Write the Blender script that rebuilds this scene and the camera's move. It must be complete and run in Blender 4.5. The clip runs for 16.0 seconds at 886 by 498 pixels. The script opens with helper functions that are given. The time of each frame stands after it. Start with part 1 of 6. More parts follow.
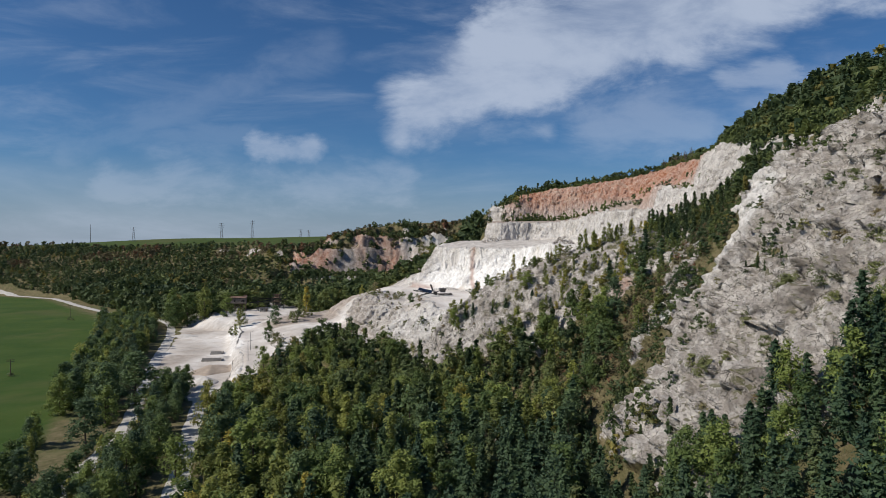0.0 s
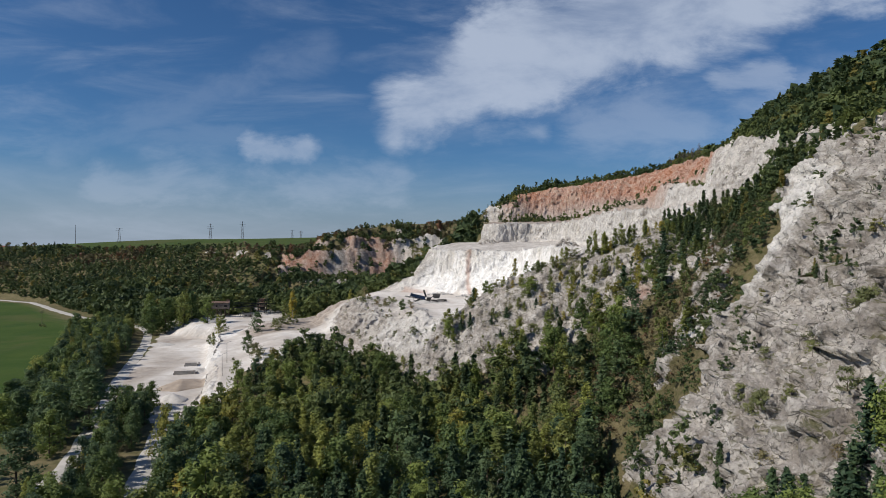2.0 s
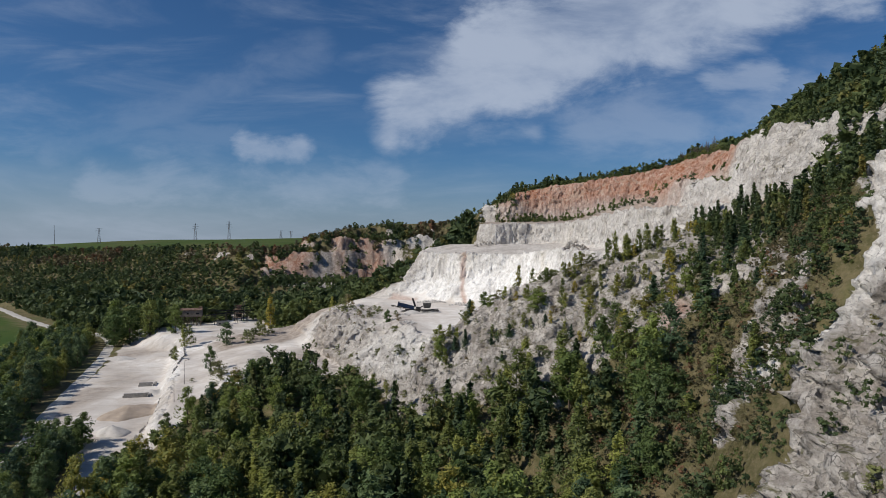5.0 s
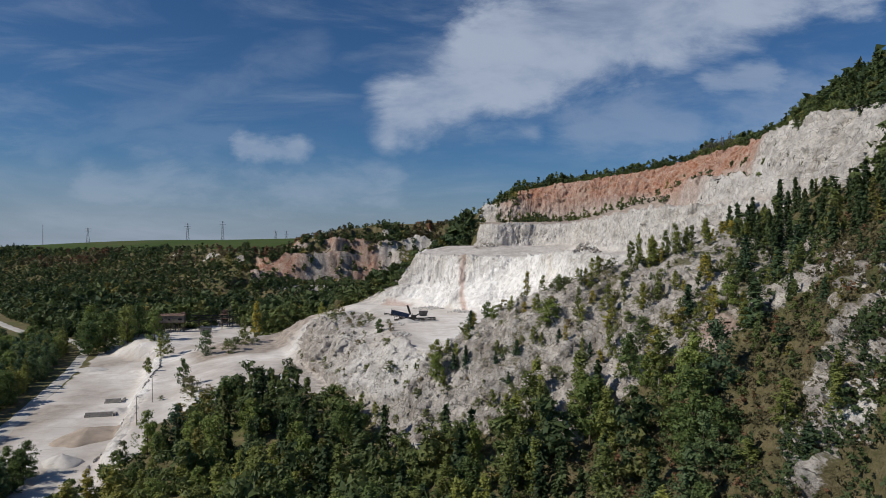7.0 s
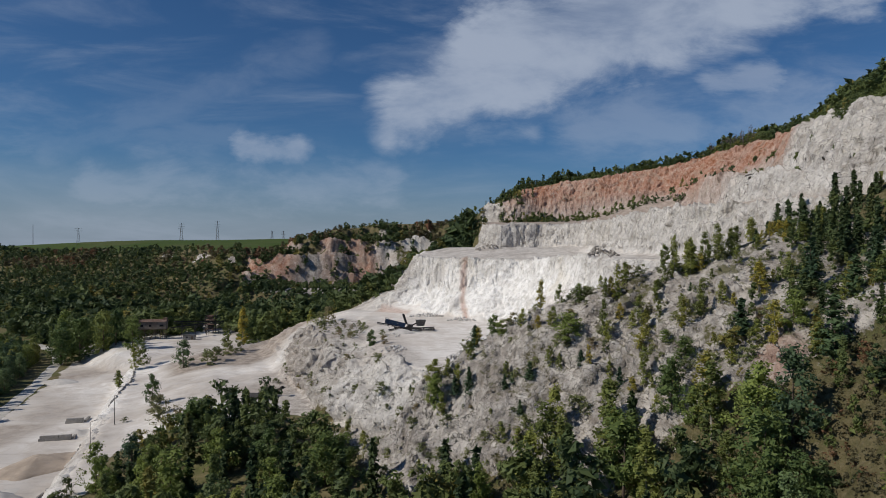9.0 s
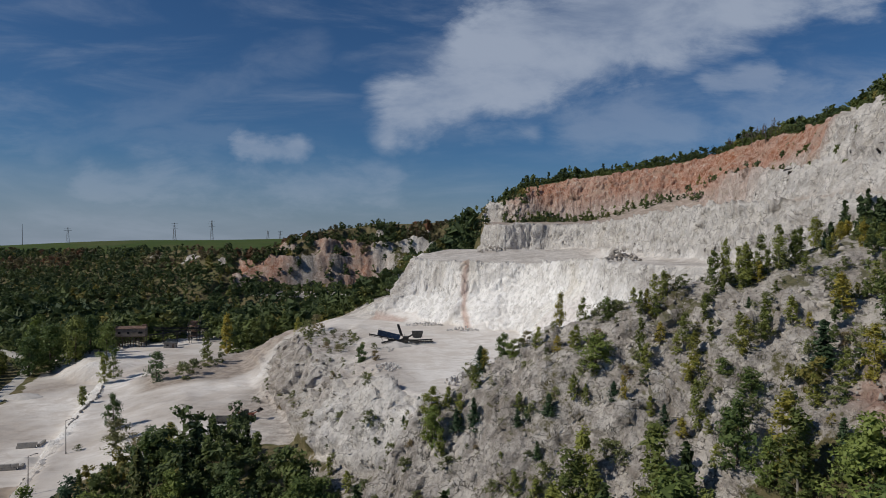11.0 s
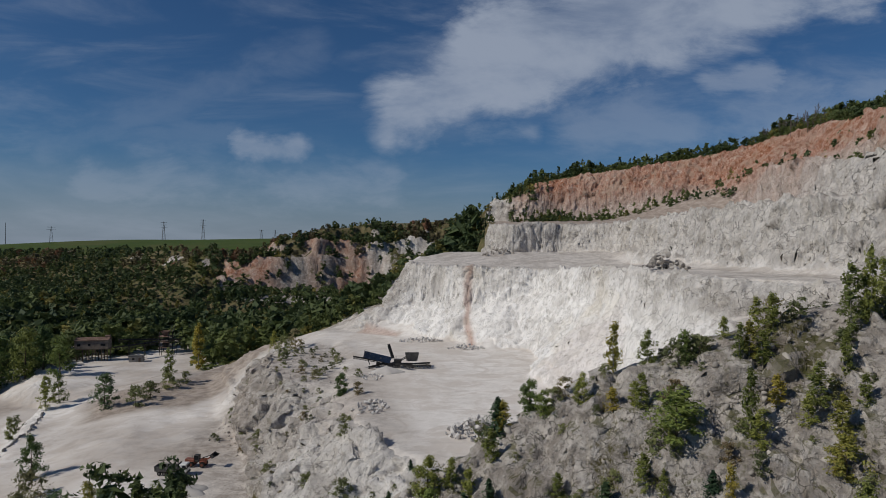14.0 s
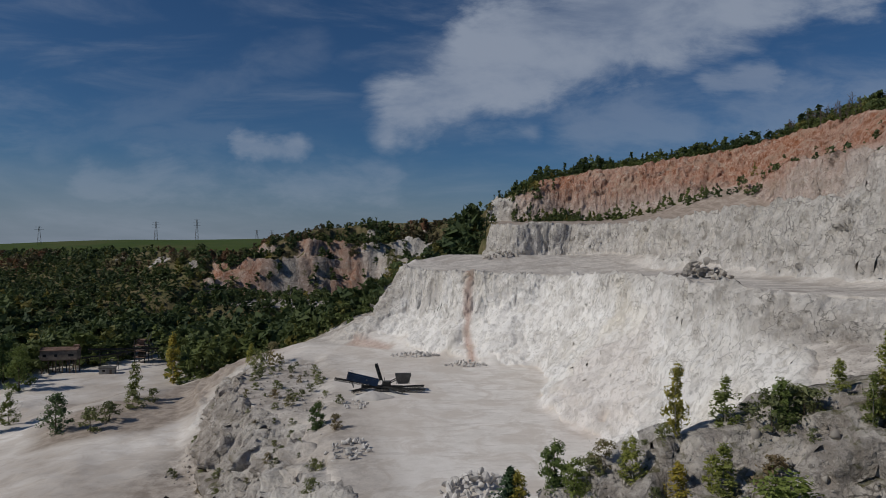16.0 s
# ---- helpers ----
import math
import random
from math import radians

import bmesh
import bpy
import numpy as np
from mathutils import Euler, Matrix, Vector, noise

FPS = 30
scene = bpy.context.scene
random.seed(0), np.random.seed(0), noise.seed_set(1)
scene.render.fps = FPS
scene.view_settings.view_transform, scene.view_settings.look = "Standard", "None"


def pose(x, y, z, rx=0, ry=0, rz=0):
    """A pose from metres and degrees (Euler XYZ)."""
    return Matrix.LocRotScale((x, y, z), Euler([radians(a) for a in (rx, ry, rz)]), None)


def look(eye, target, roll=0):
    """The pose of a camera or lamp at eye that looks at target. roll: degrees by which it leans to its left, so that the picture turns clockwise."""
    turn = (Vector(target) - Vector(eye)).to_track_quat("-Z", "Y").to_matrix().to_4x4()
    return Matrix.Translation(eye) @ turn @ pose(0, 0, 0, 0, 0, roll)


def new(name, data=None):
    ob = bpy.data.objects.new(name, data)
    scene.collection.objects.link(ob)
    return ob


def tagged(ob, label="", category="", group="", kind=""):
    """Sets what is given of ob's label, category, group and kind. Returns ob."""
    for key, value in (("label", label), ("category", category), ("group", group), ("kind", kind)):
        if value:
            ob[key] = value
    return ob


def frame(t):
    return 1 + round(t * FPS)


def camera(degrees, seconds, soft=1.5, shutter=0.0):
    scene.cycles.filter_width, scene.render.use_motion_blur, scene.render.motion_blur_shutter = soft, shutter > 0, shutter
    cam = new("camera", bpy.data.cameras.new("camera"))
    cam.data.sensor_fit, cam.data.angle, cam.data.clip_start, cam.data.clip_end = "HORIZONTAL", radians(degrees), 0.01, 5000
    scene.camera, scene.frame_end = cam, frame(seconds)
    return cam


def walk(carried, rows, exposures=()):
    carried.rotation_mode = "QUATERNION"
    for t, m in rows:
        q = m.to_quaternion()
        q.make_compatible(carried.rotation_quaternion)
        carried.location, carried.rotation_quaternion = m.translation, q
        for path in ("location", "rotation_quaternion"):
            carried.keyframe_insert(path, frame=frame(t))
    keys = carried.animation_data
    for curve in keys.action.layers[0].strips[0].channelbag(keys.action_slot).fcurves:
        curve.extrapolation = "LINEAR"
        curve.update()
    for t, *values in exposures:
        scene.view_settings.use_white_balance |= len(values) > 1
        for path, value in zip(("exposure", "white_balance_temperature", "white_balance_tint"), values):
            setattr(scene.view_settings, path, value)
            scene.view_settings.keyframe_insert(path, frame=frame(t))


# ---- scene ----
cam = camera(70.2, 16.0, soft=0.6)
METRES, EYE, TILT, LEAN, TURN = 200.0, 50.0, -0.3, 0.0, 0.0
ROWS = [
    (0.0, 0.0, 0.0, 0.0, -0.0, 0.0, -0.0),
    (0.5, -0.0002, 0.0316, 0.0015, -0.2, 0.03, -0.0),
    (1.0, -0.0003, 0.063, 0.0027, -0.35, 0.04, 0.01),
    (1.5, 0.0004, 0.0943, 0.0037, -0.44, 0.05, 0.01),
    (2.0, 0.0017, 0.1256, 0.005, -0.49, 0.07, -0.0),
    (2.5, 0.003, 0.157, 0.0061, -0.58, 0.08, -0.02),
    (3.0, 0.0044, 0.1885, 0.0072, -0.68, 0.08, -0.03),
    (3.5, 0.0057, 0.2199, 0.0083, -0.78, 0.1, -0.05),
    (4.0, 0.007, 0.2509, 0.0096, -0.86, 0.09, -0.04),
    (6.5, 0.0126, 0.406, 0.0169, -1.17, 0.08, -0.03),
    (7.0, 0.0133, 0.4373, 0.018, -1.17, 0.09, -0.04),
    (7.5, 0.014, 0.4684, 0.0192, -1.19, 0.1, -0.07),
    (8.0, 0.0147, 0.4996, 0.0206, -1.19, 0.1, -0.08),
    (8.5, 0.0157, 0.5311, 0.0219, -1.19, 0.09, -0.11),
    (9.0, 0.0163, 0.5623, 0.0232, -1.19, 0.1, -0.11),
    (11.5, 0.0194, 0.7179, 0.0303, -1.26, 0.08, -0.21),
    (12.0, 0.0199, 0.7491, 0.0315, -1.27, 0.07, -0.22),
    (12.5, 0.0205, 0.7805, 0.0328, -1.28, 0.06, -0.22),
    (13.0, 0.0208, 0.8117, 0.0341, -1.3, 0.05, -0.26),
    (13.5, 0.0212, 0.8432, 0.0355, -1.31, 0.05, -0.27),
    (14.0, 0.0217, 0.8745, 0.0365, -1.31, 0.03, -0.26),
    (14.5, 0.0224, 0.9056, 0.0377, -1.32, 0.03, -0.26),
    (15.0, 0.0232, 0.9364, 0.0391, -1.34, 0.03, -0.27),
    (15.5, 0.0256, 0.9677, 0.0404, -1.33, 0.02, -0.28),
    (16.0, 0.029, 0.9985, 0.042, -1.32, 0.02, -0.3),
]
LIGHT_DROP = [(0.0, 0.0), (4.0, -0.10), (7.0, -0.24), (9.0, -0.34), (12.5, -0.56), (14.5, -0.68), (16.0, -0.82)]
walk(cam, [(t, pose(0, 0, EYE, TILT, LEAN, TURN) @ pose(METRES * x, METRES * y, METRES * z, 90 + pitch, roll, yaw)) for t, x, y, z, yaw, pitch, roll in ROWS],
     exposures=LIGHT_DROP)

# ---------------------------------------------------------------- node helpers
def tree_of(block):
    block.use_nodes = True
    nt = block.node_tree
    nt.nodes.clear()
    return nt


class Nodes:
    """Short ways to add nodes and links."""

    def __init__(self, nt):
        self.nt = nt

    def add(self, kind):
        return self.nt.nodes.new(kind)

    def put(self, socket, value):
        if isinstance(value, bpy.types.NodeSocket):
            self.nt.links.new(value, socket)
        elif isinstance(value, (tuple, list)) and len(value) == 3 and socket.type == "RGBA":
            socket.default_value = (*value, 1.0)
        else:
            socket.default_value = value

    def attribute(self, name):
        n = self.add("ShaderNodeAttribute")
        n.attribute_name = name
        return n

    def math(self, op, a, b=0.0, clamp=False):
        n = self.add("ShaderNodeMath")
        n.operation, n.use_clamp = op, clamp
        self.put(n.inputs[0], a)
        self.put(n.inputs[1], b)
        return n.outputs[0]

    def vec(self, op, a, b):
        n = self.add("ShaderNodeVectorMath")
        n.operation = op
        self.put(n.inputs[0], a)
        self.put(n.inputs[1], b)
        return n.outputs[0]

    def mix(self, f, a, b):
        n = self.add("ShaderNodeMix")
        n.data_type = "RGBA"
        self.put(n.inputs[0], f)
        self.put(n.inputs[6], a)
        self.put(n.inputs[7], b)
        return n.outputs[2]

    def step(self, v, lo, hi, a=0.0, b=1.0):
        n = self.add("ShaderNodeMapRange")
        n.interpolation_type = "SMOOTHSTEP"
        for k, val in enumerate((v, lo, hi, a, b)):
            self.put(n.inputs[k], val)
        return n.outputs[0]

    def noise(self, at, scale, detail=4.0, rough=0.55, distort=0.0):
        n = self.add("ShaderNodeTexNoise")
        self.put(n.inputs["Vector"], at)
        n.inputs["Scale"].default_value = scale
        n.inputs["Detail"].default_value = detail
        n.inputs["Roughness"].default_value = rough
        n.inputs["Distortion"].default_value = distort
        return n.outputs[0]

    def bump(self, height, strength, distance, normal=None):
        n = self.add("ShaderNodeBump")
        n.inputs["Strength"].default_value = strength
        n.inputs["Distance"].default_value = distance
        self.put(n.inputs["Height"], height)
        if normal is not None:
            self.put(n.inputs["Normal"], normal)
        return n.outputs[0]

    def surface(self, color, rough=0.8, metal=0.0, normal=None, specular=0.3):
        b = self.add("ShaderNodeBsdfPrincipled")
        self.put(b.inputs["Base Color"], color)
        self.put(b.inputs["Roughness"], rough)
        self.put(b.inputs["Metallic"], metal)
        b.inputs["Specular IOR Level"].default_value = specular
        if normal is not None:
            self.put(b.inputs["Normal"], normal)
        return b.outputs[0]

    def out(self, shader):
        o = self.add("ShaderNodeOutputMaterial")
        self.put(o.inputs[0], shader)


# ---------------------------------------------------------------- sky, clouds and sun
SUN_EL, SUN_AZ = 41.0, 250.0        # degrees; azimuth clockwise from +y
SKY_STRENGTH, SUN_STRENGTH = 0.054, 4.1
to_sun = Vector((math.cos(radians(SUN_EL)) * math.sin(radians(SUN_AZ)),
                 math.cos(radians(SUN_EL)) * math.cos(radians(SUN_AZ)), math.sin(radians(SUN_EL))))


def make_world():
    world = bpy.data.worlds.new("sky")
    scene.world = world
    n = Nodes(tree_of(world))
    sky = n.add("ShaderNodeTexSky")
    sky.sky_type, sky.sun_disc = "NISHITA", False
    sky.altitude, sky.air_density, sky.dust_density, sky.ozone_density = 250.0, 1.0, 0.4, 3.5
    sky.sun_elevation, sky.sun_rotation = radians(SUN_EL), radians(SUN_AZ)
    way = n.add("ShaderNodeTexCoord").outputs["Generated"]
    sep = n.add("ShaderNodeSeparateXYZ")
    n.put(sep.inputs[0], way)
    x, y, z = sep.outputs
    ahead = n.math("MAXIMUM", y, 0.02)
    u, v = n.math("DIVIDE", x, ahead), n.math("DIVIDE", z, ahead)
    comb = n.add("ShaderNodeCombineXYZ")
    n.put(comb.inputs[0], u)
    n.put(comb.inputs[1], v)
    plane = comb.outputs[0]

    def stretched(angle, along, across, scale, detail, rough, distort):
        m = n.add("ShaderNodeMapping")
        n.put(m.inputs[0], plane)
        m.inputs["Rotation"].default_value = (0, 0, radians(-angle))
        m.inputs["Scale"].default_value = (along, across, 1)
        return n.noise(m.outputs[0], scale, detail, rough, distort)

    fleecy = stretched(17, 1.0, 2.2, 5.0, 8, 0.62, 0.25)
    wisps = stretched(20, 1.0, 4.5, 2.6, 7, 0.6, 0.5)
    veil = stretched(4, 1.0, 4.0, 1.7, 6, 0.58, 0.3)

    def streak(u0, v0, u1, v1, half, soft, ragged):
        """How much of a cloud lies along a line of the sky: 1 on it, 0 away from it."""
        du, dv = u1 - u0, v1 - v0
        length = math.hypot(du, dv)
        a, b = n.math("SUBTRACT", u, u0), n.math("SUBTRACT", v, v0)
        s = n.math("DIVIDE", n.math("ADD", n.math("MULTIPLY", a, du), n.math("MULTIPLY", b, dv)), length * length)
        s = n.math("MINIMUM", n.math("MAXIMUM", s, 0.0), 1.0)
        du_, dv_ = n.math("SUBTRACT", a, n.math("MULTIPLY", s, du)), n.math("SUBTRACT", b, n.math("MULTIPLY", s, dv))
        d = n.math("SQRT", n.math("ADD", n.math("MULTIPLY", du_, du_), n.math("MULTIPLY", n.math("MULTIPLY", dv_, dv_), 1.0)))
        d = n.math("ADD", d, n.math("MULTIPLY", n.math("SUBTRACT", fleecy, 0.5), ragged))
        return n.step(d, half, half + soft, 1.0, 0.0)

    parts = [(streak(-0.035, 0.215, 0.12, 0.300, 0.026, 0.055, -0.13), 0.82, 0.5),
             (streak(0.12, 0.300, 0.66, 0.475, 0.058, 0.060, -0.16), 0.82, 0.5),
             (streak(-0.065, 0.180, -0.03, 0.24, 0.006, 0.035, -0.08), 0.70, 0.5),
             (streak(0.45, 0.255, 0.54, 0.268, 0.000, 0.040, -0.16), 0.46, 0.2),
             (streak(-0.29, 0.155, -0.21, 0.150, 0.006, 0.028, -0.09), 0.52, 0.4),
             (streak(0.07, 0.175, 0.16, 0.180, 0.000, 0.035, -0.10), 0.42, 0.3),
             (streak(0.25, 0.185, 0.75, 0.235, 0.010, 0.080, -0.16), 0.34, 0.1),
             (streak(-0.52, 0.105, -0.08, 0.090, 0.006, 0.050, -0.14), 0.34, 0.1),
             (streak(-0.60, 0.150, -0.18, 0.310, 0.000, 0.045, -0.10), 0.15, 0.1),
             (streak(-0.62, 0.170, -0.30, 0.170, 0.000, 0.030, -0.10), 0.14, 0.1)]
    cover = n.math("MULTIPLY", n.step(wisps, 0.44, 0.82), 0.36)
    cover = n.math("ADD", cover, n.math("MULTIPLY", n.step(veil, 0.45, 0.8), n.step(v, 0.30, 0.05, 0.0, 0.35)))
    for shape, much, least in parts:
        shape = n.math("MULTIPLY", shape, n.step(fleecy, 0.25, 0.62, much * least, much))
        cover = n.math("MAXIMUM", cover, shape)
    back = n.step(y, 0.02, 0.3)
    cover = n.math("MULTIPLY", cover, back, True)
    white = n.add("ShaderNodeRGB")
    white.outputs[0].default_value = (9.0, 10.3, 12.7, 1)
    low = n.step(n.math("ABSOLUTE", z), 0.0, 0.15, 0.78, 0.0)
    deep = n.vec("MULTIPLY", sky.outputs[0], (0.575, 0.94, 1.29))
    hazy = n.mix(low, deep, (5.0, 6.0, 7.6))
    colour = n.mix(cover, hazy, white.outputs[0])
    bg = n.add("ShaderNodeBackground")
    n.put(bg.inputs[0], colour)
    bg.inputs[1].default_value = SKY_STRENGTH
    o = n.add("ShaderNodeOutputWorld")
    n.put(o.inputs[0], bg.outputs[0])


make_world()
sun = new("sun", bpy.data.lights.new("sun", "SUN"))
sun.data.energy, sun.data.angle, sun.data.color = SUN_STRENGTH, radians(0.53), (1.0, 0.935, 0.83)
sun.matrix_world = look(to_sun * 400, (0, 0, 0))


# ---------------------------------------------------------------- smooth noise on arrays
def lattice(ix, iy, seed):
    h = (ix.astype(np.int64) * 374761393 + iy.astype(np.int64) * 668265263 + seed * 974634707) & 0xFFFFFFFF
    h = ((h ^ (h >> 13)) * 1274126177) & 0xFFFFFFFF
    return ((h ^ (h >> 16)) & 0xFFFF) / 65535.0


def value_noise(x, y, seed):
    ix, iy = np.floor(x), np.floor(y)
    fx, fy = x - ix, y - iy
    fx, fy = fx * fx * (3 - 2 * fx), fy * fy * (3 - 2 * fy)
    a, b = lattice(ix, iy, seed), lattice(ix + 1, iy, seed)
    c, d = lattice(ix, iy + 1, seed), lattice(ix + 1, iy + 1, seed)
    return (a * (1 - fx) + b * fx) * (1 - fy) + (c * (1 - fx) + d * fx) * fy


def fbm(x, y, size, seed, octaves=4, gain=0.5):
    """Noise of -1 to 1 with features of that size in metres."""
    total, amp, norm = 0.0, 1.0, 0.0
    x, y = x / size, y / size
    for k in range(octaves):
        total = total + amp * (2 * value_noise(x * 0.8 + y * 0.6, y * 0.8 - x * 0.6, seed + k) - 1)
        norm += amp
        amp *= gain
        x, y = x * 2.03 + 17.1, y * 2.03 - 9.3
    return total / norm


def ridged(x, y, size, seed, octaves=4):
    total, amp, norm = 0.0, 1.0, 0.0
    x, y = x / size, y / size
    for k in range(octaves):
        total = total + amp * (1 - np.abs(2 * value_noise(x * 0.7 + y * 0.7, y * 0.7 - x * 0.7, seed + k) - 1) * 2)
        norm += amp
        amp *= 0.5
        x, y = x * 2.1 + 5.2, y * 2.1 + 1.7
    return total / norm


def smooth(v, lo, hi):
    t = np.clip((v - lo) / (hi - lo), 0, 1)
    return t * t * (3 - 2 * t)


# ---------------------------------------------------------------- plan of the terrain
def edge_distance(x, y, line, closed=True):
    best = np.full(x.shape, 1e18)
    pts = list(line) + ([line[0]] if closed else [])
    for (ax, ay), (bx, by) in zip(pts[:-1], pts[1:]):
        dx, dy = bx - ax, by - ay
        s = np.clip(((x - ax) * dx + (y - ay) * dy) / (dx * dx + dy * dy), 0, 1)
        best = np.minimum(best, (x - ax - s * dx) ** 2 + (y - ay - s * dy) ** 2)
    return np.sqrt(best)


def within(x, y, ring):
    inside = np.zeros(x.shape, bool)
    for (ax, ay), (bx, by) in zip(ring, ring[1:] + ring[:1]):
        if ay != by:
            inside ^= ((ay > y) != (by > y)) & (x < (bx - ax) * (y - ay) / (by - ay) + ax)
    return inside


def soft_inside(x, y, ring, soft):
    d = edge_distance(x, y, ring)
    return smooth(np.where(within(x, y, ring), d, -d), -soft, soft)


def lay(z, x, y, core, rim, level, bend=1.0):
    """Bring the ground to a level inside core, and let it run out to what was there at rim."""
    a, b = edge_distance(x, y, core), edge_distance(x, y, rim)
    w = np.where(within(x, y, rim), b / (a + b + 1e-6), 0.0)
    w = np.where(within(x, y, core), 1.0, w)
    w = w ** bend
    return z * (1 - w) + level * w


HILL_TOE = [(40, -400), (36, 60), (34, 120), (34, 165), (24, 200), (6, 226), (-12, 252), (-24, 280), (-34, 310), (-42, 335), (-50, 360),
            (-64, 395), (-78, 430), (-70, 480), (-30, 520), (-10, 580), (30, 700), (200, 900), (900, 1100), (1500, 500), (1500, -400)]
HILL_TOP = [(120, -400), (112, 60), (101, 120), (100, 165), (103, 200), (110, 228), (116, 260), (124, 300), (140, 345), (158, 405), (166, 445),
            (150, 480), (120, 503), (88, 522), (58, 532), (44, 548), (60, 640), (220, 820), (800, 1000), (1300, 500), (1300, -400)]
CLIFF_TOE = [(112, 165), (110, 200), (111, 228), (115, 262), (122, 300), (138, 345), (157, 405), (164, 447),
             (150, 481), (121, 503), (89, 523), (59, 533), (42, 546), (60, 640), (220, 820), (800, 1000), (1300, 500), (1300, -400), (125, -400), (118, 60)]
CLIFF_TOP = [(132, 180), (121, 207), (120, 228), (124, 258), (132, 298), (150, 348), (170, 408), (178, 455),
             (160, 491), (124, 512), (96, 531), (70, 542), (50, 553), (70, 640), (230, 810), (790, 980), (1250, 500), (1250, -380), (160, -380), (140, 60)]
CREST_UPPER = [(34, 478), (42, 462), (65, 462), (82, 446), (85, 400), (83, 350), (79, 322), (81, 298), (92, 276), (104, 262)]
TOE_UPPER = [(30, 462), (40, 451), (61, 453), (75, 436), (77, 400), (75, 350), (71, 322), (72, 300), (82, 280), (96, 262)]
CREST_LOWER = [(-34, 436), (-20, 437), (-2, 434), (19, 415), (45, 405), (54, 385), (54, 349), (56, 320), (58, 303), (65, 286), (75, 270)]
BENCH_UPPER = CREST_UPPER + [(112, 262), (120, 300), (137, 345), (156, 405), (163, 447), (149, 481), (120, 503), (88, 522), (58, 532), (43, 545), (38, 510)]
BENCH_UPPER_RIM = [(32, 474), (40, 459), (63, 460), (80, 444), (82, 400), (80, 350), (76, 322), (78, 298), (88, 272), (102, 258), (116, 256),
                   (124, 300), (142, 343), (160, 404), (168, 448), (151, 484), (121, 507), (90, 527), (60, 537), (42, 552), (32, 545), (30, 505)]
BENCH_MID = CREST_LOWER[2:] + [(84, 262)] + TOE_UPPER[::-1] + [(12, 470), (0, 452)]
BENCH_MID_RIM = [(-12, 436), (-2, 431), (18, 411), (43, 402), (51, 384), (51, 349), (53, 320), (55, 302), (62, 284), (73, 266), (88, 256), (104, 260)] + CREST_UPPER[::-1][1:] + [(10, 500), (-20, 470)]
FLOOR = [(-38, 434), (-28, 428), (4, 409), (22, 388), (38, 384), (37, 360), (31, 337), (36, 318), (38, 300), (26, 288), (10, 284), (2, 278),
         (-6, 286), (-9, 300), (-12, 315), (-14, 330), (-20, 350), (-26, 375), (-36, 410)]
FLOOR_RIM = [(-78, 470), (-34, 440), (-20, 437), (-2, 434), (19, 415), (45, 405), (54, 385), (54, 349), (56, 320), (58, 303), (58, 284), (47, 265), (31, 258),
             (14, 266), (2, 262), (-12, 272), (-24, 290), (-32, 310), (-40, 335), (-54, 352), (-66, 384), (-84, 430)]
KNOB = [(-30, 402), (-26, 375), (-20, 350), (-24, 341), (-33, 343), (-40, 352), (-45, 372), (-42, 392)]
KNOB_RIM = [(-28, 412), (-20, 375), (-16, 350), (-16, 334), (-30, 332), (-46, 344), (-54, 372), (-50, 402)]
GREY_LEDGE = [(107, 290), (109, 305), (123, 350), (141, 410), (151, 455), (147, 474), (156, 478), (172, 447), (166, 404), (147, 345), (130, 300), (118, 272)]
GREY_LEDGE_RIM = [(103, 286), (105, 306), (119, 352), (137, 411), (147, 456), (142, 482), (158, 486), (180, 447), (174, 402), (155, 343), (138, 298), (122, 262)]
SOIL_SCAR = [(58, 212), (58.5, 219), (63, 221.5), (65, 214.5), (62, 211)]
WORKS = [(-184, 474), (-156, 440), (-122, 430), (-100, 452), (-92, 500), (-118, 545), (-205, 535)]
WORKS_RIM = [(-194, 468), (-160, 428), (-118, 418), (-88, 444), (-78, 505), (-112, 570), (-235, 560)]
SPUR = [(2, 265), (10, 264), (16, 263), (22, 261.5), (28, 260), (34, 259), (42, 257), (50, 255), (66, 252.5), (80, 252), (80, 249), (66, 249.5), (50, 252), (42, 254), (34, 256), (28, 257.5), (22, 259), (16, 260.5), (10, 262), (2, 263)]
SPUR_RIM = [(-8, 273), (2, 277), (14, 277), (26, 277), (36, 277), (46, 275), (56, 276), (66, 275), (78, 272), (88, 266), (98, 260), (98, 242), (88, 222), (76, 206), (62, 204), (48, 214), (30, 226), (14, 240), (-8, 258)]
FAR_TOE = [(-1500, 1000), (-700, 800), (-430, 705), (-300, 590), (-230, 620), (-180, 650), (-150, 668), (-100, 676), (-60, 690), (0, 692), (30, 660), (60, 640), (400, 900), (900, 2400), (-1500, 3600), (-3000, 2500)]
FAR_TOP = [(-1500, 1200), (-700, 980), (-420, 870), (-300, 800), (-215, 760), (-165, 730), (-120, 742), (-60, 760), (0, 750), (40, 765), (160, 840), (420, 1000), (800, 2300), (-1400, 3400), (-2800, 2400)]
FIELD = [(-60, -300), (-88, 60), (-108, 161), (-138, 229), (-195, 354), (-258, 478), (-285, 518), (-425, 676), (-640, 800), (-1500, 900), (-1500, -300)]
QUARRY = [(-84, 455), (-45, 450), (-20, 455), (0, 465), (28, 480), (36, 500), (40, 548), (60, 536), (90, 527), (122, 508), (152, 488), (172, 452),
          (165, 405), (144, 345), (128, 298), (119, 262), (104, 258), (88, 262), (70, 262), (52, 262), (30, 256), (10, 262), (-8, 266), (-20, 282), (-30, 302), (-52, 300), (-80, 290),
          (-96, 250), (-118, 262), (-140, 300), (-168, 400), (-200, 490), (-216, 560), (-150, 560), (-110, 520)]


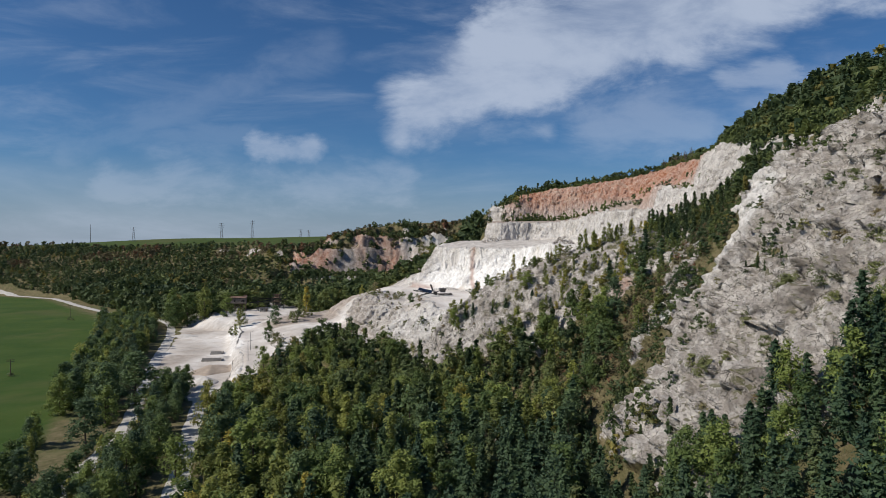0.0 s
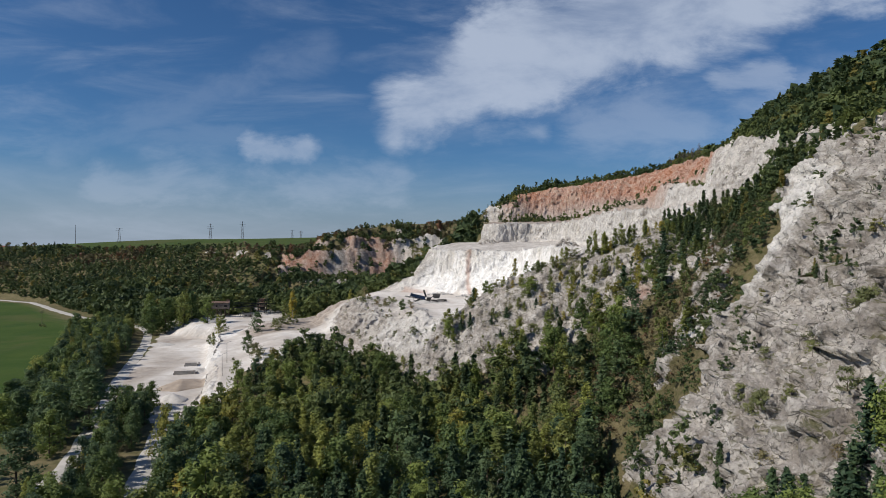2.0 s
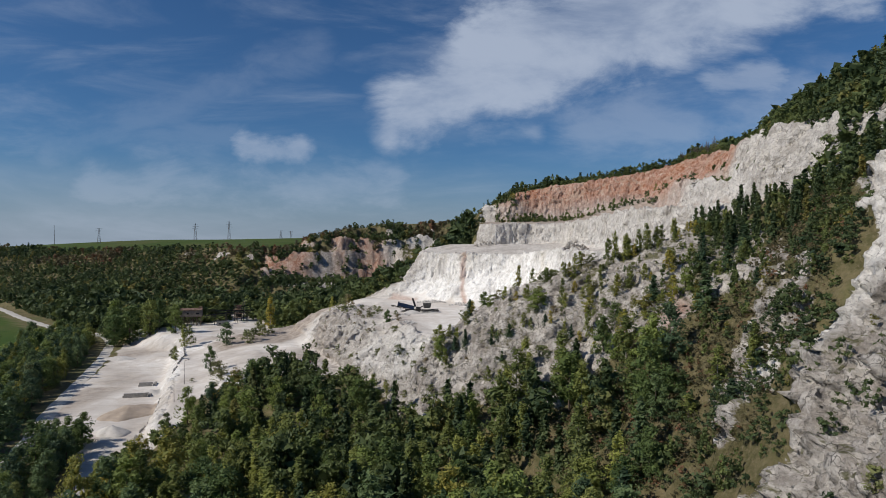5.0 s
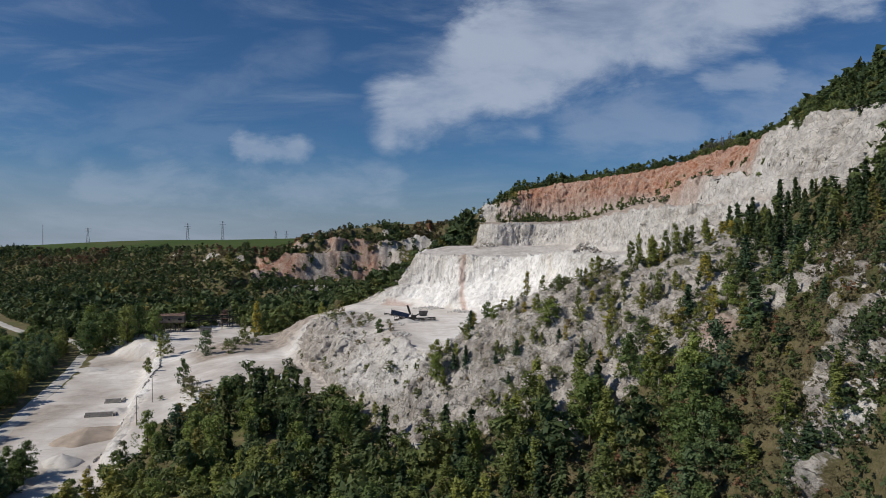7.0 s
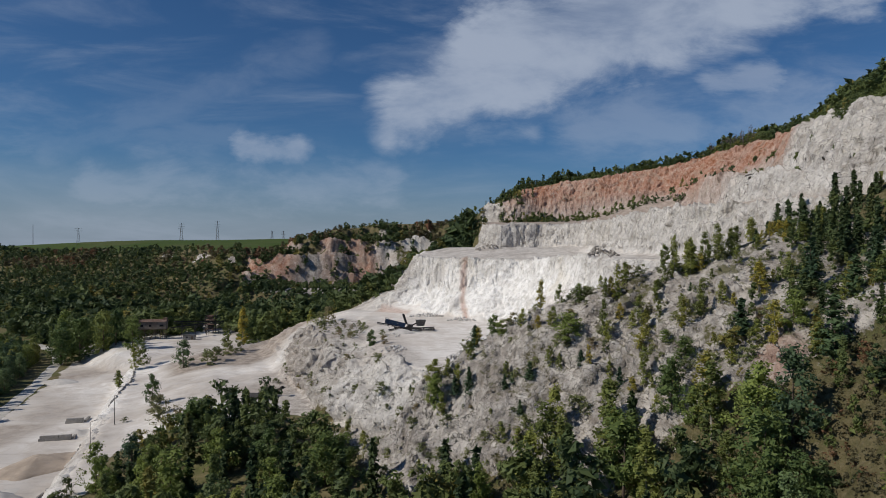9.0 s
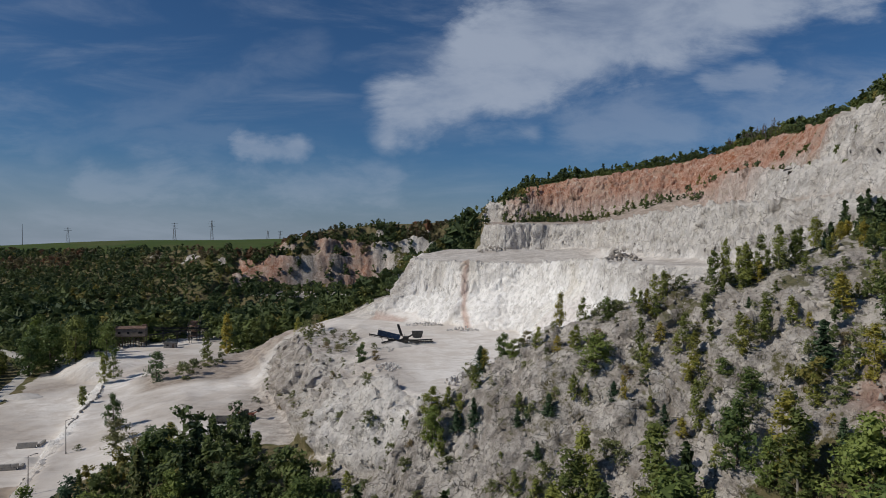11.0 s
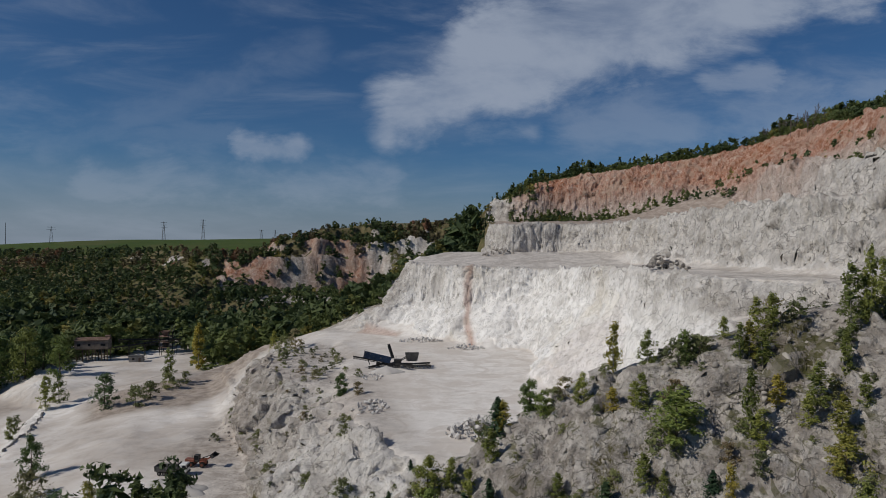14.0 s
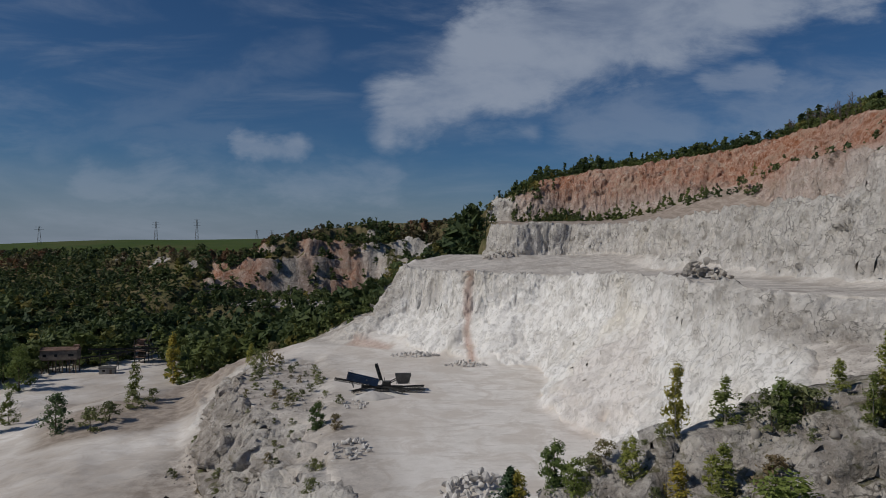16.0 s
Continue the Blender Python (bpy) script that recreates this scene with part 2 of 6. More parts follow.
def ground_height(x, y):
    """Height of the ground, and how steep a thing it is: the quarry's benches cut into a hill beside a flat valley."""
    broad = smooth(y, 560, 640)
    wx = x + 2.6 * fbm(x, y, 17, 11, 3) + 0.9 * fbm(x, y, 4.5, 21, 3) + 12 * broad * fbm(x, y, 60, 61, 4)
    wy = y + 2.6 * fbm(x, y, 17, 31, 3) + 0.9 * fbm(x, y, 4.5, 41, 3) + 14 * broad * fbm(x, y, 60, 66, 4)
    bank = x + 0.34 * (y - 335) + 110 + 2.0 * fbm(x, y, 9, 53, 3)
    z = -8.0 + (6.3 * smooth(bank, -4, 4) + 5.0 * smooth(bank, 4, 40)) * smooth(y, 215, 290) * (1 - smooth(y, 560, 640))
    z = z + 4.0 * smooth(x, -70, 20) * (1 - smooth(y, 230, 300))
    z = z + 0.7 * fbm(x, y, 30, 51, 3) * (1 - smooth(y, 230, 260) * smooth(x, -200, -150) * (1 - smooth(y, 480, 520)))
    z = lay(z, wx, wy, WORKS, WORKS_RIM, -0.8 + 0.6 * fbm(x, y, 11, 55, 3), 0.8)
    z = z + 0.5 * ridged(wx, wy, 9, 57, 3) * soft_inside(x, y, QUARRY, 6) * (x < -46) * smooth(fbm(x, y, 28, 59, 2), 0.0, 0.35)
    z = z + 1.8 * ridged(wx, wy, 13, 69, 4) * soft_inside(x, y, [(-152, 402), (-128, 394), (-100, 386), (-84, 400), (-92, 440), (-118, 430), (-152, 440)], 7)
    far = 44 + 4 * smooth(x, -420, -160) + 25 * smooth(x, -180, -80) + 21 * smooth(y, 840, 1250) * smooth(x, -950, -450) + 10 * smooth(x, -40, 120) * smooth(y, 700, 840) - 30 * smooth(y, 1500, 3000)
    z = lay(z, wx, wy, FAR_TOP, FAR_TOE, far + 5 * fbm(x, y, 45, 63, 3) * (1 - smooth(y, 900, 1100)), 0.9)
    far = far + 5 * fbm(x, y, 45, 63, 3) * (1 - smooth(y, 900, 1100))
    shelf = soft_inside(wx, wy, [(-160, 620), (-60, 590), (-20, 600), (-30, 650), (-150, 690)], 12)
    z = z * (1 - shelf) + (16 + 0.05 * (y - 600)) * shelf
    red = soft_inside(wx, wy, [(-168, 728), (-120, 740), (-60, 757), (10, 748), (10, 715), (-60, 725), (-110, 712), (-160, 700)], 5)
    z = z + (np.minimum(far, 70) - z) * red * 0.45
    z = lay(z, wx, wy, HILL_TOP, HILL_TOE, np.interp(y, [150, 200, 228, 300, 420], [80, 73, 70, 76, 84]))
    along = np.interp(y, [160, 207, 228, 258, 298, 348, 408, 455, 491], [84, 84, 88, 92, 98, 103, 107, 112, 106])
    across = np.interp(x, [48, 70, 96, 124, 160], [84, 94, 98, 100, 106])
    turn = smooth(y, 472, 492) * (1 - smooth(x, 150, 175))
    top = along * (1 - turn) + across * turn
    ledge = 66.5 + (0.07 + 0.19 * smooth(x, 88, 150) * smooth(y, 440, 480)) * np.minimum(edge_distance(x, y, CREST_UPPER, False), 78)
    z = lay(z, wx, wy, BENCH_UPPER, BENCH_UPPER_RIM, ledge)
    z = lay(z, wx, wy, GREY_LEDGE, GREY_LEDGE_RIM, np.interp(y, [280, 305, 345, 410, 455, 480], [75, 77, 81, 89, 91, 88]) + 1.5 * fbm(x, y, 14, 58, 3))
    z = lay(z, wx, wy, CLIFF_TOP, CLIFF_TOE, top, 0.85)
    step = 48.2 + (0.03 + 0.11 * smooth(y, 380, 420)) * np.minimum(edge_distance(x, y, CREST_LOWER, False), 40) + 2.4 * smooth(400 - y, 0, 40)
    z = lay(z, wx, wy, BENCH_MID, BENCH_MID_RIM, step)
    z = lay(z, wx, wy, FLOOR, FLOOR_RIM, 22.0, 1.15)
    z = lay(z, wx, wy, KNOB, KNOB_RIM, 20.5)
    spur = np.interp(x, [2, 10, 16, 22, 28, 34, 42, 50, 66, 80], [23, 27, 31, 35.5, 39, 41.5, 44.5, 47.5, 52, 57])
    z = lay(z, wx, wy, SPUR, SPUR_RIM, spur, 1.2)
    crest = np.interp(y, [60, 120, 165, 207, 228, 258, 298, 348, 408], [112, 101, 101, 119, 121, 125, 133, 151, 171])
    z = z + 0.62 * np.clip(x - crest, 0, 45) * (1 - smooth(y, 320, 430))
    return z


def spread(stops):
    """Coordinates along one axis: (from, to, step) runs, end to end."""
    out = []
    for a, b, s in stops:
        out.append(np.linspace(a, b, max(2, int(round((b - a) / s))), endpoint=False))
    return np.concatenate(out + [np.array([stops[-1][1]])])


GX = spread([(-4800, -1600, 160), (-1600, -700, 40), (-700, -250, 9), (-250, -100, 3.0), (-100, -62, 1.3), (-62, 98, 0.98), (98, 190, 1.4), (190, 300, 5), (300, 1000, 35), (1000, 4800, 200)])
GY = spread([(-4800, -400, 220), (-400, 40, 14), (40, 105, 2.2), (105, 250, 1.35), (250, 465, 0.98), (465, 600, 1.5), (600, 800, 2.4), (800, 1300, 14), (1300, 4800, 140)])
MX, MY = np.meshgrid(GX, GY)
MZ = ground_height(MX, MY)
FAR_CUT = soft_inside(MX, MY, [(-178, 684), (-100, 682), (-60, 690), (16, 690), (16, 762), (-60, 768), (-120, 752), (-178, 742)], 8)
MZ = MZ + FAR_CUT * (6.0 * ridged(MX, MY + 0.6 * MZ, 34, 171, 5) - 3.0)
tread = (MZ + 5.0 * fbm(MX, MY, 30, 175, 3)) / 15.0
MZ = MZ + FAR_CUT * 0.8 * 15.0 * (smooth(tread - np.floor(tread), 0.5, 0.92) - (tread - np.floor(tread)))
SLOPE = np.hypot(np.gradient(MZ, GX, axis=1), np.gradient(MZ, GY, axis=0))
STEEP = smooth(SLOPE, 0.35, 1.1)
NEAR = soft_inside(MX, MY, [(-110, 95), (-110, 560), (-30, 620), (60, 620), (240, 560), (240, 95)], 25)
crag = ridged(MX, MY, 9, 71, 5)
CRAGGY = soft_inside(MX, MY, [(30, 90), (34, 172), (62, 190), (100, 200), (120, 235), (130, 235), (130, 90)], 10)      # the near buttress
STONY = NEAR * smooth(SLOPE, 0.25, 0.7)
blocks = np.round(2.2 * fbm(MX, MY, 13, 72, 4) * 1.5) / 1.5
MZ = MZ + NEAR * STEEP * 1.1 * crag + CRAGGY * STEEP * (2.6 * ridged(MX + 0.4 * MZ, MY, 19, 77, 5) + 1.1 * blocks)
LIP = soft_inside(MX, MY, [(-64, 345), (-50, 410), (-24, 402), (-8, 330), (4, 276), (-10, 262), (-30, 285), (-44, 325)], 6)
MZ = MZ + LIP * STEEP * 2.8 * ridged(MX, MY + 0.3 * MZ, 11, 79, 5) + 0.9 * NEAR * STEEP * fbm(MX, MY, 7, 85, 4)
MZ = MZ + STONY * (0.55 * fbm(MX, MY, 2.6, 91, 3) + 0.9 * ridged(MX, MY, 6.0, 93, 3) * (0.4 + 0.6 * value_noise(MX / 20, MY / 20, 94))) + NEAR * 0.07 * fbm(MX, MY, 1.8, 95, 2)
MZ = MZ + (1 - NEAR) * STEEP * (3.0 * ridged(MX, MY, 24, 75, 4) + 3.5 * ridged(MX, MY + 0.4 * MZ, 11, 76, 3))


REST = MZ.copy()                             # the level on which things stand, crags included


def height_at(x, y):
    """The finished ground's height at a place."""
    i = int(np.clip(np.searchsorted(GX, x) - 1, 0, len(GX) - 2))
    j = int(np.clip(np.searchsorted(GY, y) - 1, 0, len(GY) - 2))
    s, t = (x - GX[i]) / (GX[i + 1] - GX[i]), (y - GY[j]) / (GY[j + 1] - GY[j])
    return float((REST[j, i] * (1 - s) + REST[j, i + 1] * s) * (1 - t) + (REST[j + 1, i] * (1 - s) + REST[j + 1, i + 1] * s) * t)


def slope_at(x, y):
    i = int(np.clip(np.searchsorted(GX, x), 0, len(GX) - 1))
    j = int(np.clip(np.searchsorted(GY, y), 0, len(GY) - 1))
    return float(SLOPE[j, i])


# ---------------------------------------------------------------- materials
def leaf_material(name, dark, light, autumn, share=0.15, by_tree="random"):
    """Leaves: a tone for each tree, a tone for each leaf, some light coming through."""
    mat = bpy.data.materials.new(name)
    n = Nodes(tree_of(mat))
    if by_tree == "random":
        one = n.add("ShaderNodeObjectInfo").outputs["Random"]
    else:
        one = n.attribute("tint").outputs["Fac"]
    leaf = n.add("ShaderNodeNewGeometry").outputs["Random Per Island"]
    f = n.math("ADD", n.math("MULTIPLY", n.math("POWER", one, 1.25), 0.74), n.math("MULTIPLY", leaf, 0.24))
    colour = n.mix(f, dark, light)
    turned = n.math("MULTIPLY", n.step(n.math("FRACT", n.math("MULTIPLY", one, 7.31)), 1 - share, 1.0), n.step(leaf, 0.0, 0.6, 0.4, 0.9))
    colour = n.mix(turned, colour, autumn)
    solid = n.surface(colour, 0.62, 0.0, None, 0.25)
    lit = n.add("ShaderNodeBsdfTranslucent")
    n.put(lit.inputs[0], colour)
    m = n.add("ShaderNodeMixShader")
    m.inputs[0].default_value = 0.30
    n.put(m.inputs[1], solid)
    n.put(m.inputs[2], lit.outputs[0])
    n.out(m.outputs[0])
    return mat


def plain_material(name, color, rough=0.7, metal=0.0, grain=6.0, vary=0.35, bump=0.2, wear=None):
    """A painted, metal or wooden surface with stains and fine relief."""
    mat = bpy.data.materials.new(name)
    n = Nodes(tree_of(mat))
    at = n.add("ShaderNodeTexCoord").outputs["Object"]
    fine, broad = n.noise(at, grain * 4, 4), n.noise(at, grain * 0.4, 4, 0.6)
    dim = tuple(c * (1 - vary) for c in color)
    colour = n.mix(n.step(broad, 0.3, 0.7), color, dim)
    if wear:
        colour = n.mix(n.step(n.noise(at, grain, 6, 0.7), 0.56, 0.68), colour, wear)
    n.out(n.surface(colour, n.step(fine, 0.3, 0.7, rough - 0.1, min(1.0, rough + 0.1)), metal, n.bump(fine, bump, 0.02)))
    return mat


def ground_material():
    mat = bpy.data.materials.new("ground")
    n = Nodes(tree_of(mat))
    at = n.add("ShaderNodeNewGeometry").outputs["Position"]
    cover = n.add("ShaderNodeSeparateColor")
    n.put(cover.inputs[0], n.attribute("cover").outputs["Color"])
    bare, white, rust = cover.outputs
    land = n.add("ShaderNodeSeparateColor")
    n.put(land.inputs[0], n.attribute("land").outputs["Color"])
    field, dirt, face = land.outputs
    broad, mid = n.noise(at, 0.03, 5, 0.6), n.noise(at, 0.30, 8, 0.68)
    speck, grit = n.noise(at, 1.5, 5, 0.72, 0.4), n.noise(at, 5.0, 4, 0.7)

    def stretched(sx, sy, sz, scale, distort):
        m = n.add("ShaderNodeMapping")
        n.put(m.inputs[0], at)
        m.inputs["Scale"].default_value = (sx, sy, sz)
        return n.noise(m.outputs[0], scale, 7, 0.66, distort)

    flute, beds = stretched(1, 1, 0.28, 0.75, 0.8), stretched(0.35, 0.35, 1.3, 0.5, 1.0)
    # meadow and wood floor
    grass = n.mix(n.step(mid, 0.3, 0.7), (0.092, 0.088, 0.040), (0.20, 0.165, 0.092))
    grass = n.mix(n.step(speck, 0.5, 0.75, 0.0, 0.6), grass, (0.27, 0.225, 0.155))
    grass = n.mix(n.step(broad, 0.5, 0.64, 0.0, 0.6), grass, (0.100, 0.115, 0.042))
    crop = n.mix(n.step(broad, 0.3, 0.7), (0.040, 0.078, 0.016), (0.062, 0.098, 0.022))
    crop = n.mix(n.step(mid, 0.5, 0.75, 0.0, 0.5), crop, (0.085, 0.098, 0.030))
    crop = n.mix(n.step(n.noise(at, 0.012, 4, 0.6, 0.5), 0.48, 0.66, 0.0, 0.6), crop, (0.100, 0.105, 0.040))
    colour = n.mix(field, grass, crop)
    # weathered grey limestone, with dark pits and pale broken edges
    grey = n.mix(n.step(mid, 0.36, 0.64), (0.31, 0.28, 0.255), (0.60, 0.56, 0.52))
    grey = n.mix(n.step(speck, 0.54, 0.64, 0.0, 0.7), grey, (0.13, 0.12, 0.11))
    grey = n.mix(n.step(speck, 0.45, 0.34, 0.0, 0.55), grey, (0.62, 0.575, 0.525))
    grey = n.mix(n.step(beds, 0.56, 0.66, 0.0, 0.55), grey, (0.17, 0.155, 0.14))
    patch = n.noise(at, 0.11, 6, 0.7, 0.8)
    grey = n.mix(n.step(patch, 0.50, 0.60, 0.0, 0.6), grey, (0.235, 0.205, 0.178))
    grey = n.mix(n.step(patch, 0.42, 0.33, 0.0, 0.5), grey, (0.64, 0.59, 0.535))
    warp = n.add("ShaderNodeTexNoise")
    n.put(warp.inputs["Vector"], at)
    warp.inputs["Scale"].default_value, warp.inputs["Detail"].default_value = 0.25, 5
    cell = n.add("ShaderNodeTexVoronoi")
    cell.feature = "DISTANCE_TO_EDGE"
    n.put(cell.inputs["Vector"], n.vec("ADD", at, n.vec("MULTIPLY", warp.outputs["Color"], (9, 9, 9))))
    cell.inputs["Scale"].default_value = 0.24
    crack = n.math("MULTIPLY", n.step(cell.outputs["Distance"], 0.05, 0.0), n.math("MULTIPLY", n.step(mid, 0.42, 0.55), n.step(face, 0.85, 1.0)))
    grey = n.mix(n.math("MULTIPLY", crack, 0.85), grey, (0.07, 0.063, 0.056))
    # freshly cut chalky stone
    cut = n.mix(n.step(mid, 0.3, 0.7), (0.90, 0.885, 0.865), (0.80, 0.78, 0.755))
    cut = n.mix(n.step(flute, 0.48, 0.62, 0.0, 0.6), cut, (0.47, 0.45, 0.43))
    cut = n.mix(n.step(patch, 0.47, 0.60, 0.0, 0.5), cut, (0.50, 0.475, 0.45))
    cut = n.mix(n.step(speck, 0.57, 0.67, 0.0, 0.60), cut, (0.40, 0.38, 0.36))
    cut = n.mix(n.math("MULTIPLY", crack, 0.5), cut, (0.22, 0.205, 0.19))
    cut = n.mix(n.step(broad, 0.55, 0.72, 0.0, 0.35), cut, (0.78, 0.70, 0.56))
    # trodden stone dust on the floors
    dust = n.mix(n.step(mid, 0.35, 0.65), (0.80, 0.765, 0.73), (0.70, 0.665, 0.625))
    dust = n.mix(n.step(broad, 0.45, 0.70, 0.0, 0.55), dust, (0.60, 0.54, 0.48))
    dust = n.mix(n.step(patch, 0.45, 0.62, 0.0, 0.6), dust, (0.57, 0.51, 0.455))
    dust = n.mix(n.step(stretched(0.25, 1.0, 1.0, 0.5, 0.6), 0.52, 0.66, 0.0, 0.45), dust, (0.52, 0.475, 0.435))
    dust = n.mix(n.step(grit, 0.62, 0.75, 0.0, 0.35), dust, (0.42, 0.40, 0.38))
    chalk = n.mix(n.step(face, 0.15, 0.5), dust, cut)
    stone = n.mix(white, grey, chalk)
    red = n.mix(n.step(flute, 0.38, 0.62), (0.27, 0.105, 0.055), (0.45, 0.215, 0.130))
    red = n.mix(n.step(mid, 0.53, 0.66, 0.0, 0.65), red, (0.56, 0.44, 0.36))
    red = n.mix(n.step(patch, 0.52, 0.60, 0.0, 0.6), red, (0.46, 0.33, 0.25))
    red = n.mix(n.step(patch, 0.44, 0.36, 0.0, 0.6), red, (0.24, 0.12, 0.075))
    red = n.mix(n.step(speck, 0.58, 0.70, 0.0, 0.6), red, (0.16, 0.085, 0.055))
    rusty = n.math("MULTIPLY", rust, n.step(n.math("ADD", flute, n.math("MULTIPLY", broad, 0.6)), 0.60, 1.0, 1.0, 0.6))
    stone = n.mix(rusty, stone, red)
    soil = n.mix(n.step(mid, 0.35, 0.65), (0.25, 0.205, 0.17), (0.42, 0.36, 0.31))
    soil = n.mix(n.step(grit, 0.55, 0.7, 0.0, 0.5), soil, (0.22, 0.185, 0.155))
    stone = n.mix(dirt, stone, soil)
    edge = n.math("ADD", bare, n.math("MULTIPLY", n.math("SUBTRACT", n.math("ADD", n.math("MULTIPLY", mid, 0.6), n.math("MULTIPLY", speck, 0.4)), 0.5), 1.3))
    colour = n.mix(n.step(edge, 0.42, 0.54), colour, stone)
    turf = n.mix(n.step(speck, 0.35, 0.65), (0.075, 0.078, 0.032), (0.15, 0.14, 0.065))
    level = n.add("ShaderNodeSeparateXYZ")
    n.put(level.inputs[0], n.add("ShaderNodeNewGeometry").outputs["True Normal"])
    green = n.math("MULTIPLY", n.step(level.outputs[2], 0.62, 0.85), n.math("MULTIPLY", n.step(face, 0.62, 0.8), n.step(white, 0.30, 0.12)))
    green = n.math("MULTIPLY", green, n.step(n.math("ADD", n.math("MULTIPLY", patch, 0.5), n.math("MULTIPLY", mid, 0.5)), 0.48, 0.56))
    colour = n.mix(n.math("MULTIPLY", green, n.step(rust, 0.5, 0.2, 0.0, 0.85)), colour, turf)
    relief = n.math("ADD", n.math("ADD", n.math("MULTIPLY", mid, 0.8), n.math("MULTIPLY", flute, 0.35)), n.math("ADD", n.math("MULTIPLY", speck, 0.16), n.math("MULTIPLY", grit, 0.02)))
    relief = n.math("MULTIPLY", relief, n.step(white, 0.0, 0.8, 1.7, 0.9))
    f = n.add("ShaderNodeBump")
    f.inputs["Distance"].default_value = 1.0
    n.put(f.inputs["Strength"], n.step(face, 0.0, 0.6, 0.12, 1.0))
    n.put(f.inputs["Height"], relief)
    n.out(n.surface(colour, 0.95, 0.0, f.outputs[0], 0.1))
    return mat


# ---------------------------------------------------------------- mesh helpers
def link_mesh(name, verts, faces, mats, parent=None, label="", shade=False, uniform=0):
    """One mesh object out of arrays; uniform: all faces have that many corners."""
    me = bpy.data.meshes.new(name)
    if uniform:
        count = len(faces)
        me.vertices.add(len(verts))
        me.vertices.foreach_set("co", np.asarray(verts, np.float32).ravel())
        me.loops.add(count * uniform)
        me.loops.foreach_set("vertex_index", np.asarray(faces, np.int32).ravel())
        me.polygons.add(count)
        me.polygons.foreach_set("loop_start", np.arange(0, count * uniform, uniform, dtype=np.int32))
        me.update(calc_edges=True)
    else:
        me.from_pydata([tuple(v) for v in verts], [], [tuple(f) for f in faces])
    for mat in mats if isinstance(mats, (list, tuple)) else [mats]:
        me.materials.append(mat)
    if shade:
        me.polygons.foreach_set("use_smooth", np.ones(len(me.polygons), bool))
    ob = new(name, me)
    if parent is not None:
        ob.parent = parent
    if label:
        ob["label"] = label
    return ob


def part(name, bm, material, parent, label="", shade=False):
    """Links a bmesh as one mesh object under a thing or a part."""
    me = bpy.data.meshes.new(name)
    bm.to_mesh(me)
    bm.free()
    me.materials.append(material)
    if shade:
        me.polygons.foreach_set("use_smooth", np.ones(len(me.polygons), bool))
    ob = new(name, me)
    ob.parent = parent
    if label:
        ob["label"] = label
    return ob


def thing(name, m, label, category, group=""):
    """An empty at the base of a thing, which holds its parts."""
    ob = new(name)
    ob.empty_display_size = 0.3
    ob.matrix_world = m
    return tagged(ob, label, category, group)


def box(bm, size, at=(0, 0, 0), turn=(0, 0, 0), bevel=0.0):
    made = bmesh.ops.create_cube(bm, size=1.0)
    m = pose(*at, *turn) @ Matrix.Diagonal((*size, 1))
    bmesh.ops.transform(bm, matrix=m, verts=made["verts"])
    if bevel:
        edges = list({e for v in made["verts"] for e in v.link_edges})
        bmesh.ops.bevel(bm, geom=edges, offset=bevel, segments=1, affect="EDGES", clamp_overlap=True)
    return bm


def rod(bm, a, b, r, r2=None, sides=8):
    a, b = Vector(a), Vector(b)
    made = bmesh.ops.create_cone(bm, cap_ends=True, segments=sides, radius1=r, radius2=r if r2 is None else r2, depth=(b - a).length)
    turn = (b - a).to_track_quat("Z", "Y").to_matrix().to_4x4()
    bmesh.ops.transform(bm, matrix=Matrix.Translation((a + b) / 2) @ turn, verts=made["verts"])
    return bm


# ---------------------------------------------------------------- the ground
GROUND = ground_material()


def lattice3(ix, iy, iz, seed):
    h = (ix.astype(np.int64) * 374761393 + iy.astype(np.int64) * 668265263 + iz.astype(np.int64) * 2147483647 + seed * 974634707) & 0xFFFFFFFF
    h = ((h ^ (h >> 13)) * 1274126177) & 0xFFFFFFFF
    return ((h ^ (h >> 16)) & 0xFFFF) / 65535.0


def noise3(p, seed):
    i = np.floor(p)
    f = p - i
    f = f * f * (3 - 2 * f)
    total = 0.0
    for dx in (0, 1):
        for dy in (0, 1):
            for dz in (0, 1):
                w = (f[:, 0] if dx else 1 - f[:, 0]) * (f[:, 1] if dy else 1 - f[:, 1]) * (f[:, 2] if dz else 1 - f[:, 2])
                total = total + w * lattice3(i[:, 0] + dx, i[:, 1] + dy, i[:, 2] + dz, seed)
    return 2 * total - 1


def layered3(p, size, seed, octaves, sharp):
    """Noise in space: sharp 1 has crests, 0 is rounded."""
    total, amp, norm = 0.0, 1.0, 0.0
    q = p / size
    q = np.stack([q[:, 0] * 0.8 + q[:, 1] * 0.6, q[:, 1] * 0.8 - q[:, 0] * 0.6, q[:, 2]], 1)
    for k in range(octaves):
        n = noise3(q, seed + k)
        total = total + amp * ((1 - 2 * np.abs(n)) * sharp + n * (1 - sharp))
        norm += amp
        amp *= 0.55
        q = q * 2.07 + 11.3
    return total / norm


def store_layers(ob, layers):
    """What covers the ground, point by point: bare stone, fresh or rusty; crop, soil, steep face."""
    for name, first in (("cover", 0), ("land", 3)):
        attr = ob.data.color_attributes.new(name, "FLOAT_COLOR", "POINT")
        data = np.ones((len(layers), 4), np.float32)
        data[:, :3] = layers[:, first:first + 3]
        attr.data.foreach_set("color", data.ravel())


def blurred(a, times):
    for _ in range(times):
        a = (np.roll(a, 1, 0) + np.roll(a, -1, 0) + np.roll(a, 1, 1) + np.roll(a, -1, 1) + 2 * a) / 6
    return a


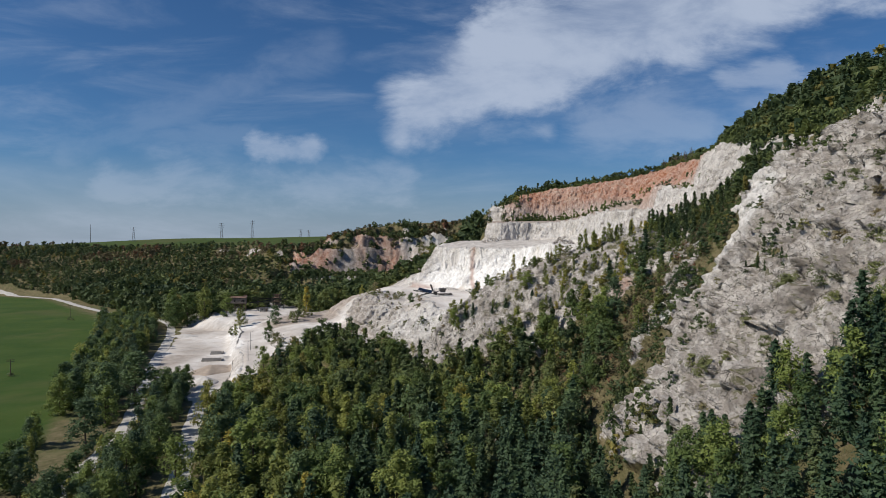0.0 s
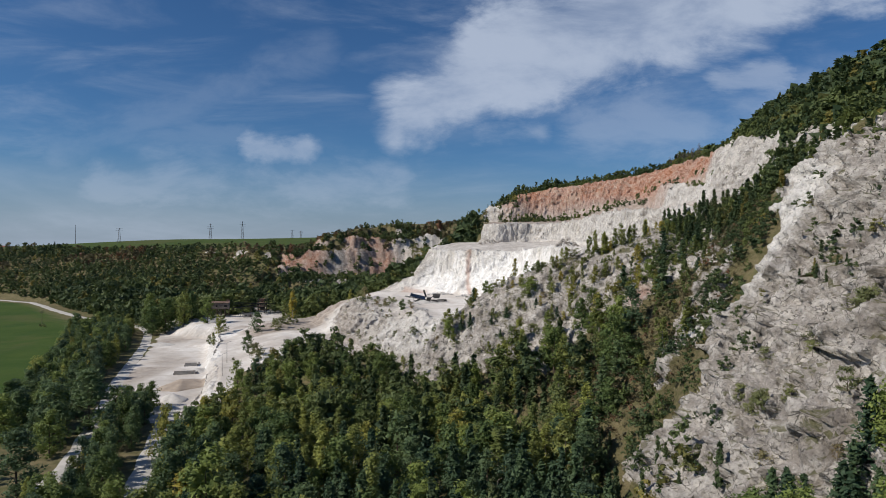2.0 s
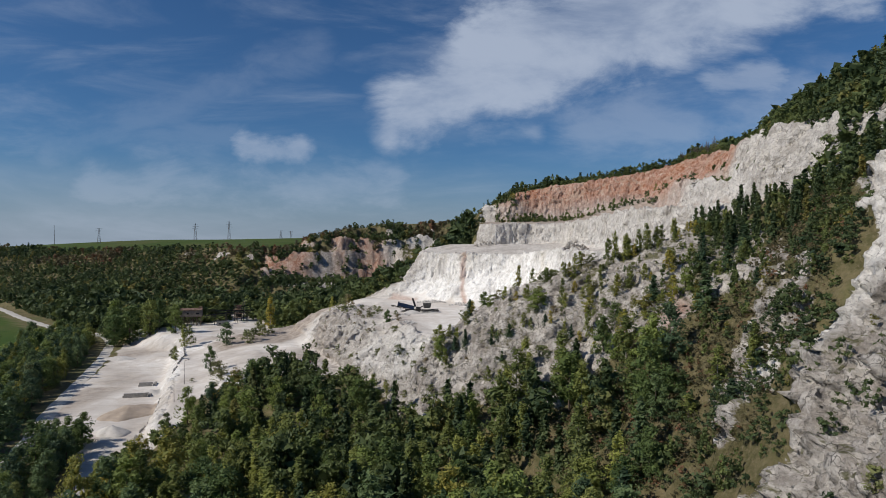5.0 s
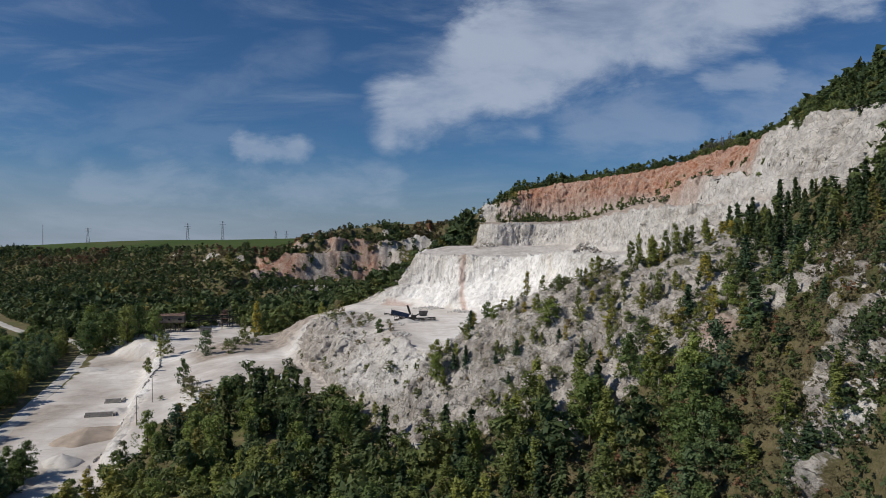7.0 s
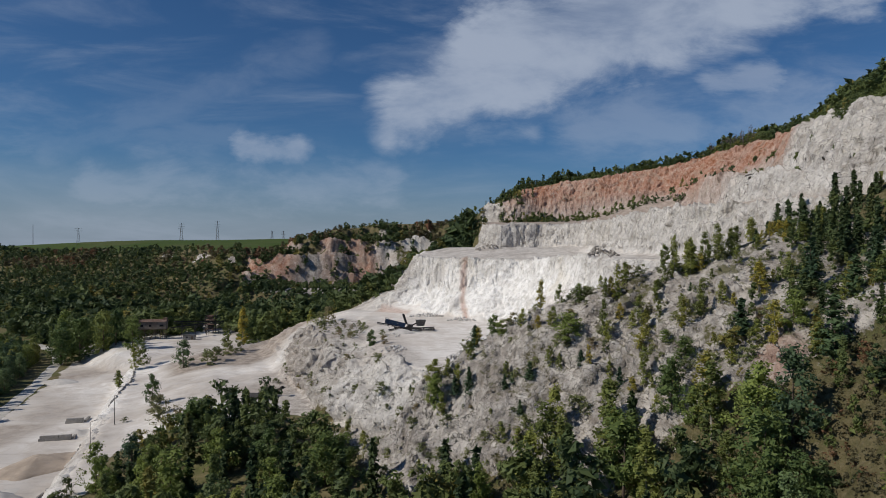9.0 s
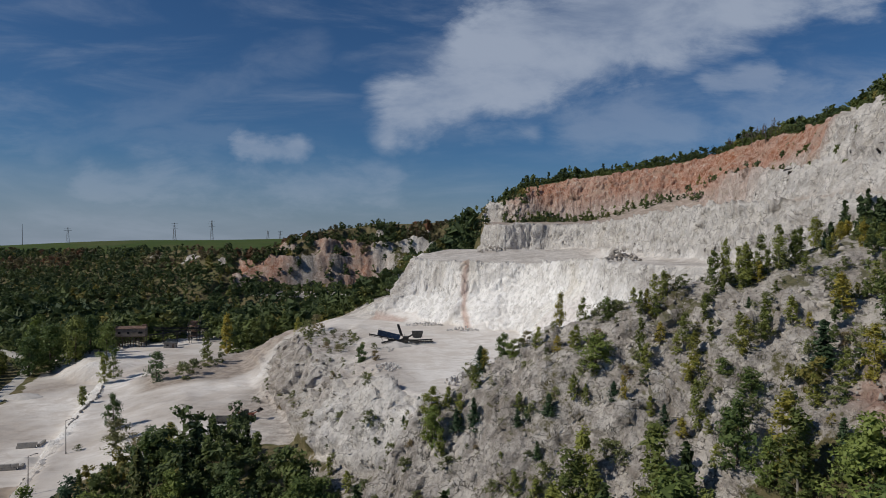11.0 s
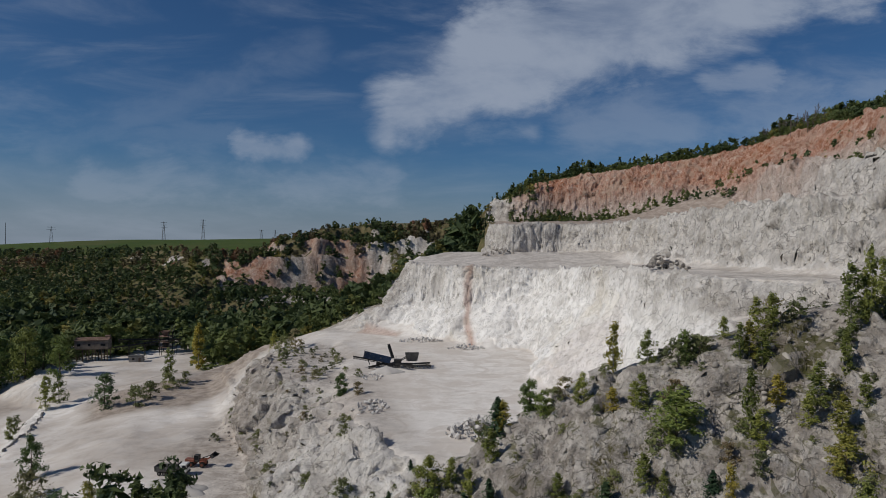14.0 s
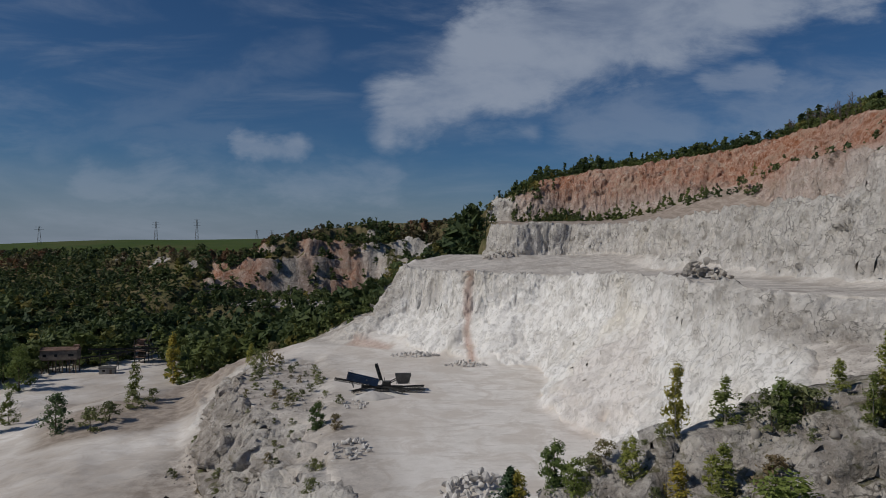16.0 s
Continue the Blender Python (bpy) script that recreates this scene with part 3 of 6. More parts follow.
FACE_FADE = smooth(blurred((SLOPE > 0.62).astype(float) * (NEAR > 0.5) * (MX < 186), 3), 0.35, 0.8)


def facets(p, size, seed):
    """Broken blocks: each cell of space is a tilted plane of its own, with sharp steps between."""
    q = p / size
    base = np.floor(q).astype(np.int64)
    best = np.full(len(p), 9.0)
    mine = base.copy()
    for dx in (-1, 0, 1):
        for dy in (-1, 0, 1):
            for dz in (-1, 0, 1):
                c = base + np.array([dx, dy, dz])
                d = sum((q[:, k] - c[:, k] - lattice3(c[:, 0], c[:, 1], c[:, 2], seed + k)) ** 2 for k in range(3))
                closer = d < best
                best[closer] = d[closer]
                mine[closer] = c[closer]
    tilt = sum((q[:, k] - mine[:, k] - 0.5) * (lattice3(mine[:, 0], mine[:, 1], mine[:, 2], seed + 3 + k) - 0.5) for k in range(3))
    return 1.5 * tilt + lattice3(mine[:, 0], mine[:, 1], mine[:, 2], seed + 7) - 0.5


def make_faces(x, y, z, layers, fade):
    """The rock faces, on a finer net than the ground the steeper they are, broken up into crags, clefts and blocks."""
    near = (MY > 100) & (MY < 560)
    most = np.maximum(np.maximum(fade[:-1, :-1], fade[1:, :-1]), np.maximum(fade[:-1, 1:], fade[1:, 1:]))
    use = (most > 0.001) & near[:-1, :-1]
    rows, cols = MX.shape
    sheer = blurred(SLOPE, 1)[:-1, :-1]
    gx, gy = np.gradient(MZ, GX, axis=1), np.gradient(MZ, GY, axis=0)
    all_p, all_l, all_f, first = [], [], [], 0
    for low, high, fine in ((0.0, 1.0, 2), (1.0, 2.4, 3), (2.4, 99.0, 5)):
        jj, ii = np.nonzero(use & (sheer >= low) & (sheer < high))
        faces = []
        for a in range(fine):
            for b in range(fine):
                faces.append(np.stack([((jj * fine + a + da) * (cols * fine) + ii * fine + b + db) for da, db in ((0, 0), (0, 1), (1, 1), (1, 0))], -1))
        keys, index = np.unique(np.concatenate(faces).ravel(), return_inverse=True)
        v, u = np.divmod(keys, cols * fine)
        j, i = np.minimum(v // fine, rows - 2), np.minimum(u // fine, cols - 2)
        t, s = v / fine - j, u / fine - i

        def at(field):
            s_, t_ = (s, t) if field.ndim == 2 else (s[:, None], t[:, None])
            return (field[j, i] * (1 - s_) + field[j, i + 1] * s_) * (1 - t_) + (field[j + 1, i] * (1 - s_) + field[j + 1, i + 1] * s_) * t_

        p = np.stack([at(x), at(y), at(z)], -1)
        n = np.stack([-at(gx), -at(gy), np.full(len(p), 0.45)], -1)
        n /= np.linalg.norm(n, axis=1, keepdims=True)
        lay6, f = at(layers), at(fade)
        fresh = np.clip(lay6[:, 1], 0, 1)
        bent = p + 1.6 * np.stack([noise3(p / 5.0, 501), noise3(p / 5.0, 502), noise3(p / 5.0, 503)], -1)
        large, small = facets(bent * np.array([1, 1, 0.75]), 6.0, 511), facets(bent, 2.1, 531)
        crags = 0.9 * layered3(p, 6.5, 401, 3, 0.8) + 1.5 * large + 0.75 * small
        flutes = 0.55 * layered3(p * np.array([1, 1, 0.22]), 2.6, 431, 4, 0.8) + 0.9 * layered3(p * np.array([1, 1, 0.5]), 10.0, 441, 3, 0.4) + 0.35 * large + 0.30 * small
        push = crags * (1 - 0.85 * np.minimum(1, 1.3 * fresh)) + flutes * (0.3 + 0.7 * fresh)
        bed = (p[:, 2] + 0.25 * p[:, 1] + 5.0 * layered3(p, 18.0, 471, 3, 0.0)) / 6.5
        bed = bed - np.floor(bed)
        big = 2.4 * layered3(p, 15.0, 461, 4, 0.75) + 1.3 * (bed ** 0.6 - 0.5) * (0.3 + 0.7 * (layered3(p, 12.0, 481, 2, 0.0) > 0)) + 2.0 * facets(bent, 9.0, 551) + 0.7 * small
        push = push + at(CRAGGY) * big * (1 - 0.7 * fresh)
        push = push + at(LIP) * (1.7 * layered3(p * np.array([1, 1, 0.45]), 5.0, 497, 4, 0.85) + 0.8 * large)
        all_p.append(p + n * ((push + 0.05) * f - 0.45 * (1 - f) ** 2)[:, None])
        all_l.append(lay6)
        all_f.append(index.reshape(-1, 4) + first)
        first += len(p)
    whole = np.concatenate(all_p)
    i = np.clip(np.searchsorted(GX, whole[:, 0] - 0.5), 0, cols - 1)
    j = np.clip(np.searchsorted(GY, whole[:, 1] - 0.5), 0, rows - 1)
    total, hits = np.zeros_like(MZ), np.zeros_like(MZ)
    np.add.at(total, (j, i), whole[:, 2])
    np.add.at(hits, (j, i), 1)
    REST[:] = np.where(hits > 2, total / np.maximum(hits, 1) - 0.1, MZ)
    ob = link_mesh("rock_face", whole, np.concatenate(all_f), GROUND, uniform=4)
    store_layers(ob, np.concatenate(all_l))
    return tagged(ob, "craggy white and grey limestone faces of the quarry and its hillside", "rock face", kind="structure")


BARE = np.zeros_like(MZ)


def bare_at(x, y):
    i = int(np.clip(np.searchsorted(GX, x), 0, len(GX) - 1))
    j = int(np.clip(np.searchsorted(GY, y), 0, len(GY) - 1))
    return float(BARE[j, i])


def make_ground():
    rows, cols = MX.shape
    x, y, z = MX.copy(), MY.copy(), MZ
    # the faces are pushed in and out a little, so that they are not smooth ramps
    push = NEAR * STEEP
    x = x + push * (1.1 * fbm(MX + MZ, MY + MZ, 5.0, 101, 3) + 1.2 * CRAGGY * fbm(MX, MY + 1.5 * MZ, 9.0, 103, 3))
    y = y + push * 1.1 * fbm(MX - MZ, MY + MZ, 5.0, 111, 3)
    rag = 6 * fbm(MX, MY, 18, 121, 4)
    bare = soft_inside(MX + rag, MY - rag, QUARRY, 4)
    rock = soft_inside(MX + rag, MY, [(40, 95), (39, 130), (40, 160), (48, 160), (57, 153), (66, 166), (77, 169), (86, 178), (98, 203), (114, 226), (124, 240), (106, 190), (112, 160), (112, 95)], 3)
    bare = np.maximum(bare, rock * smooth(SLOPE + 0.5 * fbm(MX, MY, 12, 131, 3), 0.45, 0.75))
    cliff = soft_inside(MX, MY, [(126, 200), (127, 262), (137, 300), (156, 348), (176, 408), (186, 460), (166, 500), (126, 520), (96, 538), (70, 550), (46, 560), (36, 540),
                                 (80, 515), (120, 495), (150, 470), (150, 420), (130, 350), (112, 300), (106, 250), (104, 210)], 3)
    bare = np.maximum(bare, cliff * smooth(SLOPE, 0.55, 0.9))
    scree = soft_inside(MX + rag, MY + rag, [(-30, 290), (-10, 255), (20, 230), (50, 214), (72, 205), (84, 204), (94, 230), (98, 258), (60, 262), (30, 266), (0, 275)], 6)
    bare = np.maximum(bare, scree * (0.78 + 0.45 * fbm(MX, MY, 9, 141, 4)))
    farc = soft_inside(MX + rag, MY, [(-170, 690), (-100, 690), (-60, 700), (10, 700), (10, 752), (-60, 760), (-120, 745), (-172, 735)], 6) * smooth(SLOPE, 0.5, 0.9) * np.clip(0.70 + 1.3 * fbm(MX, MY, 18, 167, 4), 0, 1)
    shelf = soft_inside(MX + rag, MY + rag, [(-135, 625), (-60, 595), (-25, 605), (-40, 640), (-120, 660)], 8)
    left = soft_inside(MX + rag, MY + rag, [(-300, 790), (-170, 735), (-175, 710), (-310, 765)], 6) * smooth(fbm(MX, MY, 25, 151, 3), 0.0, 0.3)
    bare = np.maximum(bare, soft_inside(MX, MY, SOIL_SCAR, 1.0))
    foot = soft_inside(MX + 0.4 * rag, MY, [(50, 168), (58, 166), (68, 171), (78, 184), (84, 196), (78, 198), (68, 188), (56, 180)], 2)
    bare = np.maximum(bare, foot * (0.75 + 0.5 * fbm(MX, MY, 7, 143, 3)))
    verge = soft_inside(MX + 0.5 * rag, MY + 0.5 * rag, [(-106, 262), (-98, 238), (-88, 233), (-78, 243), (-77, 262), (-83, 282), (-88, 296)], 3)
    bare = np.maximum(bare, verge * (0.9 + 0.4 * fbm(MX, MY, 10, 145, 3)))
    bare = np.maximum(np.maximum(bare, farc), np.maximum(shelf * 0.7, left))
    white = np.maximum(soft_inside(MX, MY, FLOOR_RIM, 3), soft_inside(MX, MY, [(-220, 240), (-220, 560), (-60, 480), (-40, 300), (-90, 240)], 8))
    mid = soft_inside(MX, MY, BENCH_MID_RIM, 3)
    white = np.maximum(white, 0.62 * mid * (1 - smooth(MZ, 52.5, 56)))
    spur = soft_inside(MX, MY, [(-30, 292), (-12, 272), (2, 270), (14, 269), (30, 265), (46, 261), (60, 260), (80, 258), (98, 256), (92, 225), (70, 200), (30, 220), (-20, 250), (-60, 320), (-58, 385), (-30, 400), (-22, 350), (-20, 320)], 4)
    white = white * (1 - 0.48 * spur)
    white = np.maximum(white, 0.36 * soft_inside(MX, MY, [(20, 440), (40, 447), (60, 449), (72, 434), (74, 400), (72, 350), (68, 322), (69, 298), (80, 272), (104, 256)] + BENCH_UPPER_RIM[11:], 3))
    white = white * (1 - 0.58 * LIP)
    white = white * (1 - 0.45 * mid * smooth(0.5 - SLOPE, 0.0, 0.3))
    white = np.maximum(white, 0.5 * soft_inside(MX + 0.5 * rag, MY + 0.5 * rag, [(56, 172), (62, 166), (69, 160), (75, 159), (81, 162), (87, 161), (95, 174), (104, 198), (97, 201), (90, 186), (82, 180), (72, 173), (62, 174)], 4))
    white = np.maximum(white, (0.26 + 0.3 * fbm(MX, MY, 16, 165, 3)) * cliff)
    rust = soft_inside(MX, MY, [(40, 505), (60, 560), (200, 520), (200, 362), (128, 362), (134, 440), (110, 470), (84, 490)], 6) * (0.40 + 0.60 * smooth(MZ + 6 * fbm(MX, MY, 14, 163, 3), 76 + 10 * smooth(450 - MY, 0, 30), 90 + 6 * smooth(450 - MY, 0, 30)))
    white = np.maximum(white * (1 - FAR_CUT), (0.05 + 0.35 * soft_inside(MX + rag, MY, [(-50, 690), (12, 690), (12, 760), (-40, 760)], 10)) * farc)
    white = white * (1 - 0.55 * soft_inside(MX, MY, [(-90, 490), (-36, 424), (-16, 424), (-2, 440), (-10, 475)], 4))
    rust = np.maximum(rust, soft_inside(MX + 2 * rag, MY, [(-178, 690), (-100, 690), (-40, 700), (-50, 760), (-178, 740)], 10) * np.clip(0.75 + 1.3 * fbm(MX, MY, 24, 169, 4), 0, 1))
    rust = np.maximum(rust, 0.6 * soft_inside(MX, MY, SOIL_SCAR, 1.5))
    rust = np.maximum(rust, 0.8 * soft_inside(MX + 0.25 * rag, MY, [(17.4, 390), (17.8, 420), (20.0, 420), (19.6, 390)], 1.0))
    rust = np.maximum(rust, 0.16 * soft_inside(MX + 0.5 * rag, MY, [(30, 316), (44, 310), (52, 330), (42, 346), (32, 338)], 4))
    white = white * (1 - 0.28 * soft_inside(MX, MY + 0.5 * rag, [(50, 302), (58, 282), (78, 262), (92, 275), (72, 302), (60, 328)], 5))
    rust = np.maximum(rust, 0.55 * soft_inside(MX, MY, [(-24, 424), (-8, 414), (-6, 418), (-20, 429)], 1.5))
    dirt = soft_inside(MX, MY, [(-100, 450), (-50, 445), (-44, 420), (-60, 380), (-90, 400)], 10)
    yard = soft_inside(MX, MY, [(-100, 240), (-220, 480), (-220, 560), (-60, 500), (-40, 300)], 20)
    ramp = soft_inside(MX + 0.6 * rag, MY + 0.6 * rag, [(-40, 440), (-62, 472), (-88, 470), (-94, 425), (-116, 398), (-104, 374), (-74, 380), (-60, 418)], 5)
    dirt = np.maximum(np.maximum(0.5 * dirt, 0.95 * ramp), yard * np.clip(0.34 + 0.9 * fbm(MX, MY, 24, 161, 5), 0, 0.9))
    dirt = np.maximum(dirt, 0.45 * LIP * np.clip(0.5 + 1.2 * fbm(MX, MY, 20, 173, 3), 0, 1))
    dirt = np.maximum(dirt, 0.85 * soft_inside(MX, MY, BENCH_UPPER, 3) * (1 - STEEP))
    dirt = np.maximum(dirt, 0.75 * soft_inside(MX + 0.4 * rag, MY, [(-152, 300), (-143, 335), (-126, 335), (-128, 296), (-122, 276), (-136, 276)], 4))
    dirt = np.maximum(dirt, 0.35 * FAR_CUT * np.clip(0.5 + 1.4 * fbm(MX, MY, 20, 177, 4), 0, 1))
    field = np.maximum(soft_inside(MX, MY, FIELD, 2), 0.9 * soft_inside(MX + 3 * rag, MY, [(-1400, 1230), (-500, 905), (-330, 860), (-150, 900), (-100, 1300), (-800, 2200)], 20))
    fade = FACE_FADE * np.clip(1.6 * bare, 0, 1)
    normal = np.stack([-np.gradient(MZ, GX, axis=1), -np.gradient(MZ, GY, axis=0), np.ones_like(MZ)], -1)
    normal /= np.linalg.norm(normal, axis=-1, keepdims=True)
    sunk = np.stack([x, y, z], -1) - normal * (0.9 * fade)[..., None]
    verts = sunk.reshape(-1, 3)
    a = (np.arange(rows - 1)[:, None] * cols + np.arange(cols - 1)[None, :]).ravel()
    faces = np.stack([a, a + 1, a + cols + 1, a + cols], -1)
    ob = link_mesh("ground", verts, faces, GROUND, shade=True, uniform=4)
    layers = np.clip(np.stack([bare, white, rust, field, dirt, np.maximum(STEEP, 0.85 * scree)], -1), 0, 1)
    store_layers(ob, layers.reshape(-1, 6))
    make_faces(x, y, z, layers, fade)
    BARE[:] = bare
    return tagged(ob, "quarry benches of white limestone cut into a wooded hill above green fields", "ground", kind="structure")


make_ground()


# ---------------------------------------------------------------- plants
BARK = plain_material("bark", (0.13, 0.10, 0.075), 0.9, 0.0, 3.0, 0.4, 0.5)
PALE_BARK = plain_material("pale_bark", (0.36, 0.33, 0.28), 0.85, 0.0, 3.0, 0.5, 0.4)
PINE_LEAF = leaf_material("pine_needles", (0.038, 0.074, 0.044), (0.110, 0.165, 0.073), (0.17, 0.18, 0.067), 0.06)
OAK_LEAF = leaf_material("broad_leaves", (0.062, 0.108, 0.041), (0.270, 0.325, 0.083), (0.36, 0.32, 0.073), 0.14)
BIRCH_LEAF = leaf_material("birch_leaves", (0.125, 0.160, 0.051), (0.350, 0.365, 0.091), (0.46, 0.36, 0.067), 0.24)
ALDER_LEAF = leaf_material("alder_leaves", (0.048, 0.088, 0.056), (0.190, 0.258, 0.102), (0.29, 0.29, 0.073), 0.08)
SHRUB_LEAF = leaf_material("shrub_leaves", (0.100, 0.120, 0.059), (0.290, 0.305, 0.124), (0.28, 0.20, 0.122), 0.2)
WOOD_LEAF = leaf_material("mixed_wood_leaves", (0.036, 0.066, 0.034), (0.205, 0.245, 0.076), (0.30, 0.25, 0.067), 0.12, "tint")
RUST_LEAF = leaf_material("turning_leaves", (0.095, 0.088, 0.049), (0.230, 0.195, 0.098), (0.26, 0.125, 0.073), 0.30, "tint")
DRY_TWIG = plain_material("bare_twigs", (0.17, 0.145, 0.12), 0.9, 0.0, 3.0, 0.3, 0.3)
rng = np.random.default_rng(7)


def cards(centres, out, size, loose, r):
    """Small leaf sprays: three corners round each centre, facing outwards from their clump more or less."""
    count = len(centres)
    n = out / np.maximum(np.linalg.norm(out, axis=1, keepdims=True), 1e-6) + loose * r.normal(size=(count, 3))
    a = np.cross(n, r.normal(size=(count, 3)))
    a /= np.linalg.norm(a, axis=1, keepdims=True)
    b = np.cross(n, a)
    b /= np.linalg.norm(b, axis=1, keepdims=True)
    s = size * r.uniform(0.55, 1.4, (count, 1))
    w = s * r.uniform(0.5, 0.9, (count, 1))
    return np.stack([centres - a * s, centres + a * s * 0.5 - b * w, centres + a * s + b * w * 0.6], 1).reshape(-1, 3)


def broad_crown(height, width, low, count, size, clumps, r, loose=0.5, inner=2.7):
    """Sprays on the outside of rounded clumps, which gather on an egg with gaps between."""
    mid, half = (height + low) / 2, (height - low) / 2
    rise = r.uniform(0.03, 0.97, (clumps, 1))
    turn = r.uniform(0, 6.283, (clumps, 1))
    girth = width / 2 * 1.2 * np.minimum(1.0, 0.6 + 1.4 * rise) * (1 - rise) ** 0.5 * r.uniform(0.25, 1.0, (clumps, 1))
    centre = np.concatenate([np.cos(turn) * girth, np.sin(turn) * girth, low + 2 * half * rise], 1)
    swell = r.uniform(0.65, 1.25, (clumps, 1))
    pick = r.integers(0, clumps, count)
    ball = r.normal(size=(count, 3))
    ball /= np.linalg.norm(ball, axis=1, keepdims=True)
    spots = centre[pick] + ball * r.uniform(0.55, 1.0, (count, 1)) * swell[pick] * np.array([width, width, half * 1.2]) * 0.15
    spots[:, 2] = np.clip(spots[:, 2], low * 0.7, None)
    axis = spots - np.array([0, 0, mid])
    axis /= np.maximum(np.linalg.norm(axis, axis=1, keepdims=True), 1e-6)
    outer = cards(spots, ball + 0.5 * axis + np.array([0, 0, 0.35]), size, loose, r)
    # the shaded foliage inside, so that the sky does not show through
    pick = r.integers(0, clumps, max(8, count // 13))
    inside = centre[pick] * np.array([0.72, 0.72, 0.96]) + r.normal(size=(len(pick), 3)) * np.array([width, width, half]) * 0.04
    return np.concatenate([outer, cards(inside, inside - np.array([0, 0, mid]) + 1e-3, size * inner, 0.7, r)])


def conifer_crown(height, width, low, whorls, arms, per_arm, size, r):
    """Whorls of drooping boughs that get shorter towards the tip."""
    spots, out = [], []
    for k in range(whorls):
        f = k / (whorls - 1)
        z = low + (height - low) * f
        reach = width / 2 * (1 - f) ** 0.68 * r.uniform(0.72, 1.12) + 0.012 * height
        for j in range(max(3, int(arms * (1 - 0.5 * f)))):
            turn = r.uniform(0, 6.283)
            long = reach * r.uniform(0.55, 1.15)
            for i in range(per_arm):
                s = (i + 0.7 + r.uniform(-0.2, 0.2)) / per_arm
                spots.append((math.cos(turn) * long * s, math.sin(turn) * long * s, z + 0.22 * long * s * s - 0.08 * long + 0.012 * height * r.uniform(-1, 1)))
                out.append((math.cos(turn) * 0.7, math.sin(turn) * 0.7, 0.75))
    spots.append((0, 0, height))
    out.append((0, 0, 1))
    spots, out = np.array(spots), np.array(out)
    core = r.integers(0, len(spots), len(spots) // 8)
    return np.concatenate([cards(spots, out, size, 0.45, r), cards(spots[core] * np.array([0.5, 0.5, 0.98]), out[core], size * 2.3, 0.6, r)])


def trunk_mesh(name, height, thick, limbs, width, material, r):
    bm = bmesh.new()
    bend = r.uniform(-0.03, 0.03, 2) * height
    a, b, c = Vector((0, 0, -0.6)), Vector((bend[0] * 0.5, bend[1] * 0.5, height * 0.45)), Vector((bend[0], bend[1], height * 0.92))
    rod(bm, a, b, thick, thick * 0.62, 6)
    rod(bm, b, c, thick * 0.62, thick * 0.12, 5)
    for k in range(limbs):
        f = 0.3 + 0.5 * k / max(1, limbs)
        turn, long = r.uniform(0, 6.283), width * r.uniform(0.25, 0.42)
        base = a.lerp(c, f)
        rod(bm, base, base + Vector((math.cos(turn) * long, math.sin(turn) * long, long * r.uniform(0.5, 1.0))), thick * 0.3, thick * 0.06, 4)
    me = bpy.data.meshes.new(name)
    bm.to_mesh(me)
    bm.free()
    me.materials.append(material)
    return me


def card_mesh(name, points, material):
    ob = link_mesh(name, points, np.arange(len(points)).reshape(-1, 3), material, uniform=3)
    me = ob.data
    bpy.data.objects.remove(ob)
    return me


def tree_kind(kind, seeds):
    """Shared trunk and crown meshes for some trees of one kind, about 10 m high (shrubs 3 m)."""
    out = []
    for s in seeds:
        r = np.random.default_rng(s)
        if kind == "pine":
            h = 10.0
            points = conifer_crown(h, r.uniform(4.8, 6.2), 0.5, 21, 13, 6, 0.27, r)
            trunk = trunk_mesh("trunk", h, 0.16, 2, 1.5, BARK, r)
            leaf = PINE_LEAF
        elif kind == "oak":
            h = 10.0
            w = r.uniform(6.0, 7.5)
            points = broad_crown(h, w, 0.3, 1900, 0.225, 52, r)
            trunk = trunk_mesh("trunk", h * 0.8, 0.20, 5, w, BARK, r)
            leaf = OAK_LEAF
        elif kind == "alder":
            h = 10.0
            w = r.uniform(4.6, 6.0)
            points = broad_crown(h, w, 0.2, 1800, 0.215, 52, r)
            trunk = trunk_mesh("trunk", h * 0.8, 0.18, 5, w, BARK, r)
            leaf = ALDER_LEAF
        elif kind == "birch":
            h = 10.0
            w = r.uniform(2.6, 3.8)
            points = broad_crown(h, w, 0.3, 1250, 0.180, 46, r, 0.6)
            trunk = trunk_mesh("trunk", h * 0.9, 0.11, 4, w, PALE_BARK, r)
            leaf = BIRCH_LEAF
        else:
            h = 3.0
            w = r.uniform(3.0, 4.2)
            points = broad_crown(h, w, 0.05, 600, 0.130, 26, r, 0.6)
            trunk = trunk_mesh("trunk", h * 0.7, 0.05, 5, w * 1.4, BARK, r)
            leaf = SHRUB_LEAF
        out.append((trunk, card_mesh("crown", points, leaf)))
    return out


KINDS = {"alder": tree_kind("alder", range(70, 75)), "pine": tree_kind("pine", range(10, 16)), "oak": tree_kind("oak", range(20, 26)),
         "birch": tree_kind("birch", range(30, 35)), "shrub": tree_kind("shrub", range(40, 46))}
TREE_TAGS = {"pine": ("pine_tree", "dark green young pine tree with layered boughs on the hillside", "pine tree", "pines of the quarry wood"),
             "oak": ("broadleaf_tree", "full green broadleaf tree with a dense rounded crown", "tree", "broadleaf trees of the quarry wood"),
             "alder": ("alder_tree", "dark blue-green alder tree with a thick crown reaching low", "alder tree", "alders along the lane and wood"),
             "birch": ("birch_tree", "slender yellow-green birch tree turning in autumn", "birch tree", "birches of the quarry wood"),
             "shrub": ("shrub", "low olive-green shrub growing on pale stony ground", "shrub", "shrubs on the stony slopes")}
undergrowth = []                              # low bushes of the hillside
stored = []                                   # trees beyond the ones built singly
made_of_kind = {k: 0 for k in KINDS}
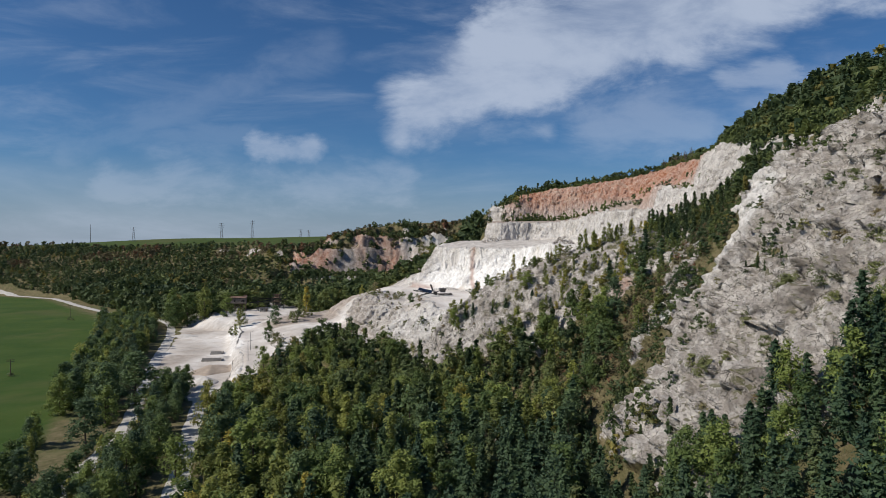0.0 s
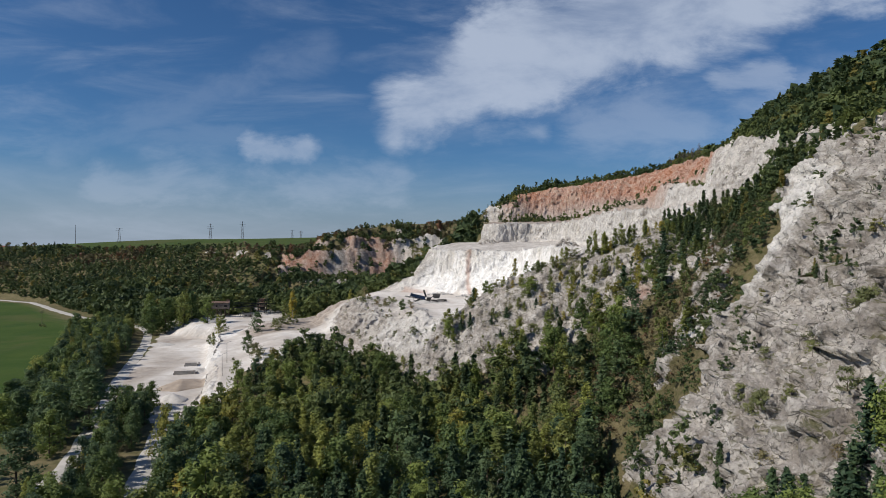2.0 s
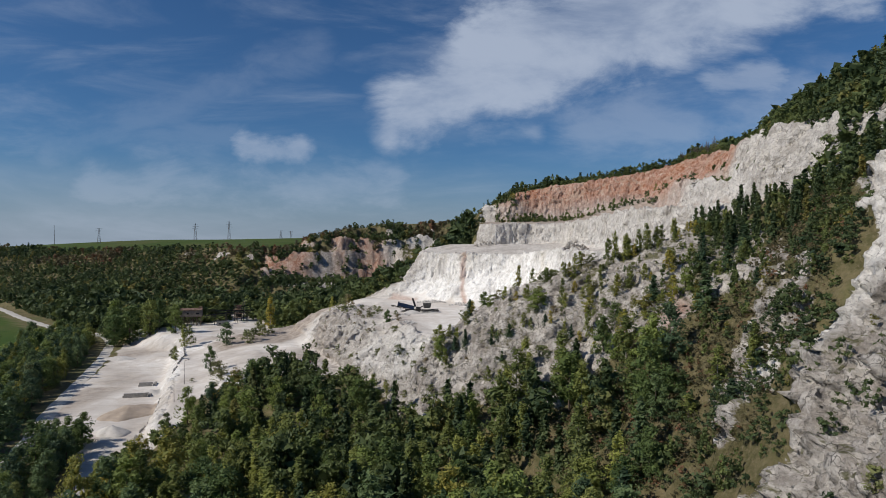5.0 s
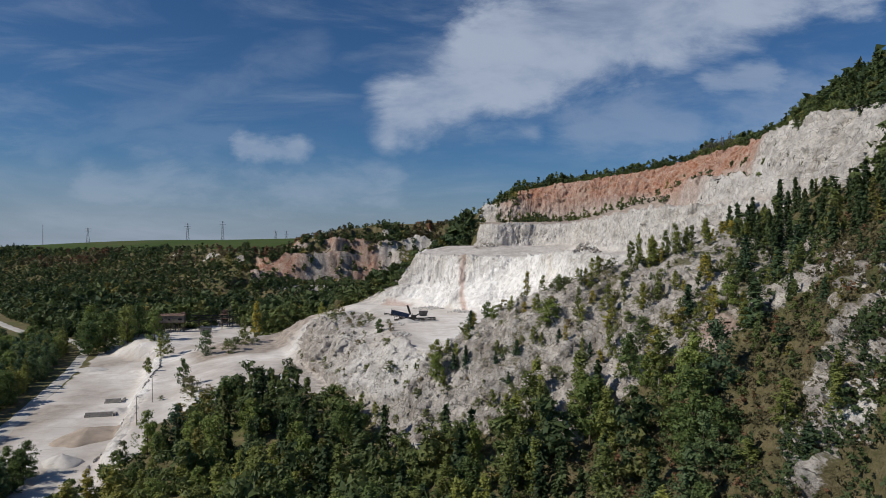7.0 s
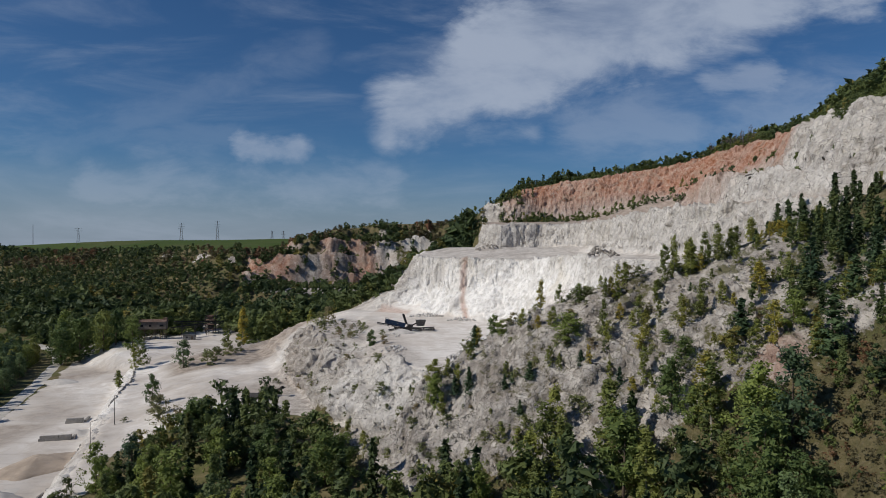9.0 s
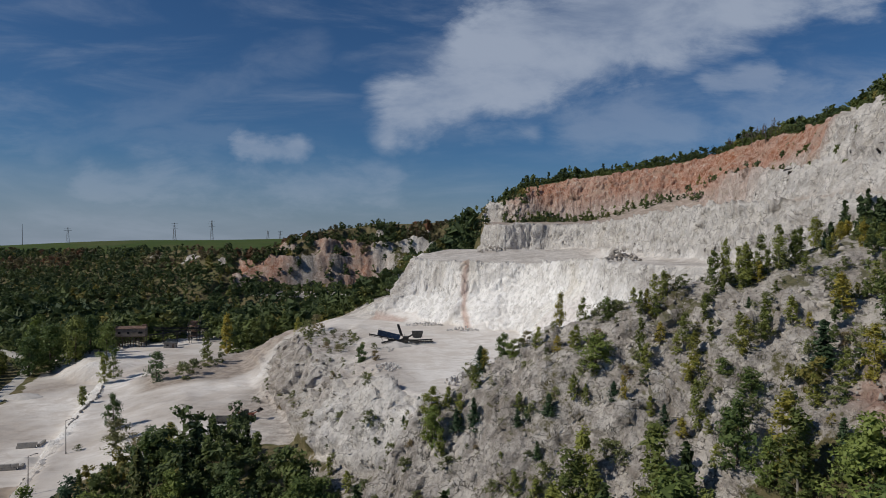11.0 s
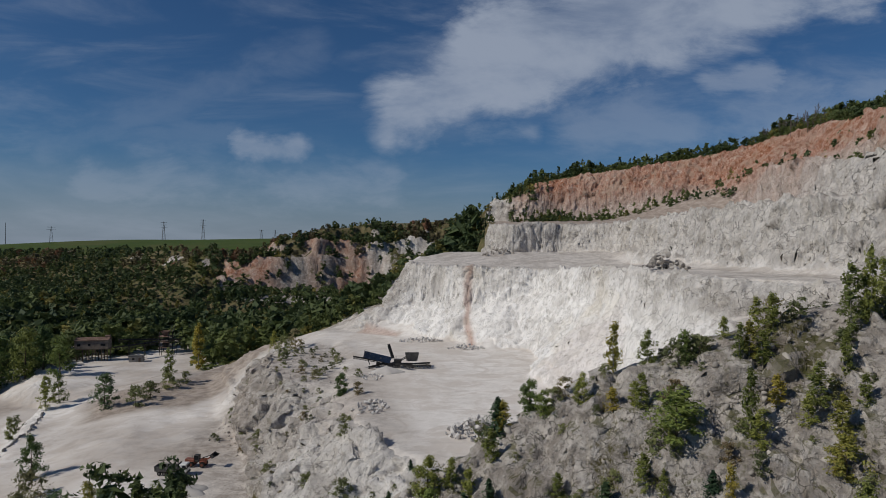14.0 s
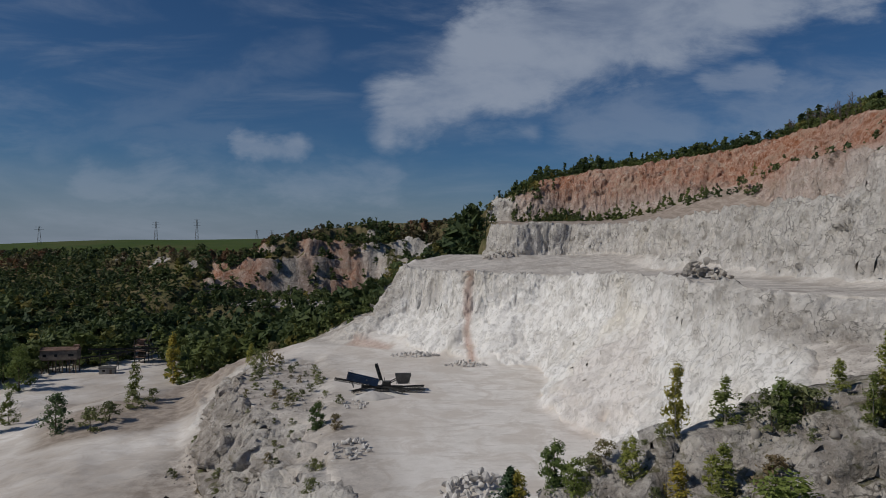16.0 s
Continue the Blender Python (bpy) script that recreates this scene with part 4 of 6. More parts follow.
LIMIT = {"pine": 310, "oak": 280, "alder": 240, "birch": 310, "shrub": 310}


def plant(kind, x, y, height, spread_=1.0, r=rng):
    """One tree on the ground, as a thing with a trunk and a crown; later ones are kept for the joined wood."""
    z = height_at(x, y)
    if made_of_kind[kind] >= LIMIT[kind]:
        stored.append((kind, x, y, z, height))
        return
    made_of_kind[kind] += 1
    name, label, category, group = TREE_TAGS[kind]
    trunk, crown = KINDS[kind][int(r.integers(0, len(KINDS[kind])))]
    base = 3.0 if kind == "shrub" else 10.0
    s = height / base
    top = thing(name, pose(x, y, z - 0.12, 0, 0, float(r.uniform(0, 360))) @ Matrix.Diagonal((s * spread_, s * spread_, s, 1)), label, category, group)
    for piece, me in (("trunk", trunk), ("crown", crown)):
        ob = new(piece, me)
        ob.parent = top


def scatter(ring, gap, r, keep=None):
    """Places inside a ring, about gap metres apart, by a jittered lattice."""
    xs, ys = [p[0] for p in ring], [p[1] for p in ring]
    gx, gy = np.meshgrid(np.arange(min(xs), max(xs), gap), np.arange(min(ys), max(ys), gap))
    gx = gx + r.uniform(-0.48, 0.48, gx.shape) * gap
    gy = gy + r.uniform(-0.48, 0.48, gy.shape) * gap
    ok = within(gx, gy, ring)
    if keep is not None:
        ok &= keep(gx, gy, r)
    return list(zip(gx[ok].tolist(), gy[ok].tolist()))


ROAD_NEAR = [(-52, 90), (-58, 125), (-63, 148), (-72, 175), (-80, 200), (-92, 240), (-104, 275)]
LANE = [(-84, 90), (-90, 150), (-100, 198), (-122, 258), (-136, 292), (-172, 397), (-196, 455), (-216, 487)]


def off_road(gx, gy, r):
    return (edge_distance(gx, gy, ROAD_NEAR, False) > 5.5) & (edge_distance(gx, gy, LANE, False) > 5.0)


def clear(gx, gy, r):
    """Small clearings, where pale ground shows."""
    return off_road(gx, gy, r) & (fbm(gx, gy, 16, 201, 2) < 0.42)


def thinned(gx, gy, r):
    """Beside the lane the trees stand in groups."""
    return off_road(gx, gy, r) & (fbm(gx, gy, 22, 203, 2) < 0.25 + 0.5 * smooth(gy, 230, 290))


VALLEY_WOOD = [(-50, 70), (-58, 120), (-66, 150), (-76, 178), (-84, 205), (-88, 226), (-79, 240), (-72, 262), (-74, 280), (-70, 294), (-50, 298), (-36, 286), (-18, 262), (0, 246), (20, 236), (36, 230),
               (50, 218), (58, 200), (44, 182), (37, 165), (33, 120), (36, 70)]
SLOPE_WOOD = [(50, 218), (58, 200), (44, 184), (42, 168), (50, 162), (57, 157), (66, 170), (78, 177), (90, 192), (100, 212), (103, 228), (107, 256), (98, 268), (86, 268), (80, 252), (70, 234), (54, 226)]
FRONT_PINES = [(28, 62), (78, 62), (74, 96), (56, 106), (44, 113), (34, 120)]
SCREE = [(-26, 300), (-14, 262), (4, 238), (24, 224), (44, 216), (60, 208), (74, 214), (84, 232), (94, 244), (96, 254), (84, 252), (66, 253), (46, 256), (30, 260), (14, 264), (2, 268), (-10, 278)]
HEDGE = [(-78, 110), (-96, 110), (-112, 161), (-140, 228), (-196, 352), (-252, 465), (-232, 480), (-206, 452), (-180, 395), (-142, 290), (-128, 256), (-104, 195), (-94, 150)]
BENCH_EDGE = [(52, 249), (66, 245), (84, 242), (98, 250), (96, 260), (80, 256), (62, 255)]
BUTTRESS = [(44, 100), (42, 158), (57, 152), (68, 164), (84, 172), (100, 200), (104, 190), (108, 160), (106, 100)]
LIP_SHRUBS = [(-58, 350), (-46, 400), (-28, 395), (-16, 340), (-10, 290), (-26, 292), (-40, 330)]
TALUS = [(88, 500), (120, 482), (146, 462), (158, 448), (150, 478), (122, 500), (92, 518), (66, 526), (48, 535), (46, 520)]
UNDERGROWTH = [(28, 222), (48, 212), (62, 206), (76, 207), (88, 222), (104, 240), (100, 212), (90, 192), (78, 178), (66, 170), (56, 165), (44, 166), (36, 176), (30, 200)]
GULLY = [(46, 160), (57, 154), (70, 169), (86, 181), (99, 205), (93, 213), (80, 193), (62, 181), (48, 177)]
VERGE = [(-66, 120), (-82, 110), (-92, 165), (-104, 205), (-120, 250), (-102, 262), (-88, 215), (-78, 180)]
CROWN_LINE = [(134, 170), (122, 207), (121, 228), (125, 258), (133, 298), (151, 348), (171, 408), (179, 456), (161, 493), (125, 514), (97, 533), (71, 544), (51, 555)]


def off_scar(gx, gy, r):
    return ~within(gx, gy, SOIL_SCAR)


def some(share):
    return lambda gx, gy, q: (q.uniform(size=gx.shape) < share) & ~within(gx, gy, SOIL_SCAR)


def plant_stony_slopes():
    r = np.random.default_rng(3)
    for x, y in scatter(SCREE, 3.3, r, some(0.72)):
        lot, right = r.uniform(), x > 40
        if lot < (0.62 if right else 0.80):
            plant("shrub", x, y, 0.9 + 2.6 * r.uniform() ** 1.6, 1.1, r)
        elif lot < 0.95:
            plant("birch", x, y, r.uniform(2.5, 5.5), 1.75, r)
        else:
            plant("pine", x, y, r.uniform(1.6, 3.4), 1.6, r)
    for x, y in scatter(BENCH_EDGE, 4.2, r):
        plant("birch", x, y, r.uniform(3.0, 6.5), 1.5, r)
    for ring, gap, tall in ((LIP_SHRUBS, 5.0, (0.9, 2.6)), (BUTTRESS, 5.0, (1.4, 3.8))):
        for x, y in scatter(ring, gap, r, some(0.7)):
            plant("pine" if x > 86 and r.uniform() < 0.4 else "shrub", x, y, r.uniform(*tall), 1.15, r)


def plant_woods():
    r = np.random.default_rng(4)
    for x, y in scatter(FRONT_PINES, 3.9, r):
        plant("pine" if r.uniform() < 0.8 else "oak", x, y, r.uniform(7.5, 12), 1.05, r)
    for ring, gap, tall in ((VERGE, 4.8, (7, 12)), (HEDGE, 5.6, (9, 14))):
        spots = scatter(ring, gap, r, thinned)
        spots.sort(key=lambda p: p[1])
        for x, y in spots:
            lot = r.uniform()
            plant("alder" if lot < 0.5 else "oak" if lot < 0.85 else "birch", x, y, r.uniform(*tall), 1.1, r)
    spots = scatter(VALLEY_WOOD, 5.6, r, clear)
    spots.sort(key=lambda p: p[1] - 0.3 * abs(p[0]))
    for x, y in spots:
        piney = 0.78 if y < 160 and x > -14 else 0.45 if y < 190 else 0.20
        lot = r.uniform()
        small = 0.88 if x > 36 or (y > 235 and x > 0) else 0.6 if x < -58 and y > 225 else 0.9 if y > 235 else 1.0
        if x < -30 and y < 230:
            piney *= 0.25
        if lot < piney:
            plant("pine", x, y, r.uniform(9, 15) * small, 1.1, r)
        elif lot < piney + 0.40:
            plant("oak" if r.uniform() < 0.55 else "alder", x, y, r.uniform(9, 16) * small, 1.15, r)
        else:
            plant("birch", x, y, r.uniform(9, 15.5) * small, 1.45, r)
    for x, y in scatter(SLOPE_WOOD, 3.9, r, off_scar):
        lot = r.uniform()
        if x > 82 and y > 205:
            plant("pine" if lot < 0.75 else "birch" if lot < 0.85 else "shrub", x, y, r.uniform(4.5, 9.0), 1.1, r)
        elif lot < 0.55:
            plant("shrub", x, y, r.uniform(1.4, 3.4), 1.25, r)
        elif lot < 0.80:
            plant("birch", x, y, r.uniform(3.5, 7.5), 1.3, r)
        else:
            plant("oak" if lot < 0.90 else "pine", x, y, r.uniform(3.5, 7.0), 1.1, r)
    for x, y in scatter(UNDERGROWTH, 1.5, r, off_scar):
        undergrowth.append(("shrub", x, y, height_at(x, y), r.uniform(0.8, 2.4)))
    for x, y in scatter([(18, 160), (14, 232), (36, 224), (50, 214), (58, 200), (44, 182), (37, 165), (33, 130), (20, 130)], 3.8, r):
        stored.append(("shrub" if r.uniform() < 0.75 else "birch", x, y, height_at(x, y), r.uniform(2.0, 4.6)))
    for x, y in scatter(GULLY, 2.6, r):
        plant("shrub" if r.uniform() < 0.7 else "birch", x, y, r.uniform(2.0, 5.0), 1.1, r)
    for x, y in scatter(TALUS, 4.5, r, some(0.7)):
        plant("shrub", x, y, r.uniform(2.0, 4.5), 1.1, r)
    for x, y in scatter([(48, 542), (60, 526), (78, 513), (86, 520), (70, 536), (56, 548)], 3.2, r):
        plant("pine" if r.uniform() < 0.6 else "shrub", x, y, r.uniform(3.0, 6.0), 1.2, r)
    for x, y in scatter([(30, 112), (46, 112), (44, 150), (50, 166), (42, 180), (34, 168)], 3.8, r):
        plant("pine" if r.uniform() < 0.6 else "shrub", x, y, r.uniform(2.5, 7.0), 1.1, r)
    for x, y in scatter([(67, 136), (79, 138), (79, 146), (68, 148)], 2.7, r):
        plant("pine" if r.uniform() < 0.5 else "shrub", x, y, r.uniform(1.8, 3.8), 1.2, r)
    for x, y in scatter(TALUS, 8.0, r):
        plant("birch", x, y, r.uniform(4, 7.5), 1.7, r)


# single trees and bushes that stand apart: place, height, breadth
YARD_TREES = {"birch": [(-128.3, 396.8, 11.5, 1.5), (-128.3, 404.6, 10.5, 1.6), (-120.6, 366.1, 7.5, 1.6), (-94.2, 417.3, 12.5, 1.5), (-100.8, 466, 21, 1.3), (-105.4, 519.5, 12, 1.9), (-52.6, 409.5, 8, 1.5)],
              "alder": [(-103, 386.7, 12, 1.25), (-62.4, 289.4, 9.3, 1.5), (-68.1, 264.9, 11.3, 1.3)],
              "oak": [(-90.6, 328.2, 11, 0.85), (-61.6, 298.6, 7.4, 1.0), (-74.4, 260.7, 12, 0.9), (-58.8, 254.4, 13, 1.1), (-60.3, 282.5, 11, 1.2), (-52.4, 278.2, 9.6, 1.4)]}
YARD_BUSHES = {"shrub": [(-79.2, 305.9, 5.2, 1.2), (-72.6, 302.1, 5.2, 1.05), (-92.7, 312.9, 1.8, 1.2), (-91.6, 383.8, 7.4, 1.0), (-90.8, 393.2, 6.6, 1.15), (-90.4, 407.3, 6.2, 1.2), (-87.2, 415, 5, 1.15),
                         (-83, 315.3, 6.5, 1.05), (-80.5, 259.8, 5.2, 0.75), (-127.1, 380.1, 6, 0.65), (-44.6, 390.1, 6.5, 0.9), (-42.4, 398.4, 7, 0.9), (-50.8, 467.1, 2.5, 2)]}
FIELD_BUSHES = {"shrub": [(-192, 280, 1.8, 1.4), (-194.5, 282, 1.4, 1.4), (-288, 489, 2.2, 1.6), (-292, 491, 2.0, 1.6)]}
WORKS_TREES = {"oak": [(-154.8, 451, 18, 0.95), (-184.6, 455.3, 25, 1.05), (-197.4, 458.9, 22, 1.0), (-172.1, 455, 23, 0.95), (-203.1, 473.7, 26, 0.9), (-171, 466, 21, 0.9), (-190, 447, 20, 1.1)]}
BENCH_TREES = {"oak": [(-16.6, 327, 6, 1.1), (18.5, 262.3, 5.6, 1.15), (20, 260, 3.6, 1.5), (37.1, 254.4, 4.8, 0.98), (32.8, 246.4, 6.4, 1.7), (4.3, 261.4, 5.9, 1.3), (4.5, 256.7, 7.8, 1.06)],
               "birch": [(28.9, 257.8, 7.2, 1.2), (33.2, 257, 4.7, 1.7), (46.6, 251.3, 5.6, 1.5), (25, 260.5, 1.8, 2)],
               "pine": [(14, 262, 5.6, 1.7), (1.6, 276, 1.8, 1.6)],
               "shrub": [(38.8, 254.2, 3, 1.3), (36.4, 255, 3.6, 1.2), (22, 262, 1.6, 1), (24, 258, 1.4, 1), (11.5, 262, 3.4, 1), (-13.8, 340.7, 2.3, 1), (-12, 322, 3, 1.2)]}
SCREE_TREES = {"birch": [(20.1, 250.8, 3.8, 1.7), (35.1, 238, 5.4, 1.1), (39.4, 242.5, 8.5, 0.85), (45.4, 252.9, 4.6, 1.5), (54.1, 247.8, 8.5, 1.25), (55.9, 247.2, 9.4, 0.85), (50.4, 243.1, 5.1, 1.3), (58.9, 246, 8.5, 1.4),
                         (64.8, 246.2, 7.8, 1.2), (68.4, 247.5, 5.8, 1.4), (52.5, 233, 6.5, 1.6), (56.3, 234.5, 7.4, 1.15), (43.7, 230.4, 7.7, 1.15), (30.4, 243.8, 4.1, 1.35), (41.6, 249.5, 4.7, 1.25), (27.6, 253.8, 3.6, 2)],
               "pine": [(12.1, 254, 6, 1.2), (9, 255.9, 4.2, 1.8), (19.5, 248.8, 3.3, 1.4), (24.5, 245.8, 3.8, 2.0), (46.6, 226.7, 4, 1.9), (39.8, 232.9, 3.6, 1.4)],
               }
HILL_TREES = {"pine": [(65.9, 208.9, 9.5, 1.6), (59.7, 225.4, 6.8, 1.7), (72.1, 224.7, 10, 1.2), (75.7, 218.4, 7, 1.6), (70.9, 195, 4.3, 1.7), (55.5, 174.2, 5.3, 1.9), (80.9, 220.4, 8.3, 1.5)],
              "birch": [(62, 218.5, 7.6, 1.5), (65.5, 230.4, 6.4, 1.9), (56.5, 181.8, 7.9, 1.9), (60, 174.7, 7.2, 1.45), (51, 182.3, 5, 2.4), (58.6, 172.9, 6.7, 1.7), (79.6, 217.4, 4.7, 2.2)],
              "oak": [(64.8, 217.9, 6.7, 1.2), (45.5, 221.7, 10, 1.0), (47.5, 217.5, 7, 1.0), (54.6, 210.6, 6, 1.4), (45.2, 235.3, 4.6, 1.4), (48.6, 232.4, 3, 1.8), (50.2, 227.2, 5, 1.4)]}
LANE_TREES = {"oak": [(-44.4, 147.3, 20, 1.15), (-74.4, 198.2, 16, 0.8), (-65.2, 153.3, 12, 1.05), (-90.7, 153.8, 8, 1.4)],
              "alder": [(-58.2, 166.3, 20, 1.0), (-111.4, 228.2, 20, 1.4), (-114, 214, 19, 1.2), (-99, 174.5, 16, 1.3)],
              "birch": [(-12.2, 144.4, 17, 1.3)]}


def plant_singles():
    r = np.random.default_rng(12)
    for lot in (YARD_TREES, YARD_BUSHES, FIELD_BUSHES, WORKS_TREES, BENCH_TREES, SCREE_TREES, HILL_TREES, LANE_TREES):
        for kind, spots in lot.items():
            for x, y, h, wide in spots:
                plant(kind, x, y, h, wide, r)


def plant_crests():
    """Pines along the edge above the upper cliff, thinning out behind it."""
    r = np.random.default_rng(5)
    for (ax, ay), (bx, by) in zip(CROWN_LINE[:-1], CROWN_LINE[1:]):
        long = math.hypot(bx - ax, by - ay)
        nx, ny = (by - ay) / long, -(bx - ax) / long
        for row, gap in ((0.6, 1.2), (3.0, 1.6), (6.0, 2.1), (11.0, 3.0), (17.0, 4.0), (26.0, 5.0), (38.0, 6.0)):
            for k in range(int(long / gap)):
                s = (k + r.uniform(0.1, 0.9)) * gap / long
                d = row + r.uniform(-1.5, 1.5)
                x, y = ax + (bx - ax) * s + nx * d, ay + (by - ay) * s + ny * d
                lot, swell = r.uniform(), 1 + 0.75 * float(fbm(np.array([x]), np.array([y]), 13, 217, 2)[0])
                kind, tall = ("shrub", r.uniform(1.5, 3.0)) if lot < 0.15 else ("oak", r.uniform(2.5, 4.5)) if row < 2 else ("pine", r.uniform(4.0, 7.0)) if lot < 0.42 else ("oak", r.uniform(4.0, 7.0)) if lot < 0.95 else ("birch", r.uniform(4, 8))
                stored.append((kind, x, y, height_at(x, y), tall * swell))
    for x, y in scatter(GREY_LEDGE, 5.0, r):
        if fbm(np.array([x]), np.array([y]), 12, 221, 2)[0] > 0.12:
            stored.append(("shrub" if r.uniform() < 0.8 else "birch", x, y, height_at(x, y), r.uniform(1.5, 3.8)))
    for x, y in scatter([(92, 194), (103, 198), (112, 204), (124, 200), (140, 150), (185, 150), (190, 300), (160, 330), (140, 300), (128, 255), (122, 236), (114, 240), (106, 232), (97, 214)], 3.7, r):
        stored.append(("pine" if r.uniform() < 0.75 else "oak", x, y, height_at(x, y), r.uniform(4.5, 9)))
    for x, y in scatter([(104, 100), (106, 150), (104, 182), (112, 200), (140, 150), (170, 100)], 4.4, r):
        stored.append(("pine" if r.uniform() < 0.75 else "shrub", x, y, height_at(x, y), r.uniform(3.5, 8)))
    for x, y in scatter([(-138, 524), (-112, 500), (-104, 462), (-84, 466), (-58, 472), (-66, 520), (-104, 548)], 6.5, r):
        stored.append(("birch" if r.uniform() < 0.7 else "oak", x, y, height_at(x, y), r.uniform(10, 17)))
    for x, y in scatter([(-225, 500), (-196, 470), (-170, 465), (-168, 500), (-140, 512), (-150, 540), (-215, 525)], 6.5, r):
        if edge_distance(np.array([x]), np.array([y]), LANE, False)[0] > 6 and not (-170 < x < -148 and 478 < y < 497):
            stored.append(("oak", x, y, height_at(x, y), r.uniform(9, 17)))
    for x, y in scatter([(20, 480), (36, 505), (44, 556), (70, 560), (80, 640), (20, 640), (-5, 560), (0, 500)], 4.6, r):
        stored.append(("pine" if r.uniform() < 0.4 else "oak", x, y, height_at(x, y), r.uniform(2.5, 5.5)))
    for x, y in scatter([(-84, 470), (-60, 462), (-30, 446), (-12, 450), (6, 474), (-10, 520), (-60, 540), (-96, 520)], 5.0, r):
        stored.append(("oak" if r.uniform() < 0.6 else "birch", x, y, height_at(x, y), r.uniform(5, 9)))


plant_singles()
plant_stony_slopes()
plant_woods()
plant_crests()


def make_bare_trees():
    """Leafless saplings and dead birches on the crest above the red face."""
    kinds = []
    for seed in range(80, 84):
        r = np.random.default_rng(seed)
        bm = bmesh.new()
        for _ in range(26):
            f, turn = r.uniform(0.25, 0.9), r.uniform(0, 6.283)
            long = 2.3 * (1.05 - f) * r.uniform(0.6, 1.2)
            a = Vector((0, 0, 8 * f))
            b = a + Vector((math.cos(turn) * long * 0.6, math.sin(turn) * long * 0.6, long))
            rod(bm, a, b, 0.05, 0.015, 4)
            for _ in range(2):
                way = Vector(r.normal(size=3).tolist()) * 0.4
                rod(bm, a.lerp(b, 0.6), b + way, 0.025, 0.01, 3)
        me = bpy.data.meshes.new("crown")
        bm.to_mesh(me)
        bm.free()
        me.materials.append(DRY_TWIG)
        kinds.append((trunk_mesh("trunk", 8.0, 0.11, 3, 2.0, DRY_TWIG, r), me))
    r = np.random.default_rng(17)
    for k in range(26):
        s = r.uniform()
        x, y = 178 - 12 * s + r.uniform(0, 6), 436 + 52 * s + r.uniform(-2, 2)
        size = r.uniform(0.75, 1.25)
        top = thing("bare_tree", pose(x, y, height_at(x, y) - 0.1, r.uniform(-4, 4), r.uniform(-4, 4), r.uniform(0, 360)) @ Matrix.Diagonal((size, size, size, 1)),
                    "leafless grey sapling standing on the cliff crest", "tree", "bare trees on the crest")
        trunk, twigs = kinds[k % 4]
        for name, me in (("trunk", trunk), ("crown", twigs)):
            ob = new(name, me)
            ob.parent = top


make_bare_trees()


def far_spots():
    r = np.random.default_rng(9)
    out = []
    ring = [(-205, 530), (-150, 545), (-95, 500), (-62, 470), (-30, 460), (0, 470), (26, 490), (36, 560), (60, 660), (220, 850), (120, 900), (0, 790), (-60, 768), (-120, 752), (-165, 742),
            (-215, 772), (-300, 815), (-420, 890), (-560, 940), (-900, 960), (-740, 850), (-555, 782), (-412, 694), (-322, 596), (-270, 542), (-240, 506)]
    for x, y in scatter(ring, 6.6, r):
        if bare_at(x, y) > 0.45 and r.uniform() < 0.6:
            continue
        lot, low = r.uniform(), 1 - float(smooth(np.array([y + 0.25 * x]), 540, 640)[0])
        rise = 1 + 0.45 * float(fbm(np.array([x]), np.array([y]), 30, 213, 3)[0])
        kind = "pine" if lot < 0.05 + 0.08 * low else "birch" if lot < 0.20 else "wood"
        out.append((kind, x, y, height_at(x, y), rise * r.uniform(5.0, 8.5) * (1 + 0.9 * low)))
    for x, y in scatter([(-172, 690), (-100, 690), (-60, 700), (10, 700), (10, 752), (-60, 760), (-120, 745), (-172, 735)], 5.5, r):
        if slope_at(x, y) < 0.9 and r.uniform() < 0.75:
            out.append(("wood", x, y, height_at(x, y), r.uniform(3, 7.5)))
    strip = [(-170, 738), (-120, 752), (-60, 768), (0, 762), (40, 775), (160, 850), (140, 880), (0, 800), (-100, 790), (-170, 770)]
    for x, y in scatter(strip, 7.0, r):
        out.append(("wood", x, y, height_at(x, y), 2.0 + 5.5 * r.uniform() ** 2))
    for x, y in scatter([(-1500, 1260), (-700, 1010), (-420, 880), (-420, 850), (-700, 960), (-1500, 1180)], 16, r):
        out.append(("wood", x, y, height_at(x, y), r.uniform(5, 10)))
    return out


